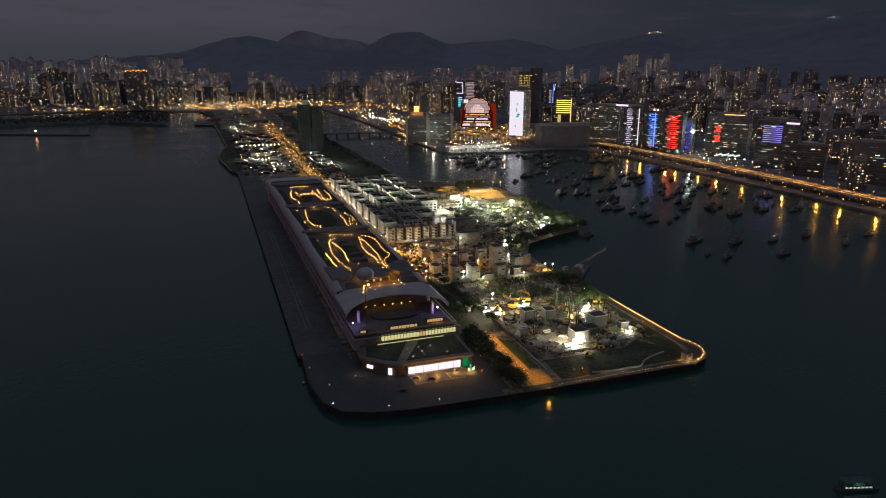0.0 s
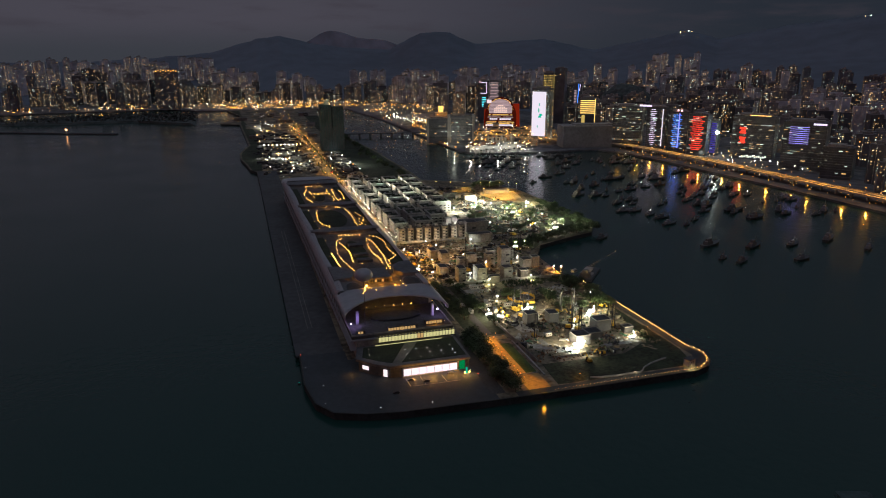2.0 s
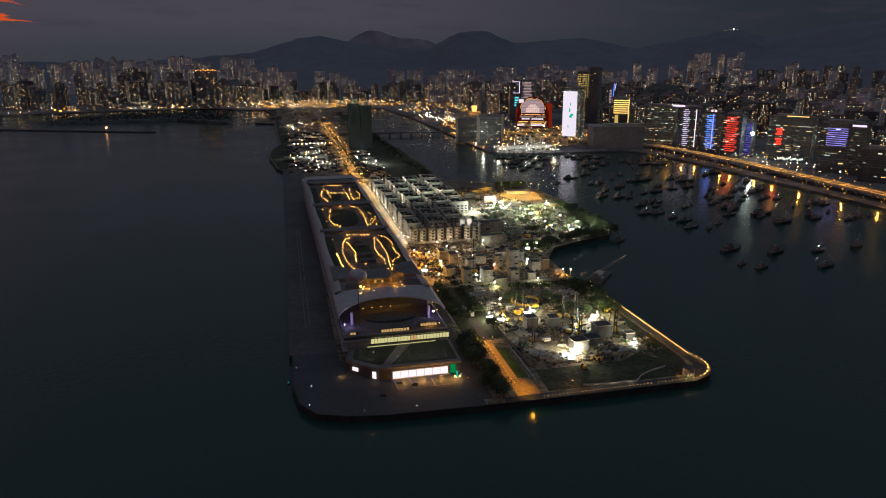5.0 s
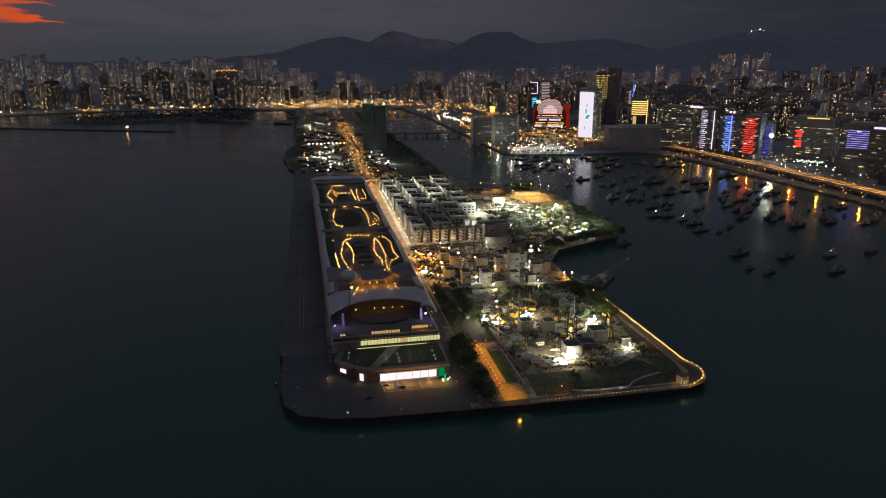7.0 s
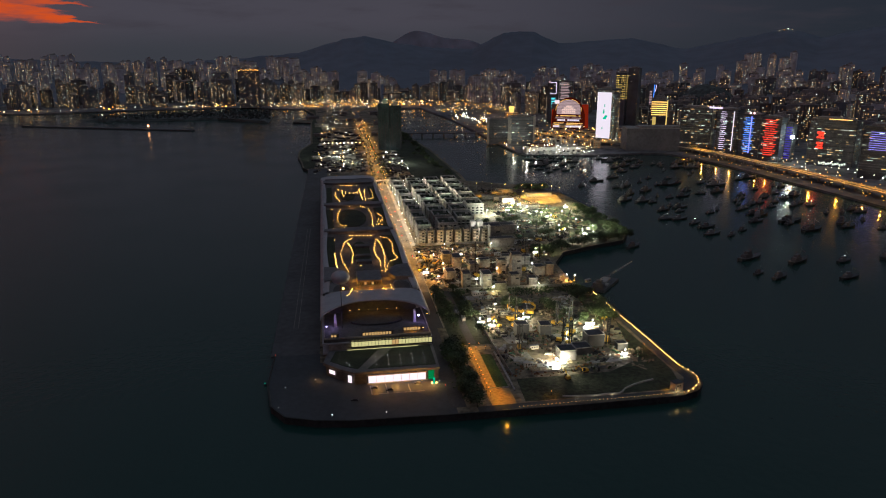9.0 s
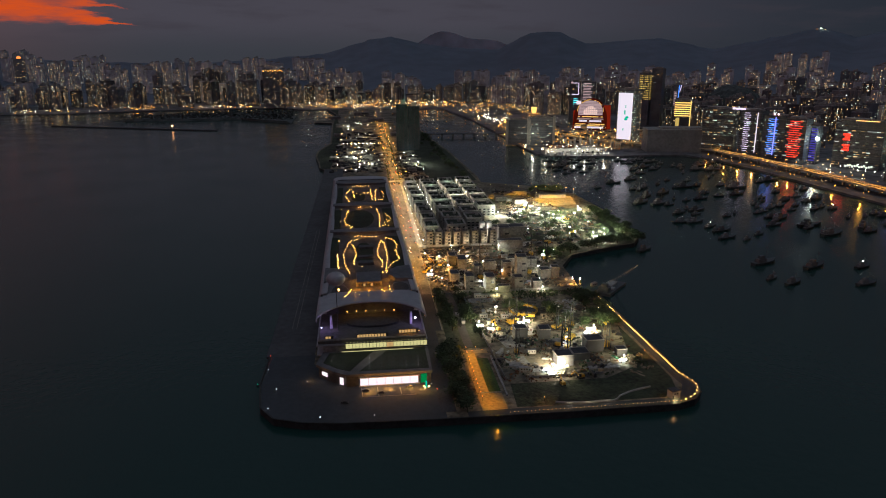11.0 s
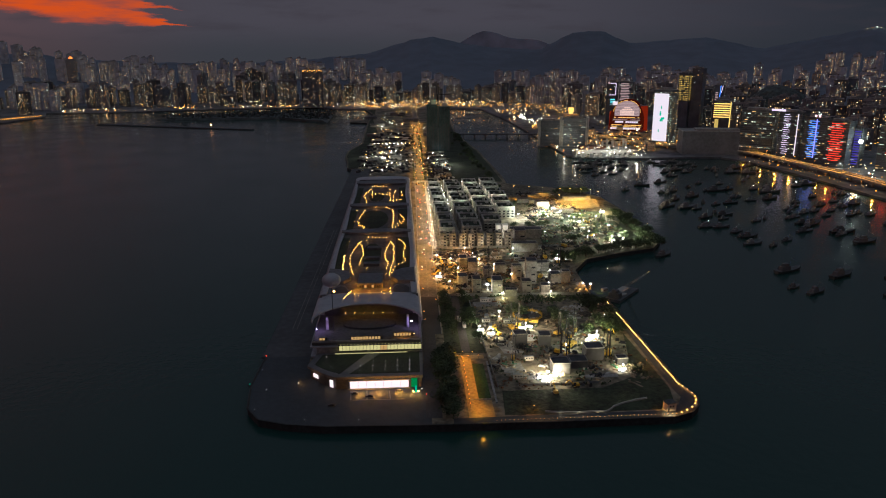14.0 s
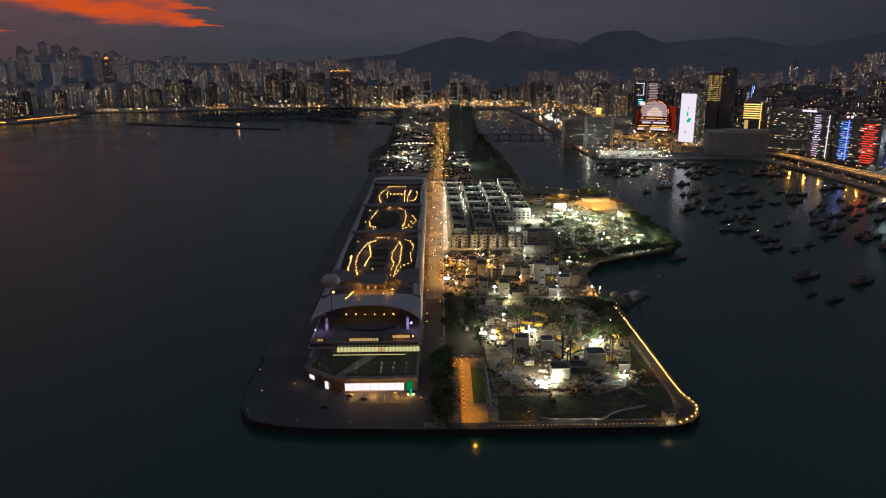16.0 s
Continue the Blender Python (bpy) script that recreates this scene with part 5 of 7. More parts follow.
for a, b in zip(pts, pts[1:]):
    deckb.beam((*a, G + 8), (*b, G + 8), 4.5, 0.7)
    for o in (-2.1, 2.1):
        railb.beam((a[0], a[1] + o, G + 8.9), (b[0], b[1] + o, G + 8.9), 0.12, 1.0)
part("deck", deckb, M_PALE, bridge)
part("railing", railb, M_STEEL, bridge)
for x, y in ((153, 1042), (170, 1044), (187, 1042)):
    part("pier", Solid().tube(x, y, G, G + 7.7, 0.6, 0.6, 8), M_CONC, bridge)
lamp(165, 1040, 18, 6000, SODIUM, 0.4)
lamp(184, 1038, 18, 6000, SODIUM, 0.4)
def car(name, colour, lights=True):
    c = thing(name, "small parked " + colour[0] + " car beside the kerb", "car", "cars on the road", 158, 500, G + 0.03)
    m = make(name + "_paint", colour[1], 0.35, 0.2, 1, 0.1, 0.1, 0)
    shell_c = part("body", Solid().box(0, 0, 0.35, 1.8, 4.3, 0.6, 0, 0.96), m, c)
    part("cabin_glass", Solid().box(0, -0.2, 0.93, 1.6, 2.3, 0.46, 0, 0.82), M_GLASS, shell_c)
    part("roof_panel", Solid().box(0, -0.2, 1.39, 1.34, 1.9, 0.07), m, shell_c)
    for sx in (-0.8, 0.8):
        for sy in (-1.35, 1.35):
            tyre = Solid()
            for k in range(12):
                a, b2 = 0.5236 * k, 0.5236 * (k + 1)
                tyre.beam((sx, sy + 0.26 * math.cos(a), 0.32 + 0.26 * math.sin(a)), (sx, sy + 0.26 * math.cos(b2), 0.32 + 0.26 * math.sin(b2)), 0.2, 0.12)
            wh = part("wheel", tyre, M_DARK, c)
            part("rim", Solid().box(sx, sy, 0.14, 0.16, 0.36, 0.36), M_STEEL, wh)
        part("headlight", Solid().gem(sx * 0.75, -2.2, 0.7, 0.2 if lights else 0.16), E_ROOFDOT if lights else M_STEEL, c)
        part("tail_light", Solid().gem(sx * 0.75, 2.2, 0.75, 0.22 if lights else 0.14), E_RED if lights else M_REDROOF, c)
    return c
cars = [car("car", ("silver", (0.4, 0.41, 0.42))), car("car", ("dark", (0.03, 0.03, 0.04))), car("car", ("red", (0.35, 0.03, 0.03)))]
cars[0].location.y, cars[1].location.y, cars[2].location.y = 690, 745, 1020
parked = car("car", ("dark grey", (0.035, 0.036, 0.04)), False)
parked.matrix_basis = pose(113, 386, G + 0.03, 0, 0, 86)
for x, y, r in ((122, 382, 92), (139.5, 388.5, 90), (101, 372, 80)):
    copy_thing(parked, pose(x, y, G + 0.03, 0, 0, r))
for i in range(18):
    copy_thing(cars[i % 3], pose(rnd.choice((157.2, 160, 163.4, 166)), 640 + i * 22 + rnd.uniform(-8, 8), G + 0.03, 0, 0, rnd.choice((0, 180))))

# ---- far part of the promontory ----
traffic, beams, tails = Solid(), Solid(), Solid()
q = random.Random(5)
for i in range(150):
    y = 1060 + 900 * q.random() ** 1.2
    x = q.choice((156.5, 159.8, 163.5, 167.0, 172.0, 175.0 if y < 1300 else 166.0))
    long, tall = q.choice(((4.3, 1.4), (4.5, 1.5), (8.0, 3.0), (11.0, 3.4)))
    traffic.box(x, y, G + 0.1, 2.0, long, tall, 0, 0.92)
    if i % 3 == 0:
        beams.gem(x, y - long / 2 - 0.2, G + 0.8, 0.34)
    elif i % 3 == 1:
        tails.gem(x, y - long / 2 - 0.2, G + 0.9, 0.30)
tagged(part("far_traffic", traffic, M_DARKROOF), "queue of dark cars and lorries on the far road", "traffic", kind="stuff")
tagged(part("far_headlights", beams, E_WARM), "headlights of the queue on the far road", "lamp", kind="stuff")
tagged(part("far_tail_lights", tails, E_RED), "tail lights of the queue on the far road", "lamp", kind="stuff")
median = Solid()
for i in range(620):
    y = 1075 + 620 * q.random()
    x, r = q.choice((169.8, 169.8, 177.5 if y < 1300 else 169.8, 153.0)) + q.gauss(0, 0.6), q.uniform(0.6, 1.5)
    a, b = Vector((q.uniform(-1, 1), q.uniform(-1, 1), q.uniform(-.4, .4))).normalized() * r, Vector((q.uniform(-.5, .5), q.uniform(-.5, .5), 1)).normalized() * r
    p = Vector((x, y, G + r * q.uniform(0.7, 2.2)))
    median.quad(p - a, p - b, p + a, p + b)
tagged(part("median_hedge", median, M_LEAF), "dark ragged hedge along the middle of the road", "hedge", kind="stuff")
for x, y, w, d, h in ((82, 1300, 34, 14, 6), (120, 1330, 30, 16, 7), (100, 1400, 50, 18, 8), (90, 1480, 40, 16, 7), (125, 1520, 26, 20, 9), (80, 1600, 30, 14, 7), (195, 1180, 18, 20, 6), (200, 1300, 20, 14, 6), (110, 1240, 26, 10, 6), (60, 1700, 40, 20, 8),
                      (100, 1800, 46, 24, 10), (190, 1700, 30, 20, 9), (60, 1920, 50, 24, 10), (150, 2050, 60, 20, 12), (30, 2150, 50, 30, 10), (210, 1950, 30, 30, 12), (110, 2250, 60, 30, 14), (220, 2250, 40, 30, 14)):
    block(x, y, w * 0.75, d * 0.8, h * 0.7, rnd.uniform(-6, 6), M_BLOCK)
for x, y, w in ((85, 1340, 14), (126, 1262, 8), (207, 1258, 8), (110, 1546, 8), (205, 1122, 1.5), (80, 1900, 4)):
    lamp(x, y, 9, w * 2600, COOL if y != 1122 else SODIUM, 0.5)
net = thing("netted_tower", "dark tower under construction wrapped in green netting", "tower", "", 208, 1450, G)
for dx in (-15, 9):
    part("tower_body", Solid().box(dx, 0, 0, 22, 24, 92 if dx < 0 else 88), M_NET, net)
for i in range(10):
    part("scaffold_fin", Solid().box(-25 + i * 5.0, -12.5, 0, 0.7, 0.9, 86), M_APRON, net)
for i in range(9):
    part("wall_strip", Solid().box(-22.5 + i * 5.0, -12.3, 1, 1.7 + (i % 3) * 0.4, 0.5, 46 + 3 * (i % 4)), M_APRON, net, "bare pale wall strip below the netting")
for k in range(12):
    part("floor_edge", Solid().box(-3, -12.25, 52 + k * 3.1, 46, 0.4, 0.3), M_APRON, net)
# added unseen lamp that brings out the lower wall strips
lamp(206, 1424, 9, 1500, (0.75, 0.95, 1.0), 0.5)
part("core", Solid().box(-12, 2, 92, 9, 9, 8).box(10, 2, 88, 9, 9, 7), M_CONC, net)
part("hoist", Solid().beam((-4, 0, 92), (-4, 0, 112), 1.2).beam((-16, 0, 110), (22, 0, 112), 1.0), M_DARK, net)
lamp(195, 1436, 104, 900, (0.3, 1, 0.5), 0.5)
part("crown_lamp", Solid().gem(-10, -10, 101, 1.4), E_CLOCK, net)
span = thing("channel_bridge", "low dark road bridge across the channel", "bridge")
part("deck", Solid().beam((258, 1692, 8), (452, 1678, 8), 16, 1.6), M_APRON, span)
for i in range(7):
    part("pier", Solid().box(275 + i * 26, 1691 - i * 1.8, -2, 3, 12, 9.4), M_CONC, span)
for i in range(6):
    post_b = part("lamp_post", Solid().tube(285 + i * 28, 1685 - i * 1.9, 8.8, 15, 0.2, 0.15, 6), M_STEEL, span)
    part("lamp_head", Solid().gem(285 + i * 28, 1684 - i * 1.9, 15.3, 0.55), E_AMBER, post_b)
far_lights = Solid()
for i in range(380):
    y = 1090 + 1450 * rnd.random() ** 0.9
    x = rnd.choice((rnd.choice((152, 171)) + rnd.gauss(0, 2), rnd.uniform(60, 150), rnd.gauss(110, 24), rnd.uniform(175, 215)))
    if x > 178 and rnd.random() < 0.6:
        continue
    far_lights.gem(x, y, G + rnd.uniform(3, 10), rnd.uniform(0.25, 0.6))
yard = Solid()
for i in range(46):
    yard.gem(rnd.choice((rnd.uniform(62, 150), rnd.gauss(100, 16), rnd.uniform(176, 214))), 1160 + 800 * rnd.random() ** 1.3, G + rnd.uniform(4, 9), rnd.uniform(0.5, 1.25))
tagged(part("far_yard_lamps", yard, E_BRIGHT), "glaring white lamps over the far yards", "lamp", kind="stuff")
row = Solid()
for i in range(10):
    row.gem(72 + i * 8.2, 1510, G + 7, 1.2)
tagged(part("distant_site_lamps", far_lights, E_STREET), "scattered white and amber lamps on the far building plots", "lamp", kind="stuff")
tagged(part("yard_lamp_row", row, E_BRIGHT), "row of white yard lamps across the promontory", "lamp", kind="stuff")
# ---- trees ----
def tree(seed, h, r, name="tree"):
    q = random.Random(seed)
    t = thing(name, "dark broad-leaved tree with a ragged crown", "tree", "trees on the promontory", 0, 0, -40)
    trunk = Solid().tube(0, 0, 0, h * 0.5, 0.28, 0.17, 6)
    tips = []
    for k in range(6):
        a, l = q.uniform(0, 6.28), r * q.uniform(0.5, 0.9)
        e = (l * math.cos(a), l * math.sin(a), h * q.uniform(0.6, 0.9))
        trunk.beam((0, 0, h * q.uniform(0.3, 0.48)), e, 0.14)
        tips.append(e)
    part("trunk", trunk, M_BARK, t)
    crown = Solid()
    tips.append((0, 0, h * 0.85))
    for i in range(420):
        c = q.choice(tips)
        p = Vector((q.gauss(0, 1), q.gauss(0, 1), q.gauss(0, 0.7)))
        p = Vector(c) + p * r * 0.34
        a, b = Vector((q.uniform(-1, 1), q.uniform(-1, 1), q.uniform(-.6, .6))).normalized(), Vector((q.uniform(-1, 1), q.uniform(-1, 1), q.uniform(-.4, .8))).normalized()
        s = q.uniform(0.4, 0.95)
        crown.quad(p - a * s, p - b * s * 0.6, p + a * s, p + b * s * 0.6)
    part("crown", crown, M_LEAF, t)
    return t
trees = [tree(1, 7, 4.2), tree(2, 6, 3.8), tree(3, 8, 4.8), tree(4, 5, 3.4)]
sites = []
for i in range(20):
    sites.append((rnd.uniform(165.5, 172), 354 + i * 4.6 + rnd.uniform(-1, 1)))
for i in range(14):
    sites.append((rnd.uniform(163, 172), rnd.uniform(353, 440)))
for i in range(44):
    u = rnd.random()
    sites.append((rnd.uniform(393, 411), 694 + u * 165))
for i in range(40):
    u = rnd.random()
    sites.append((310 + u * 84 + rnd.uniform(-8, 0), 652 + u * 42 + rnd.uniform(0, 14)))
for i in range(24):
    sites.append((rnd.uniform(352, 398), 1000 - rnd.uniform(0, 30)))
for i in range(30):
    sites.append((rnd.uniform(284, 300), rnd.uniform(470, 535)))
for i in range(50):
    y = rnd.uniform(1085, 1730)
    sites.append((278 - (y - 1085) * 0.03 - abs(rnd.gauss(0, 10)), y))
for i in range(24):
    sites.append((rnd.uniform(288, 385), rnd.uniform(712, 860)))
for i in range(40):
    sites.append((rnd.uniform(196, 285), 705 + 38 * rnd.randrange(1, 9) - 1 + rnd.uniform(-3, 3)))
for i in range(22):
    sites.append((rnd.choice((rnd.uniform(171, 177), rnd.uniform(188, 195))), rnd.uniform(445, 556)))
for i in range(6):
    sites.append((rnd.uniform(248, 266), rnd.uniform(474, 504)))
for i in range(7):
    sites.append((rnd.uniform(268, 296), 470 + abs(rnd.gauss(0, 5))))
for i in range(5):
    sites.append((228 + rnd.uniform(-4, 4), 509 + rnd.uniform(-3, 3)))
for i in range(12):
    sites.append((rnd.uniform(284, 304), 652 + rnd.gauss(4, 7)))
near = [s for s in sites if s[1] < 690][:300]
grove = {"trunk": Solid(), "crown": Solid()}
for x, y in [s for s in sites if s not in near]:
    m = pose(x, y, G, 0, 0, rnd.uniform(0, 360))
    for o in trees[rnd.randrange(4)].children:
        grove[o.name.split(".")[0]].add([m @ v.co for v in o.data.vertices], [tuple(f.vertices) for f in o.data.polygons])
tagged(part("far_trunks", grove["trunk"], M_BARK), "trunks of the trees farther along the shore", "trees", kind="stuff")
tagged(part("far_crowns", grove["crown"], M_LEAF), "dark crowns of the trees farther along the shore", "trees", kind="stuff")
for i, (x, y) in enumerate(near):
    k = i % 4
    if i < 4:
        trees[i].matrix_basis = pose(x, y, G, 0, 0, 40 * i)
    else:
        copy_thing(trees[k], pose(x, y, G, 0, 0, rnd.uniform(0, 360)))
isle = Solid()
for i in range(2600):
    x, y = rnd.uniform(-600, -95), rnd.uniform(2130, 2400)
    if y > 2215 + (x + 640) * 0.55 or y < 2200 - max(0, x + 250) * 0.7:
        continue
    p, s = Vector((x, y, 6 + rnd.uniform(0, 9))), rnd.uniform(2, 5)
    a, b = Vector((rnd.uniform(-1, 1), rnd.uniform(-1, 1), rnd.uniform(-.5, .5))).normalized(), Vector((rnd.uniform(-1, 1), rnd.uniform(-.4, .4), rnd.uniform(0, 1))).normalized()
    isle.quad(p - a * s, p - b * s, p + a * s, p + b * s)
tagged(part("island_wood", isle, M_FARWOOD), "dark tangled woodland on the island", "wood", kind="stuff")
beacon = thing("beacon", "breakwater beacon with an amber lamp", "beacon", "", -388, 1950, 2.6)
part("post", Solid().tube(0, 0, 0, 6, 0.9, 0.7, 8), M_CONC, beacon)
part("lamp_head", Solid().gem(0, 0, 8, 3.2, 2.6), shine("beacon_glow", [(1, 0.42, 0.16)], 9, 9), beacon)

# ---- towers of the town ----
def windows(s, w, d, h, chance, q, floor=4.2, col=4.0, ww=2.1, wh=1.8, base=4):
    nf = int((h - base) / floor)
    for ux, uy, half, length in ((0, -1, d / 2, w), (1, 0, w / 2, d), (-1, 0, w / 2, d)):
        n = int(length / col)
        keep = [0.75 if q.random() < chance * 0.25 else chance * q.uniform(0.3, 2.2) for _ in range(n)]
        for i in range(n):
            for k in range(nf):
                if q.random() > keep[i]:
                    continue
                a, z = (i + 0.5) * col - n * col / 2 + q.uniform(-.3, .3), base + k * floor
                if ux == 0:
                    y = -half - 0.12
                    s.quad((a - ww / 2, y, z), (a + ww / 2, y, z), (a + ww / 2, y, z + wh), (a - ww / 2, y, z + wh))
                else:
                    x = ux * (half + 0.12)
                    s.quad((x, a - ww / 2 * ux, z), (x, a + ww / 2 * ux, z), (x, a + ww / 2 * ux, z + wh), (x, a - ww / 2 * ux, z + wh))


def tower(seed, w, d, h, style, chance, label, name="apartment_tower"):
    q = random.Random(seed)
    t = thing(name, label, "tower", "towers of the town", 0, 0, 3.0)
    lit = Solid()
    a, b = w / 2, d / 2
    if style == "cross":
        e = a * 0.42
        plan = [(-a, -e), (-e, -e), (-e, -b), (e, -b), (e, -e), (a, -e), (a, e), (e, e), (e, b), (-e, b), (-e, e), (-a, e)]
        windows(lit, w * 0.42, d, h, chance, q)
        side = Solid()
        windows(side, w, d * 0.42, h, chance, q)
        lit.add(side.v, side.f)
    elif style == "ribbed":
        n = max(2, int(w / 9))
        plan = [(a, -b), (a, b), (-a, b), (-a, -b)]
        for i in range(n):
            x = -a + w * (i + 0.25) / n
            plan += [(x, -b), (x, -b - 2.4), (x + w * 0.5 / n, -b - 2.4), (x + w * 0.5 / n, -b)]
        windows(lit, w, d + 4.9, h, chance, q)
    else:
        c = min(3.0, b * 0.4)
        plan = [(-a, -b + c), (-a + c, -b), (a - c, -b), (a, -b + c), (a, b - c), (a - c, b), (-a + c, b), (-a, b - c)]
        windows(lit, w, d, h, chance, q, 3.8, 3.6, 2.8, 0.9)
    s = Solid().prism(plan, 0, h)
    part("wall", s, M_OFFICE if style == "office" else M_TOWER, t)
    part("roof", Solid().box(0, 0, h, w * 0.5, d * 0.5, 4.5).box(w * 0.12, 0, h + 4.5, w * 0.2, d * 0.25, 3), M_CONC, t)
    tagged(part("window_glow", lit, E_OFF if style == "office" else E_WIN, t), kind="stuff")
    return t


protos = []
for i in range(30):
    q = random.Random(100 + i)
    st = ("cross", "ribbed", "cross", "ribbed", "office")[i % 5]
    w = q.uniform(24, 34) if st == "cross" else q.uniform(26, 50) if st == "ribbed" else q.uniform(24, 40)
    d = w if st == "cross" else q.uniform(14, 22)
    h = (45, 60, 75, 88, 100, 112)[i % 6] * q.uniform(0.9, 1.1)
    lab = {"cross": "pale cruciform apartment tower with scattered lit windows", "ribbed": "ribbed slab of flats with scattered lit windows", "office": "dark glass office tower, partly lit"}[st]
    protos.append((h, tower(200 + i, w, d, h, st, q.uniform(0.11, 0.27), lab, "office_tower" if st == "office" else "apartment_tower")))
used = set()


FAR = {"wall": Solid(), "roof": Solid(), "window_glow": Solid()}


def plant(x, y, hmin, hmax, rz, z=3.0, far=False):
    fit = [p for p in protos if hmin <= p[0] <= hmax] or protos
    h, p = rnd.choice(fit)
    m = pose(x, y, z, 0, 0, rz)
    if far:
        for o in p.children:
            into = FAR[o.name.split(".")[0]]
            into.add([m @ v.co for v in o.data.vertices], [tuple(f.vertices) for f in o.data.polygons])
        return
    if p.name in used:
        copy_thing(p, m)
    else:
        used.add(p.name)
        p.matrix_basis = m


def quarter(n, x0, x1, y0, y1, hmin, hmax, rz, slope=False, keep=None, far=False):
    for i in range(n):
        x, y = x0 + (x1 - x0) * (i + rnd.random()) / n, rnd.uniform(y0, y1)
        if (keep and not keep(x, y)) or on_knoll(x, y):
            continue
        plant(x, y, hmin, hmax, rz + rnd.uniform(-14, 14), 3.0 + (max(0, hill_height(x, y) - 6) if slope else 0), far)


quarter(40, -1900, -1080, 2450, 2900, 40, 95, 24, far=True)
quarter(80, -1650, -120, 2680, 3000, 40, 92, 8)
quarter(80, -1700, 0, 2950, 3500, 60, 125, 8, far=True, keep=lambda x, y: noise.noise(Vector((x * 0.006, 2.0, 0.5))) > -0.12)
quarter(110, -1900, -60, 3250, 3700, 85, 130, 6, True, far=True)
quarter(16, -1560, -1090, 2180, 2420, 55, 80, 26, keep=lambda x, y: x < -1060 - (y - 2100) * 0.1)
quarter(50, -120, 900, 2750, 3000, 40, 80, -8)
quarter(60, -100, 1100, 2980, 3500, 60, 122, -6, far=True, keep=lambda x, y: noise.noise(Vector((x * 0.006, 2.0, 0.5))) > -0.2)
quarter(30, 660, 1150, 1960, 2500, 55, 100, -15)
quarter(26, 880, 1250, 1500, 1950, 40, 75, -20)
quarter(34, 900, 1420, 1690, 1840, 60, 82, -24)
quarter(40, 620, 1250, 2450, 2900, 85, 125, -14, True, far=True)
quarter(30, 1000, 1330, 2120, 2260, 60, 92, -20, True)
quarter(56, 1050, 2000, 2200, 2900, 60, 100, -26, True, far=True)
quarter(60, 1250, 2150, 1650, 2400, 50, 95, -32, True)
quarter(44, 1350, 2150, 1150, 1800, 50, 95, -38, True, far=True)
quarter(40, 1060, 1500, 850, 1650, 40, 72, -34)
quarter(16, 890, 1150, 640, 1500, 40, 62, -30, keep=lambda x, y: y < 880 or x > 1010)
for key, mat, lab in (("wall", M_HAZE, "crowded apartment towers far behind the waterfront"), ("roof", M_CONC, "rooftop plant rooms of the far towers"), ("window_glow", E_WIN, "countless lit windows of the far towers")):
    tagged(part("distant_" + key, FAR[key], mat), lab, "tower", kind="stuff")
for h, p in protos:
    if p.name not in used:
        used.add(p.name)
        p.matrix_basis = pose(rnd.uniform(-900, -300), rnd.uniform(3000, 3400), 3.0, 0, 0, -8)


def ribbons(s, w, d, h, chance, q, floor=3.9):
    """Broken strips of lit office windows, floor by floor."""
    for k in range(1, int(h / floor)):
        busy = chance * q.choice((0.2, 0.5, 1.0, 1.0, 1.9))
        for ux, half, length in ((0, d / 2, w), (1, w / 2, d), (-1, w / 2, d)):
            a = -length / 2 + 1
            while a < length / 2 - 3:
                run = min(q.uniform(1.6, 7.0), length / 2 - 1 - a)
                if q.random() < busy:
                    z, o = k * floor + 1.5, half + 0.34
                    if ux == 0:
                        s.quad((a, -o, z), (a + run, -o, z), (a + run, -o, z + 1.05), (a, -o, z + 1.05))
                    else:
                        s.quad((ux * o, a * ux, z), (ux * o, (a + run) * ux, z), (ux * o, (a + run) * ux, z + 1.05), (ux * o, a * ux, z + 1.05))
                a += run + 0.4


def big_block(name, label, x, y, w, d, h, rz, mat, chance=0.08, seed=1, glow=None, floors=False):
    t = thing(name, label, "building", "", x, y, 3.0, rz)
    part("wall", Solid().box(0, 0, 0, w, d, h), mat, t)
    if floors:
        band = Solid().box(0, 0, 0, w + 0.6, d + 0.6, 1.2).mesh("floor_band")
        for k in range(1, int(h / 3.9)):
            part("floor_band", band, M_OFFICE, t, at=(0, 0, k * 3.9))
        part("roof", Solid().box(-w * 0.1, 0, h, w * 0.55, d * 0.6, 4.2).box(w * 0.28, 0, h, w * 0.2, d * 0.4, 2.6), M_CONC, t)
        part("parapet", Solid().box(0, -d / 2, h, w + 0.6, 0.5, 1.2).box(0, d / 2, h, w + 0.6, 0.5, 1.2).box(-w / 2, 0, h, 0.5, d, 1.2).box(w / 2, 0, h, 0.5, d, 1.2), M_OFFICE, t)
        lit = Solid()
        ribbons(lit, w, d, h, chance, random.Random(seed))
        tagged(part("window_glow", lit, glow or E_OFF, t), kind="stuff")
        return t
    part("roof", Solid().box(0, 0, h, w * 0.6, d * 0.6, 4).box(0, 0, h, w + 0.6, d + 0.6, 0.8), M_CONC, t)
    if chance:
        lit = Solid()
        windows(lit, w, d, h, chance, random.Random(seed), 3.8, 3.4, 2.8, 1.3)
        tagged(part("window_glow", lit, glow or E_OFF, t), kind="stuff")
    return t
# the tower with the tall white screen
t = big_block("screen_tower", "dark glass tower with a tall white video screen", 686, 1490, 38, 34, 116, -48, M_OFFICE, 0.45, 5)
part("screen", Solid().box(-1, -17.4, 11, 33, 0.6, 98), E_LEDWHITE, t, "tall white video screen")
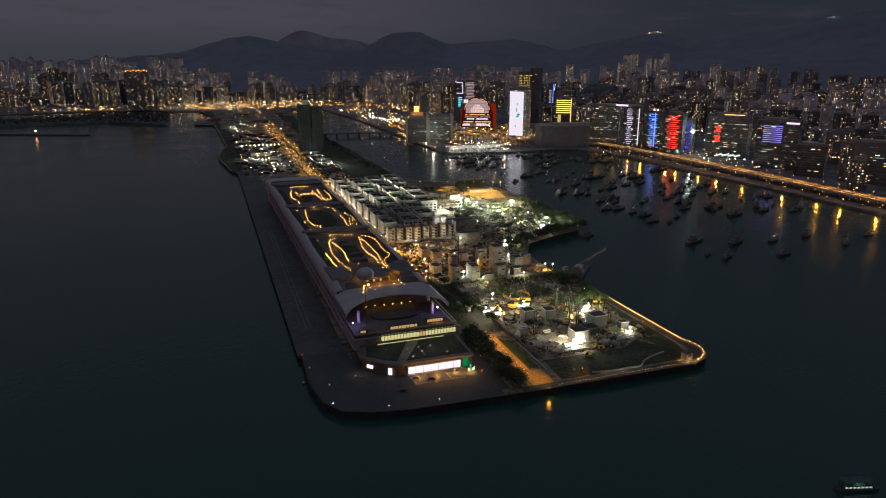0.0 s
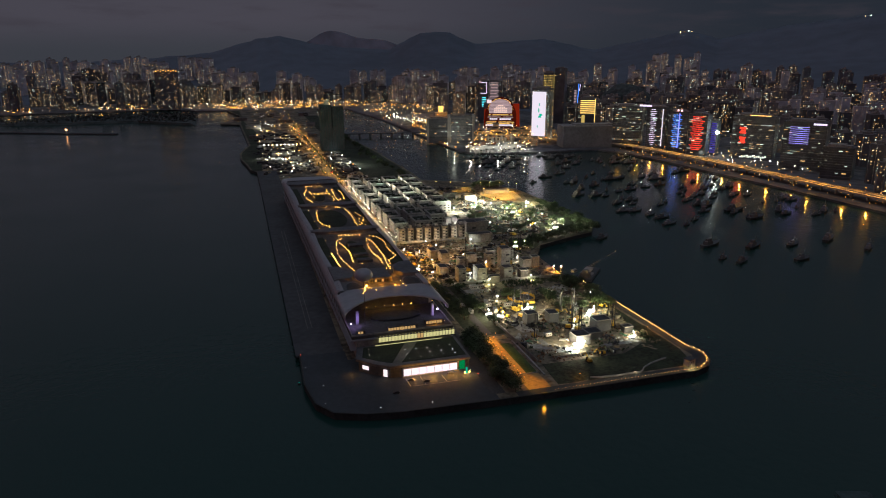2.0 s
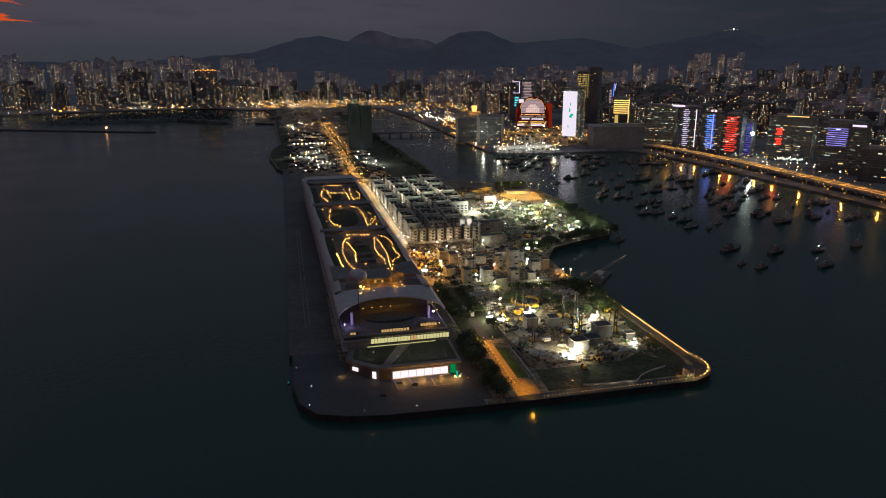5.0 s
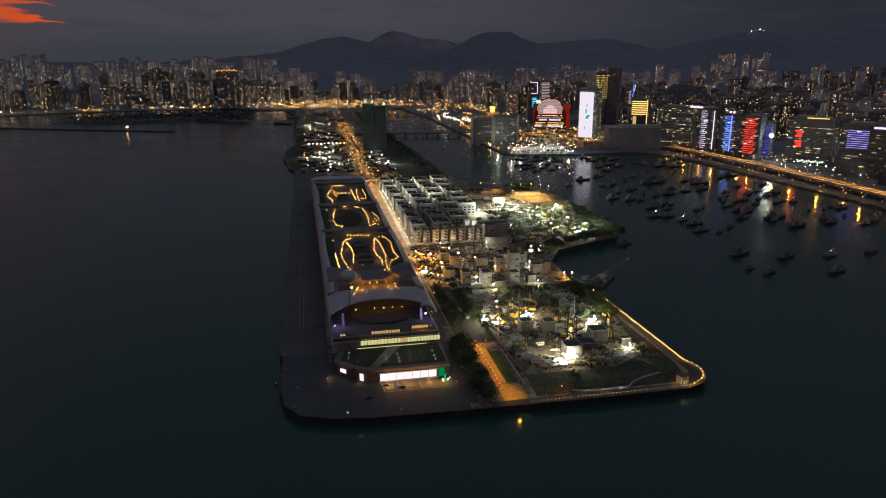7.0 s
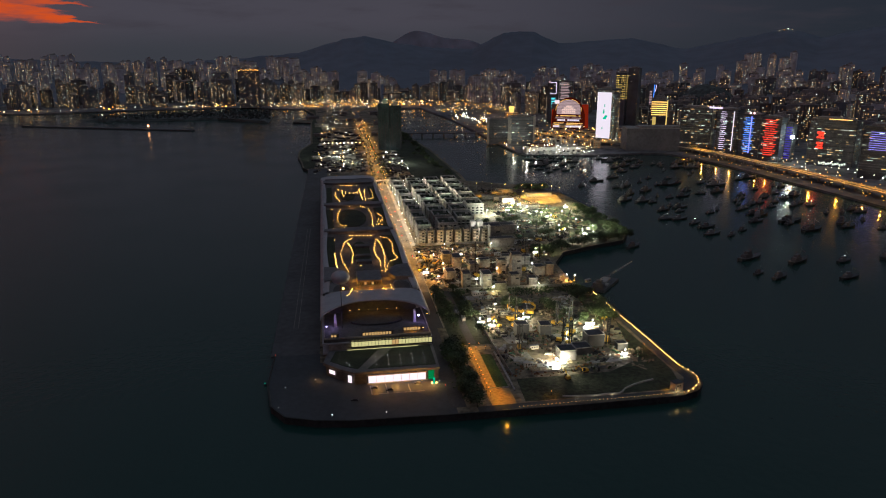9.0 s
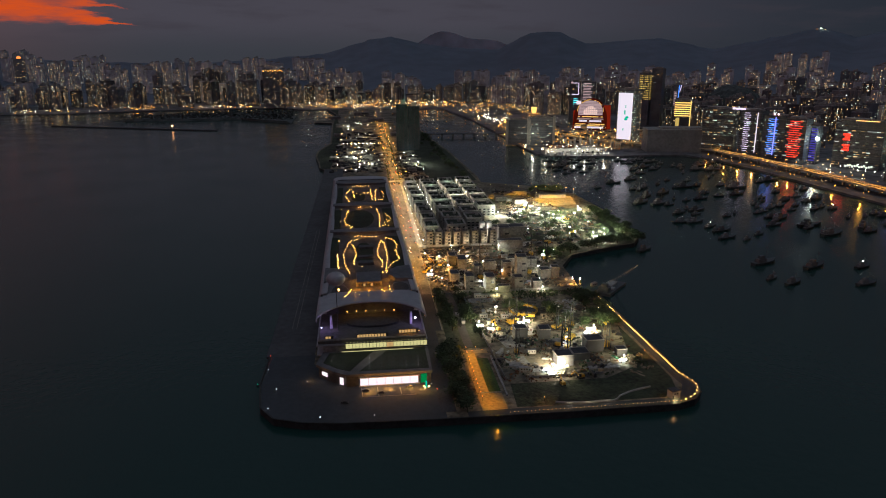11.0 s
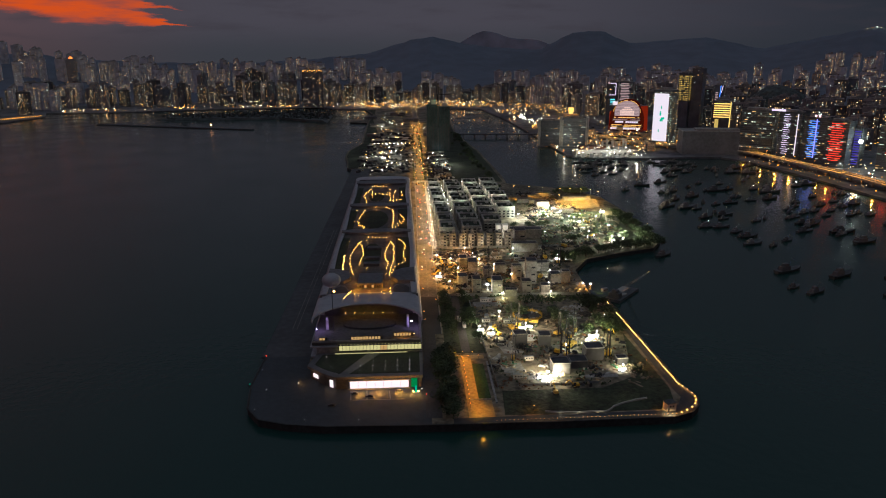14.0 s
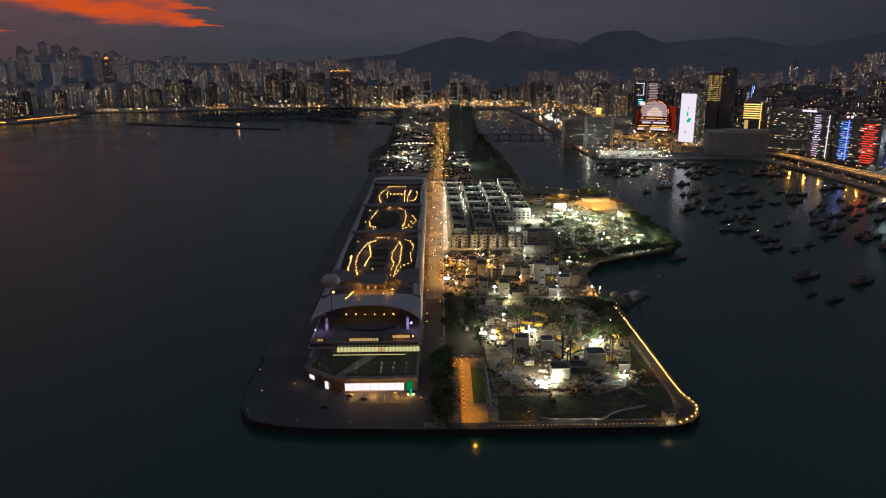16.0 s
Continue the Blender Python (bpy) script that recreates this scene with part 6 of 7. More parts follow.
for dx, z, w, hh in ((2, 52, 8, 4.5), (4.5, 56.5, 8, 4), (-1, 64, 3.4, 9), (0.5, 78, 2.2, 6), (-3, 30, 2.2, 5)):
    part("screen_mark", Solid().box(dx, -17.9, z, w, 0.3, hh, 0, 0.7), E_CLOCK, t, "jade mark on the screen")
t = big_block("gold_tower", "tall office tower with gold-lit floors", 864, 1850, 28, 26, 138, -40, M_OFFICE, 0.0)
lit = Solid()
windows(lit, 28, 26, 138, 0.85, random.Random(3), 4.6, 4.4, 3.2, 1.7, 70)
tagged(part("window_glow", lit, E_GOLD, t), kind="stuff")
big_block("dark_tower", "tall dark unlit tower", 893, 1838, 28, 26, 150, -40, M_OFFICE, 0.02, 9)
t = big_block("dark_tower", "tall dark tower with a dim pale light screen", 734, 1930, 40, 26, 112, -25, M_OFFICE, 0.25, 19, floors=True)
for k in range(11):
    part("light_slat", Solid().box(-3 + (k % 3), -13.6, 66 + k * 4.2, 26 - (k % 4) * 2, 0.5, 1.8), E_LEDPINK, t)
# shopping mall with a bright screen between red flanks
def arched(w, z0, z1, y0, y1, n=18, flat=0.35):
    """An upright panel with a rounded head, from y0 back to y1."""
    pts = [(-w / 2, z0), (w / 2, z0)]
    zs = z0 + (z1 - z0) * flat
    pts += [(w / 2 * math.cos(3.14159 * i / n), zs + (z1 - zs) * math.sin(3.14159 * i / n)) for i in range(n + 1)]
    s, k = Solid(), len(pts)
    s.add([(x, y0, z) for x, z in pts] + [(x, y1, z) for x, z in pts], [tuple(range(k)), tuple(range(2 * k - 1, k - 1, -1))] + [(i, i + k, (i + 1) % k + k, (i + 1) % k) for i in range(k)])
    return s
t = big_block("shopping_mall", "mall glowing red and amber round an arched pink screen", 697, 1785, 88, 40, 62, -22, M_OFFICE, 0.30, 11, floors=True)
# red light on the mall walls is put in as emission of the walls
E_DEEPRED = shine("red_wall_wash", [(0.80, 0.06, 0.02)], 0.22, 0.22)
part("rotunda", arched(84, 0, 78, -22, 14), shine("ember_wall_wash", [(0.60, 0.07, 0.03)], 0.075, 0.075), t, "round-headed front that glows dim red for its light wash")
part("screen_arch", arched(60, 38, 74, -23, -22.2), E_LEDPINK, t, "bright pink arched video screen")
for k in range(9):
    z = 41 + k * 3.6
    half = 29 * math.sqrt(max(0.05, 1 - max(0, (z - 50.6) / 23.4) ** 2))
    part("screen_line", Solid().box(0, -23.2, z, 2 * half, 0.2, 0.5), M_DARK, t)
E_HALL = shine("warm_screen", [(1, 0.80, 0.56), (1, 0.70, 0.62)], 0.6, 0.95)
for r in range(5):
    for i in range(7):
        x, z = -15 + i * 5, 39.5 + r * 4.2
        if (x / 18) ** 2 + ((z - 38) / 22) ** 2 < 1:
            part("screen_pane", Solid().box(x, -23.6, z, 4.2, 0.4, 3.2), E_HALL, t)
for k in range(16):
    if k % 5 == 2:
        continue
    a, b = 0.19635 * k, 0.19635 * (k + 0.9)
    part("screen_arc", Solid().beam((33 * math.cos(a), -23.6, 46 + 30 * math.sin(a)), (33 * math.cos(b), -23.6, 46 + 30 * math.sin(b)), 0.6, 0.8), E_LEDORANGE, t)
for dx, w, z in ((41, 20, 60), (-39, 9, 46)):
    part("flank", Solid().box(dx, -19, 3, w, 6, z, 0, 0.8), E_DEEPRED, t, "flank wall that glows red in place of red light")
for z, w, e, hh in ((33, 62, E_LEDORANGE, 1.6), (27.5, 66, E_LEDPINK, 1.8), (21, 56, E_LEDWHITE, 4.0), (14.5, 74, E_LEDORANGE, 1.5), (5, 78, E_LEDWHITE, 4.2), (10.5, 70, E_LEDORANGE, 1.4)):
    n = int(w / 5)
    part("terrace_slab", Solid().box(0, -22.6, z - 1.2, w + 4, 3.4, 0.8), M_CONC, t)
    for i in range(n):
        if (i * 7 + int(z)) % 9 != 4:
            part("light_band", Solid().box(-w / 2 + (i + 0.5) * w / n, -23.4, z, w / n * 0.85, 0.5, hh), e, t)
part("corner_screen", Solid().box(-30, -24, 64, 12, 0.6, 9), shine("pink_white_glow", [(1, 0.82, 0.9)], 0.9, 0.9), t)
t = big_block("neon_tower", "dark tower edged with a cyan neon frame", 690, 1905, 30, 24, 116, -24, M_OFFICE, 0.06, 13)
for x, z, w, hh in ((9, 82, 1.4, 30), (0, 111, 18, 1.4), (1, 81, 17, 1.4)):
    part("neon_line", Solid().box(x, -12.4, z, w, 0.5, hh), E_LEDVIOLET, t, "violet neon line")
part("neon_lamp", Solid().ball(-9, -13, 113, 3.0), E_LEDPINK, t)
for k in range(6):
    part("neon_bar", Solid().box(2, -12.4, 46 + k * 4.6, 11, 0.5, 1.8), E_LEDCYAN, t)
# windowless concrete block on the waterfront
t = big_block("waterfront_block", "long blank grey concrete block on the waterfront", 748, 1368, 138, 50, 44, -10, make("blank_concrete", (0.21, 0.215, 0.225), 0.9, 0, 0.2, 0.03, 0.2, 0.0), 0.0)
t = big_block("slatted_tower", "tower with amber-lit slats and gold edges", 868, 1622, 38, 26, 82, -30, M_OFFICE, 0.05, 17)
for k in range(7):
    part("light_slat", Solid().box(0, -13.4, 46 + k * 5, 36, 0.5, 2.2), E_LEDORANGE, t)
part("light_edge", Solid().box(18, -13.5, 8, 2, 0.5, 74).box(-10, -13.5, 10, 8, 0.5, 32), E_GOLD, t)
t = big_block("edge_lit_tower", "slim tower with a blue-white lit edge", 985, 1915, 26, 20, 104, -30, M_OFFICE, 0.05, 23)
part("light_edge", Solid().beam((1, -10.6, 44), (3, -10.6, 103), 1.6, 0.5), E_LEDBLUE, t, "slanting blue light line")
part("light_edge", Solid().beam((5, -10.6, 84), (8, -10.6, 103), 1.4, 0.5), E_LEDVIOLET, t)
for k in range(9):
    part("light_slat", Solid().box(-6, -10.5, 48 + k * 4.4, 7, 0.5, 2.0), E_LEDPINK, t)
for x, y, w, h, s in ((450, 1515, 46, 52, 31), (496, 1500, 52, 58, 32)):
    t = big_block("channel_block", "grey office block with pale end walls by the channel", x, y, w, 26, h, -16, M_OFFICE, 0.16, s, floors=True)
    for dx in (-w / 2 - 1, w / 2 + 1):
        part("end_wall", Solid().box(dx, -2, 0, 5, 28, h + 3), M_PALE, t)
lantern = thing("rooftop_lantern", "flared amber lantern building on a low podium", "building", "", 634, 2150, 3.0)
part("podium", Solid().box(0, 0, 0, 40, 24, 11), M_PALE, lantern)
part("lamp_box", Solid().box(0, -4, 11.6, 11, 11, 18, 0, 1.35), E_LEDORANGE, lantern)
part("base", Solid().box(0, -4, 11, 15, 14, 0.6), M_CONC, lantern)
lamp(634, 2128, 26, 30000, (1, 0.36, 0.04), 1.0)
# office towers behind the elevated road
def striped(x, y, w, d, h, rz, edge, edge_x, bars, bar_x, bar_w, label, seed):
    """An office tower with a stack of light bars and, if edge is given, a light line up its front."""
    t = big_block("striped_tower", label, x, y, w, d, h, rz, M_OFFICE, 0.30, seed, floors=True)
    n = int(h / 3.9)
    for k in range(3, n):
        part("led_bar", Solid().box(w * bar_x + 0.5 * ((k * 5) % 3 - 1), -d / 2 - 0.5, k * 3.9, w * bar_w * (0.65 + 0.35 * ((k * 7) % 3) / 2), 0.5, 0.8), bars, t)
    if edge:
        part("led_edge", Solid().box(w * edge_x, -d / 2 - 0.7, 10, 1.7, 0.6, h - 12), edge, t)
    return t
tA = striped(850, 1275, 40, 30, 86, -56, E_LEDWHITE, 0.34, E_LEDVIOLET, -0.16, 0.34, "dark office tower with rows of white light bars", 41)
part("roof_sign", Solid().box(-26, -12, 87, 26, 0.8, 3.6), E_LEDVIOLET, tA)
big_block("office_tower", "dark office tower beside the elevated road", 812, 1330, 60, 30, 86, -40, M_OFFICE, 0.34, 42, floors=True)
tB = striped(872, 1232, 40, 28, 80, -56, shine("led_indigo", [(0.22, 0.22, 1.0)], 1.6, 1.6), 0.05, E_LEDBLUE, -0.06, 0.5, "dark office tower with rows of blue light bars", 43)
for dx in (-2, 5):
    part("roof_lamp", Solid().ball(dx, -13, 83.5, 1.9), shine("rose_white_glow", [(1, 0.55, 0.6)], 2.5, 2.5), tB)
striped(886, 1188, 36, 28, 78, -56, None, 0, E_LEDRED, -0.02, 0.72, "dark office tower with rows of red light bars", 44)
tV = big_block("slim_tower", "slim tower with dim violet glowing bars for its light wash", 912, 1176, 14, 16, 66, -56, M_OFFICE, 0.1, 47, floors=True)
# the violet wash is put in as broad glowing bars, without a lamp
for k in range(14):
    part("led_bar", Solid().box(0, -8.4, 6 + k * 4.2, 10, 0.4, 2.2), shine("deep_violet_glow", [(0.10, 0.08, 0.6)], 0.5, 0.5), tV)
t = big_block("office_tower", "dark office tower with lit floors and a red sign", 958, 1120, 74, 40, 80, -50, M_OFFICE, 0.42, 45, floors=True)
for z in (30, 48):
    for dx, dz, w, hh in ((-18, 0, 11, 3.0), (-17, 4.2, 8, 2.6), (-18, 8, 11, 3.4)):
        part("sign_bar", Solid().box(dx, -20.7, z + dz, w, 0.6, hh), E_LEDRED, t, "red sign stroke")
part("crown_sign", Solid().box(10, -20.5, 81, 36, 0.5, 1.2), E_DIM, t)
for i in range(12):
    part("lobby_light", Solid().box(-14 + i * 3.6, -20.6, 3 + (i % 3), 3.0, 0.5, 3.4), shine("lobby_glow", [(0.85, 1.0, 0.86)], 0.9, 0.9) if i == 0 else bpy.data.materials["lobby_glow"], t)
t = big_block("office_tower", "dark office tower with a violet light screen", 950, 985, 66, 40, 82, -52, M_OFFICE, 0.10, 46, floors=True)
for k in range(9):
    part("light_slat", Solid().box(-8, -20.6, 46 + k * 3.4, 30, 0.5, 0.8), E_DIMBLUE, t)
part("roof_sign", Solid().box(22, -20.6, 78, 20, 0.5, 3), E_LEDVIOLET, t)
for x, y, w, h, s in ((945, 905, 44, 50, 51), (985, 820, 60, 62, 52), (960, 720, 70, 44, 53), (1040, 740, 60, 70, 54), (930, 640, 60, 40, 55), (1090, 860, 60, 80, 56), (1000, 560, 80, 50, 57)):
    big_block("waterfront_building", "dark industrial building with a few lit windows", x, y, w, 40, h, -52, M_OFFICE if s % 2 else M_TOWER, 0.16, s, floors=True)
# bright spherical lamp and plaza lights by the elevated road
orb = thing("bright_lamp", "glaring white lamp on a tall pole", "lamp", "", 905, 1160, 3.0)
part("post", Solid().tube(0, 0, 0, 44, 0.8, 0.5, 8), M_STEEL, orb)
part("lamp_head", Solid().ball(0, 0, 46, 3.4), shine("stadium_glow", [(0.86, 1, 0.92)], 12, 12), orb)
lamp(905, 1153, 50, 26000, (0.86, 1, 0.90), 2.0)
copy_thing(orb, pose(938, 1132, 1.0) @ Matrix.Scale(0.8, 4))
plaza = Solid()
for i in range(36):
    plaza.gem(858 + rnd.uniform(0, 90), 960 + rnd.uniform(0, 230), 4 + rnd.uniform(0, 12), rnd.uniform(0.4, 1.0))
tagged(part("plaza_lamps", plaza, E_BRIGHT), "white lamps round the foot of the office towers", "lamp", kind="stuff")
for y in (1020, 1070, 1120, 1170):
    lamp(880, y, 13, 9000, COOL, 0.8, 150)
roof_stage = thing("waterfront_plant", "low bright white works on the point", "works", "", 520, 1355, 3.0)
part("wall", Solid().box(0, 0, 0, 110, 30, 12), M_PALE, roof_stage)
part("roof", Solid().box(-20, 4, 12, 50, 18, 6), M_REDROOF, roof_stage)
part("roof", Solid().box(30, 2, 12, 24, 14, 4), M_CONC, roof_stage)
for i in range(11):
    part("bay", Solid().box(-50 + i * 10, -15.6, 1, 4 + (i % 3), 0.6, 4 + 2 * (i % 2)), M_DARK, roof_stage)
q = random.Random(12)
for i in range(7):
    part("silo", Solid().tube(-8 + i * 9.5 + q.uniform(-2, 2), 8 + q.uniform(-3, 3), 11, 22 + q.uniform(0, 12), 2.6, 2.2, 10), M_PALE, roof_stage)
for i in range(14):
    part("annexe", Solid().box(-52 + i * 8.2, -19 - q.uniform(0, 7), 0, q.uniform(4, 9), q.uniform(4, 7), q.uniform(3, 8)), M_PALE if i % 3 else M_STEEL, roof_stage)
for i in range(5):
    part("gantry", Solid().beam((-44 + i * 20, -16, 12), (-30 + i * 20, -10, 19), 0.8).beam((-30 + i * 20, -10, 12), (-30 + i * 20, -10, 21), 0.8), M_STEEL, roof_stage)
part("canopy", Solid().prism([(44, -14), (66, -14), (62, 12), (40, 12)], 9, 10), M_PALE, roof_stage, "pale sloping canopy")
pl = Solid()
for i in range(70):
    pl.gem(456 + rnd.uniform(0, 140), 1320 + rnd.uniform(0, 26), 5 + rnd.uniform(0, 18), rnd.uniform(0.4, 1.0))
for i in range(46):
    u = rnd.random()
    pl.gem(452 + 60 * u + rnd.uniform(-6, 30), 2130 - 260 * u + rnd.uniform(-40, 40), 5 + rnd.uniform(2, 14), rnd.uniform(0.8, 1.8))
tagged(part("works_lamps", pl, E_BRIGHT), "dense white work lamps on the waterfront point", "lamp", kind="stuff")
for x in (462, 480, 500, 520, 540, 560, 580):
    lamp(x, 1326, 15, 5200, (1, 0.97, 0.86), 1.0)

def low_block(w, d, h):
    b = thing("street_block", "low pale block beside the amber-lit streets", "building", "low blocks behind the point", 0, 0, 3.0)
    part("wall", Solid().box(0, 0, 0, w, d, h), M_PALE, b)
    part("roof", Solid().box(0, 0, h, w + 0.6, d + 0.6, 0.5).box(w * 0.2, 0, h + 0.5, w * 0.3, d * 0.4, 2.2), M_DARKROOF, b)
    n, panes = max(2, int(w / 4)), Solid()
    for k in range(max(1, int(h / 3.6))):
        for i in range(n):
            panes.box(-w / 2 + (i + 0.5) * w / n, -d / 2 - 0.05, 1.2 + k * 3.6, w / n * 0.5, 0.2, 1.6)
    tagged(part("window_glow", panes, E_KIOSK, b), kind="stuff")
    return b
lows = [low_block(26, 12, 9), low_block(18, 14, 14), low_block(34, 12, 7), low_block(14, 12, 18)]
taken, q = [(697, 1785, 62), (686, 1490, 40), (748, 1368, 90), (806, 1605, 28), (832, 1745, 34), (858, 1612, 30), (450, 1515, 36), (496, 1500, 40), (876, 1705, 20)], random.Random(63)
n = 0
while n < 44:
    x, y = q.uniform(470, 860), q.uniform(1395, 1720)
    if any(math.hypot(x - a, y - b) < r + 17 for a, b, r in taken) or x < 470 + (1500 - y) * 0.4:
        taken.append((0, 0, 0))
        if len(taken) > 4000:
            break
        continue
    taken.append((x, y, 8))
    m = pose(x, y, 3.0, 0, 0, q.uniform(-30, 12))
    if n < 4:
        lows[n].matrix_basis = m
    else:
        copy_thing(lows[n % 4], m)
    n += 1
# ---- elevated road on the eastern shore ----
fly = thing("elevated_road", "elevated road glowing amber along the eastern shore", "bridge")
line = [(505, 1960), (520, 1790), (556, 1640), (620, 1500), (700, 1425), (762, 1378), (792, 1335), (812, 1210), (829, 1054), (837, 850), (842, 690), (850, 560), (862, 430), (874, 300)]
dk, pr = Solid(), Solid()
for a, b in zip(line, line[1:]):
    dk.beam((*a, 11), (*b, 11), 22, 1.4)
    for o in (-10.8, 0, 10.8):
        pr.beam((a[0] + o, a[1], 12.2), (b[0] + o, b[1], 12.2), 0.5, 1.1)
part("deck", dk, make("pale_road_deck", (0.32, 0.30, 0.28), 0.8, 0, 0.3, 0.03, 0.35, 0.0), fly)
part("parapet", pr, M_CONC, fly)
heads = Solid()
tall = Solid()
k = 0
for (ax, ay), (bx, by) in zip(line, line[1:]):
    n = max(1, int(math.hypot(bx - ax, by - ay) / 25))
    for i in range(n):
        x, y = ax + (bx - ax) * i / n, ay + (by - ay) * i / n
        k += 1
        part("pier", Solid().box(x, y, 0, 3, 3, 10.4), M_CONC, fly)
        tall.tube(x - 8, y, 11.5, 22, 0.2, 0.12, 6)
        heads.gem(x - 7, y, 22, 0.9, 0.5)
        if y > 560:
            lamp(x, y, 24, 21000, (1, 0.44, 0.045), 0.5, 125)
part("lamp_post", tall, M_STEEL, fly)
part("lamp_head", heads, shine("sodium_heads", [(1, 0.38, 0.04)], 4, 7), fly)
def quay_x(y):
    """The quay edge of the eastern shore."""
    return 762 + 47 * (1 - ((y - 560) / 700) ** 2) if y > 560 else 809 + (560 - y) * 0.03


shore = Solid()
for i in range(190):
    y = 1270 - i * 5.0
    shore.gem(quay_x(y) + rnd.choice((8, 14, 18, 46, 60, 76)) + rnd.uniform(-3, 3), y, 3 + rnd.uniform(1.5, 9), rnd.uniform(0.3, 0.85))
tagged(part("quayside_lamps", shore, E_SHORE), "scattered amber and white quayside lamps", "lamp", kind="stuff")
quay = Solid()
for i in range(17):
    qy = 1265 - i * 46 + rnd.uniform(-12, 12)
    quay.gem(quay_x(qy) + 2, qy, 9.0, 0.7, 0.8)
    lamp(quay_x(qy) - 1, qy, 9.5, 14000, (1, 0.40, 0.035), 0.9, 150, (-1, -0.8, -0.25))
tagged(part("quay_edge_lamps", quay, shine("quay_edge_glow", [(1, 0.34, 0.012), (1, 0.37, 0.018), (1, 0.40, 0.03)], 4, 8)), "lamps at the quay edge that shine on the water", "lamp", kind="stuff")

# ---- street lights of the town, too many to count ----
town, amber_far = Solid(), Solid()
def scatter(n, x0, x1, y0, y1, big=1.0, zmax=12):
    for i in range(n):
        town.gem(rnd.uniform(x0, x1), rnd.uniform(y0, y1), 3 + rnd.uniform(3, zmax), rnd.uniform(0.5, 1.25) * big)
for cx, cy, n, spread in ((-1000, 2500, 16, 22), (-880, 2520, 22, 30), (-760, 2540, 10, 40), (-640, 2590, 26, 34), (-520, 2625, 14, 50), (-400, 2640, 30, 40), (-300, 2645, 26, 26), (-180, 2660, 24, 36), (-80, 2600, 20, 40)):
    for i in range(n):
        town.gem(cx + rnd.gauss(0, spread), cy + abs(rnd.gauss(0, 16)), 5 + abs(rnd.gauss(0, 6)), rnd.uniform(0.6, 1.5))
scatter(70, -900, 0, 2640, 2740, 1.0, 25)
for cx, cy, n, spread in ((20, 2560, 30, 26), (110, 2590, 34, 30), (220, 2560, 36, 34), (330, 2600, 34, 30), (430, 2570, 30, 30), (540, 2520, 30, 34), (640, 2440, 26, 30), (300, 2700, 24, 60), (480, 2330, 22, 24)):
    for i in range(n):
        amber_far.gem(cx + rnd.gauss(0, spread), cy + abs(rnd.gauss(0, 22)), 6 + abs(rnd.gauss(0, 8)), rnd.uniform(0.8, 1.9))
scatter(230, -60, 420, 2530, 2760, 1.15, 20)
scatter(240, -250, 760, 2560, 2950, 1.1, 26)
scatter(140, 430, 700, 1750, 2450, 1.0)
scatter(240, 520, 800, 1420, 1720, 0.9, 12)
scatter(220, 880, 1400, 900, 1700, 0.8, 24)
scatter(170, 1000, 2000, 1700, 2500, 0.95, 40)
front = Solid()
for i in range(44):
    u = i / 43
    front.gem(-1115 + 90 * u - (1 - u) * 20, 2092 + 240 * u * (u > 0.25), 7, 1.4)
for i in range(60):
    front.gem(-1135 - i * 8, 2090 - i * 5.2, 7, 1.4)
tagged(part("promenade_lamps", front, shine("far_promenade_glow", [(1, 0.34, 0.04), (1, 0.38, 0.06)], 3.0, 9.0)), "long row of amber lamps on the western promenade", "lamp", kind="stuff")
for i in range(34):
    town.gem(452 + 4 * math.sin(i), 1395 + i * 9.5, 6.5, 0.9)
arcs = Solid()
q = random.Random(91)
for pts in (((470, 1440), (540, 1424), (620, 1420), (700, 1440), (760, 1470)), ((520, 1480), (600, 1466), (690, 1540), (740, 1560)), ((540, 1560), (620, 1600), (700, 1650), (790, 1660)), ((455, 1560), (458, 1700), (470, 1840), (500, 1960))):
    for (ax, ay), (bx, by) in zip(pts, pts[1:]):
        for i in range(12):
            u = (i + q.random()) / 12
            arcs.gem(ax + (bx - ax) * u + q.gauss(0, 2), ay + (by - ay) * u + q.gauss(0, 2), 12 + q.uniform(-2, 6), q.uniform(0.5, 1.1))
tagged(part("street_curve_lamps", arcs, E_SHORE), "rows of amber lamps along the curving streets", "lamp", kind="stuff")
# added unseen lamp to brighten the end walls of the channel blocks
lamp(470, 1462, 26, 8000, COOL, 1.0)
tagged(part("far_street_lamps", amber_far, E_SHORE), "clusters of amber street lamps beyond the channel", "lamp", kind="stuff")
tagged(part("town_lamps", town, E_STREET), "countless amber and white street lamps of the town", "lamp", kind="stuff")
for x, y in ((520, 2000), (560, 1800), (640, 1600), (700, 1560), (600, 1480), (560, 1440), (650, 1460), (720, 1640), (590, 1560), (520, 1660), (640, 1680), (790, 1560), (840, 1480), (500, 1860)):
    lamp(x, y, 24, 62000, (1, 0.44, 0.05), 1.0, 150)
t = big_block("hotel", "dark waterfront tower with a row of amber crown lights", -200, 2630, 74, 30, 128, 6, M_TOWER, 0.12, 61, E_WIN)
cl = Solid()
for i in range(9):
    cl.gem(-32 + i * 8, -15.5, 129 + (i % 2) * 2.5, 2.9, 2.2)
part("crown_lamps", cl, E_AMBER, t)
t = big_block("domed_tower", "tall dark tower with a glowing amber dome", -1232, 3050, 40, 34, 168, 24, M_TOWER, 0.10, 63, E_WIN)
part("dome_lamp", Solid().ball(0, 0, 174, 8, 10, 6), shine("dome_glow", [(1, 0.26, 0.06)], 1.6, 1.6), t)
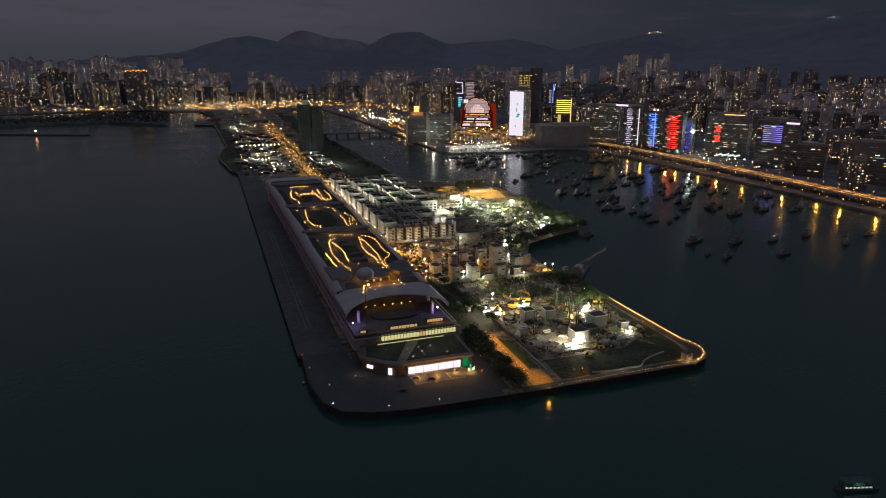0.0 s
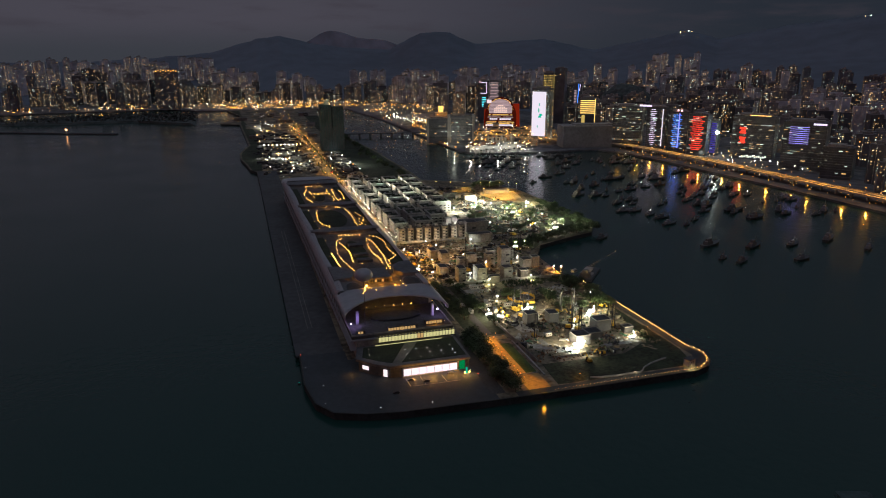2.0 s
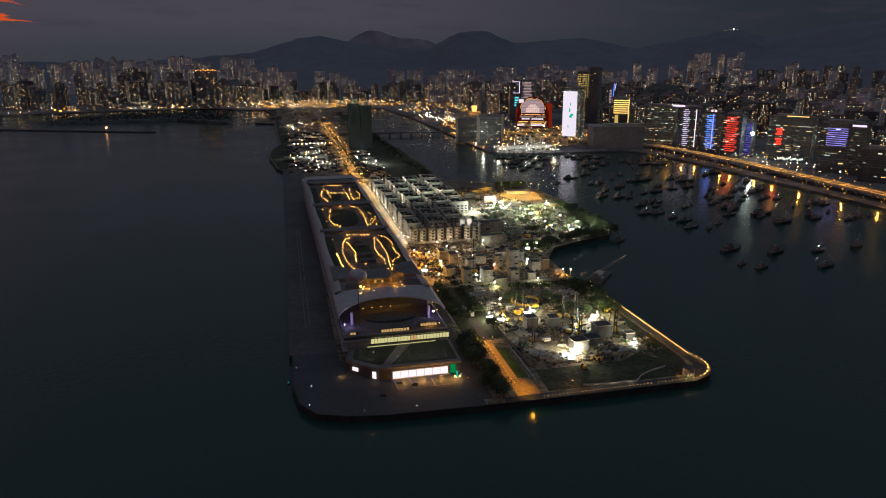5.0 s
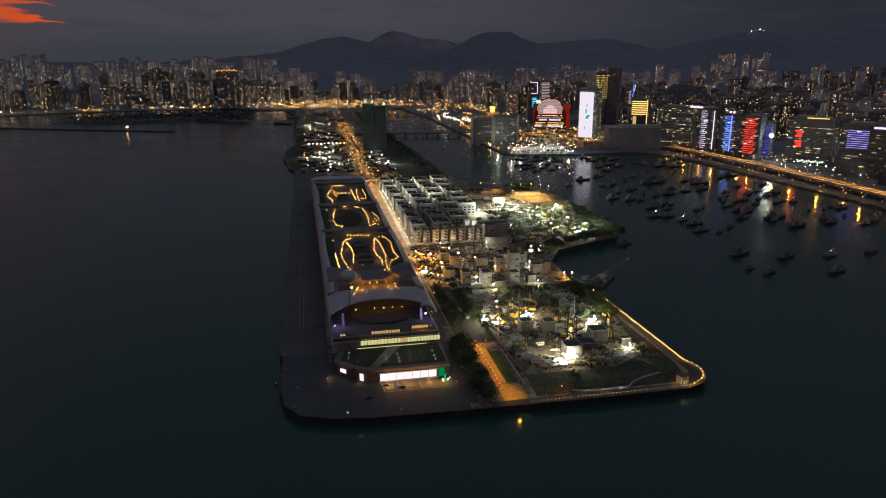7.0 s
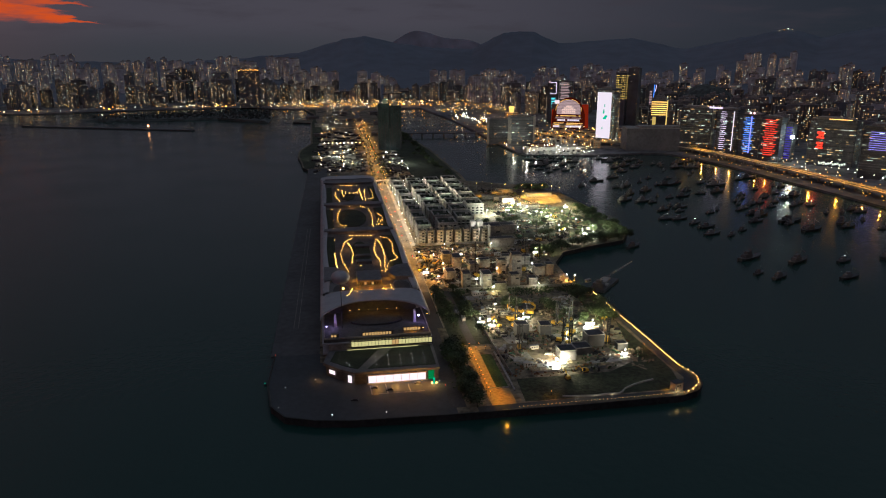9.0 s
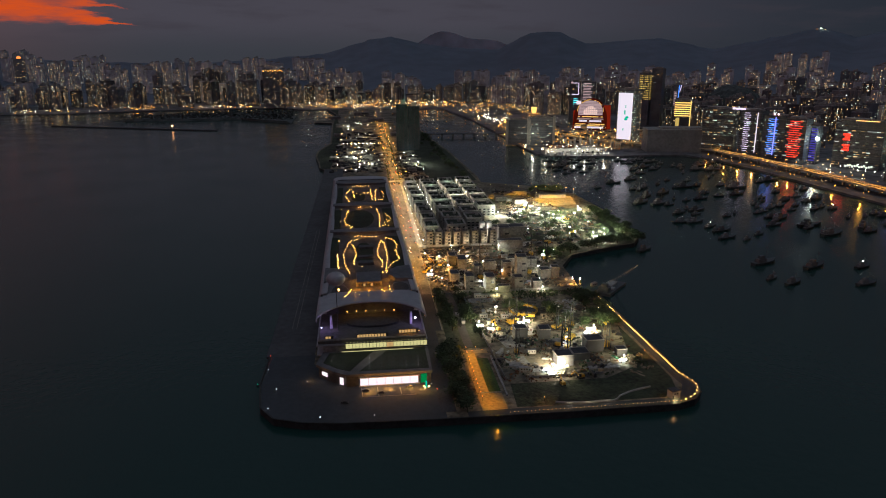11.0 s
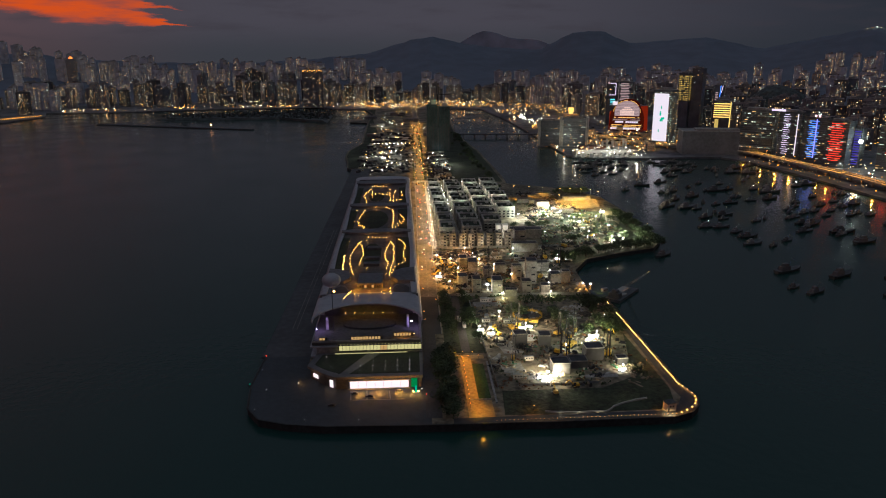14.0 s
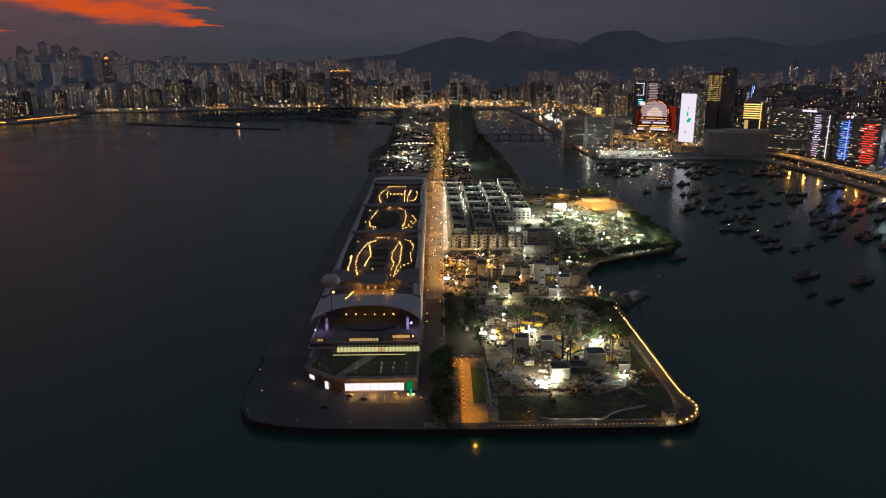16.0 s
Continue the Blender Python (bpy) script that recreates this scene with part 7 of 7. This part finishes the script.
for i in range(-3, 4):
    tw = big_block("estate_tower", "pale waterfront estate block with many lit windows", -1200 + i * 62 - (i < 0) * 10, 2300 + i * -26, 30, 22, 66, 26, M_TOWER, 0.34, 70 + i, E_WIN) if i < 1 else None

# ---- boats in the shelter ----
def boat(seed, length, beam, name, label, lampy=False):
    b = thing(name, label, "boat", "moored boats", 0, 0, 0)
    hull, l, w = Solid(), length / 2, beam / 2
    secs = [(-l, 0.75, 1.5), (-l * 0.4, 1.0, 1.2), (l * 0.35, 0.95, 1.4), (l * 0.75, 0.6, 1.8), (l, 0.05, 2.4)]
    for y, k, z in secs:
        hull.v += [(-w * k, y, z * beam / 5), (-w * k * 0.6, y, -0.6), (w * k * 0.6, y, -0.6), (w * k, y, z * beam / 5)]
    for i in range(4):
        hull.f += [(4 * i + j, 4 * i + j + 1, 4 * i + j + 5, 4 * i + j + 4) for j in range(3)] + [(4 * i + 3, 4 * i, 4 * i + 4, 4 * i + 7)]
    hull.f += [(3, 2, 1, 0), (16, 17, 18, 19)]
    part("hull", hull, M_HULL, b)
    q = random.Random(seed)
    cab = part("cabin", Solid().box(0, -l * 0.35, beam * 0.25, beam * 0.62, l * 0.7, beam * 0.42, 0, 0.9).box(0, -l * 0.3, beam * 0.67, beam * 0.45, l * 0.4, beam * 0.3, 0, 0.85), M_CABIN, b)
    part("mast", Solid().tube(0, l * 0.1, beam * 0.2, beam * 1.7, 0.18, 0.1, 6).beam((0, l * 0.1, beam * 1.5), (0, l * 0.7, beam * 0.9), 0.14), M_STEEL, b)
    part("wheelhouse_glass", Solid().box(0, -l * 0.3 + l * 0.2, beam * 0.72, beam * 0.4, 0.3, beam * 0.16), M_GLASS, cab)
    if lampy:
        part("deck_lamp", Solid().gem(0, -l * 0.1, beam * 1.05, 0.45), E_BRIGHT, b)
    return b
fleet = [boat(1, 24, 6.5, "fishing_boat", "dark moored fishing boat with a pale cabin"), boat(2, 32, 8.5, "barge", "long dark moored lighter with a stern cabin"), boat(3, 16, 4.8, "motor_boat", "small moored motor boat"),
         boat(4, 20, 6.0, "fishing_boat", "moored fishing boat with a lit deck lamp", True)]
fixed = [(402, 676), (487, 902), (464, 1014), (497, 794), (511, 712), (499, 617), (492, 557), (480, 571), (540, 600), (663, 861), (667, 986), (565, 1032), (584, 593), (554, 546), (639, 602), (651, 560), (706, 580), (693, 741), (509, 786)]
n = 0
for x, y in fixed:
    rz = rnd.gauss(-62, 10)
    k = (0, 1, 2, 3, 0, 1, 0, 2, 1)[n % 9]
    fleet[k].matrix_basis = pose(x, y, 0.2, 0, 0, rz) if n < 4 else fleet[k].matrix_basis
    if n >= 4:
        copy_thing(fleet[k], pose(x, y, 0.2, 0, 0, rz))
    n += 1
for i in range(120):
    y = rnd.uniform(700, 1290)
    x = rnd.uniform(475 if y < 1080 else 440, 765)
    copy_thing(fleet[rnd.choice((0, 0, 0, 1, 2, 2, 2, 2, 0, 1, 2, 2, 0, 2, 3))], pose(x, y, 0.2, 0, 0, rnd.gauss(-62, 14)))
for i in range(16):
    copy_thing(fleet[rnd.choice((0, 2))], pose(rnd.uniform(450, 640), rnd.uniform(1225, 1300), 0.2, 0, 0, rnd.gauss(80, 14)))
ferry = thing("ferry", "small harbour ferry glowing teal under its awning", "ferry", "", 282, 214.5, 0, -105.6)
ferry.scale = (1.15, 1.15, 1.15)
fh = Solid()
for y, k in ((-9, 0.6), (-6.5, 1), (6, 1), (9, 0.35)):
    fh.v += [(-2.5 * k, y, 1.3), (-2.0 * k, y, -0.6), (2.0 * k, y, -0.6), (2.5 * k, y, 1.3)]
for i in range(3):
    fh.f += [(4 * i + j, 4 * i + j + 1, 4 * i + j + 5, 4 * i + j + 4) for j in range(3)] + [(4 * i + 3, 4 * i, 4 * i + 4, 4 * i + 7)]
fh.f += [(3, 2, 1, 0), (12, 13, 14, 15)]
part("hull", fh, M_NET, ferry)
part("lower_deck", Solid().box(0, -0.5, 1.3, 4.0, 12.5, 1.5), M_NET, ferry)
part("upper_deck", Solid().box(0, -0.8, 2.8, 4.4, 13.5, 0.2), M_NET, ferry)
part("awning", Solid().box(0, -0.8, 4.3, 4.6, 13.0, 0.18), M_NET, ferry, "dark green awning")
part("wheelhouse", Solid().box(0, 5.2, 3.0, 2.6, 2.0, 1.5), M_NET, ferry)
for sx in (-1, 1):
    for i in range(7):
        part("stanchion", Solid().tube(sx * 2.0, -6.6 + i * 2.0, 3.0, 4.3, 0.05, 0.05, 6), M_STEEL, ferry)
        part("window", Solid().box(sx * 2.02, -5.8 + i * 1.7, 1.75, 0.06, 1.2, 0.7), E_TEAL, ferry)
        part("deck_light", Solid().box(sx * 1.7, -5.9 + i * 1.8, 4.05, 0.2, 0.9, 0.12), E_TEAL, ferry)
lamp(282, 214.5, 4.4, 150, (0.35, 1.0, 0.72), 0.3)
barge = thing("derrick_barge", "dark flat barge with a long lattice derrick boom", "barge", "", 325, 560, 0, -40)
part("hull", Solid().box(0, 0, -1.0, 14, 40, 3.2, 0, 0.97), M_HULL, barge)
part("deck_house", Solid().box(0, -14, 2.2, 9, 6, 4.5).box(0, -14, 6.7, 5, 4, 2.4), M_CABIN, barge)
part("deck_cargo", Solid().box(-2, 6, 2.2, 7, 14, 1.6).box(3, -4, 2.2, 4, 6, 1.1), M_PALE, barge)
foot, tip, boom = Vector((-4, 15, 2.5)), Vector((24, -6, 27)), Solid()
for a, b in ((-.7, -.5), (.7, -.5), (.7, .5), (-.7, .5)):
    boom.beam(foot + Vector((a, 0, b)), tip + Vector((a * 0.3, 0, b * 0.3)), 0.22)
for i in range(16):
    p, r = foot.lerp(tip, i / 16), foot.lerp(tip, (i + 1) / 16)
    k = 0.7 - 0.03 * i
    boom.beam(p + Vector((-k, 0, -k * 0.7)), r + Vector((k, 0, k * 0.7)), 0.14).beam(p + Vector((k, 0, k * 0.7)), r + Vector((-k, 0, -k * 0.7)), 0.14)
part("boom", boom, M_STEEL, barge)
part("boom_lamp", Solid().ball(24, -6, 27.5, 0.25, 8, 5), E_DIM, barge)
part("cable", Solid().beam(tip, (0, -16, 9), 0.1), M_DARK, barge)
# marker lamps at the pier end
mk = thing("quay_marker", "small white marker lamp on the quay edge", "lamp", "quay marker lamps", 60, 392, G)
part("post", Solid().tube(0, 0, 0, 1.2, 0.12, 0.1, 6), M_DARK, mk)
part("lamp_head", Solid().gem(0, 0, 1.4, 0.2, 0.18), E_ROOFDOT, mk)
for x, y in ((52, 420), (58, 368), (88, 355), (118, 353.5), (78, 400), (153, 388), (163, 402)):
    copy_thing(mk, pose(x, y, G))
rm = thing("red_marker", "red marker lamp on the quay", "lamp", "red marker lamps", 50.5, 441, G)
part("post", Solid().tube(0, 0, 0, 1.2, 0.12, 0.1, 6), M_DARK, rm)
part("lamp_head", Solid().gem(0, 0, 1.45, 0.3, 0.25), E_RED, rm)
copy_thing(rm, pose(155.5, 381, G + 0.03))
buoy = thing("green_buoy", "buoy with a dim green lamp off the quay", "buoy", "", 46.5, 408, 0)
part("float", Solid().tube(0, 0, -0.4, 0.9, 1.1, 0.9, 10), M_NET, buoy)
part("lamp_head", Solid().gem(0, 0, 1.5, 0.4), E_CLOCK, buoy)
sig = thing("entrance_sign", "entrance sign glowing jade beside two lamps", "sign", "", 149.5, 386, G)
part("panel", Solid().box(0, 0, 0.2, 1.0, 0.4, 4.2), E_CLOCK, sig)
part("base", Solid().box(0, 0, 0, 1.6, 0.9, 0.3), M_CONC, sig)
for dx in (-1.5, 1.5):
    part("lamp_post", Solid().tube(dx, -1.2, 0, 1.3, 0.07, 0.06, 6), M_DARK, sig)
    part("lamp_head", Solid().ball(dx, -1.2, 1.6, 0.5, 8, 5), E_WARM, sig)
lamp(149.5, 383.6, 6.2, 900, (1, 0.62, 0.2), 0.3)
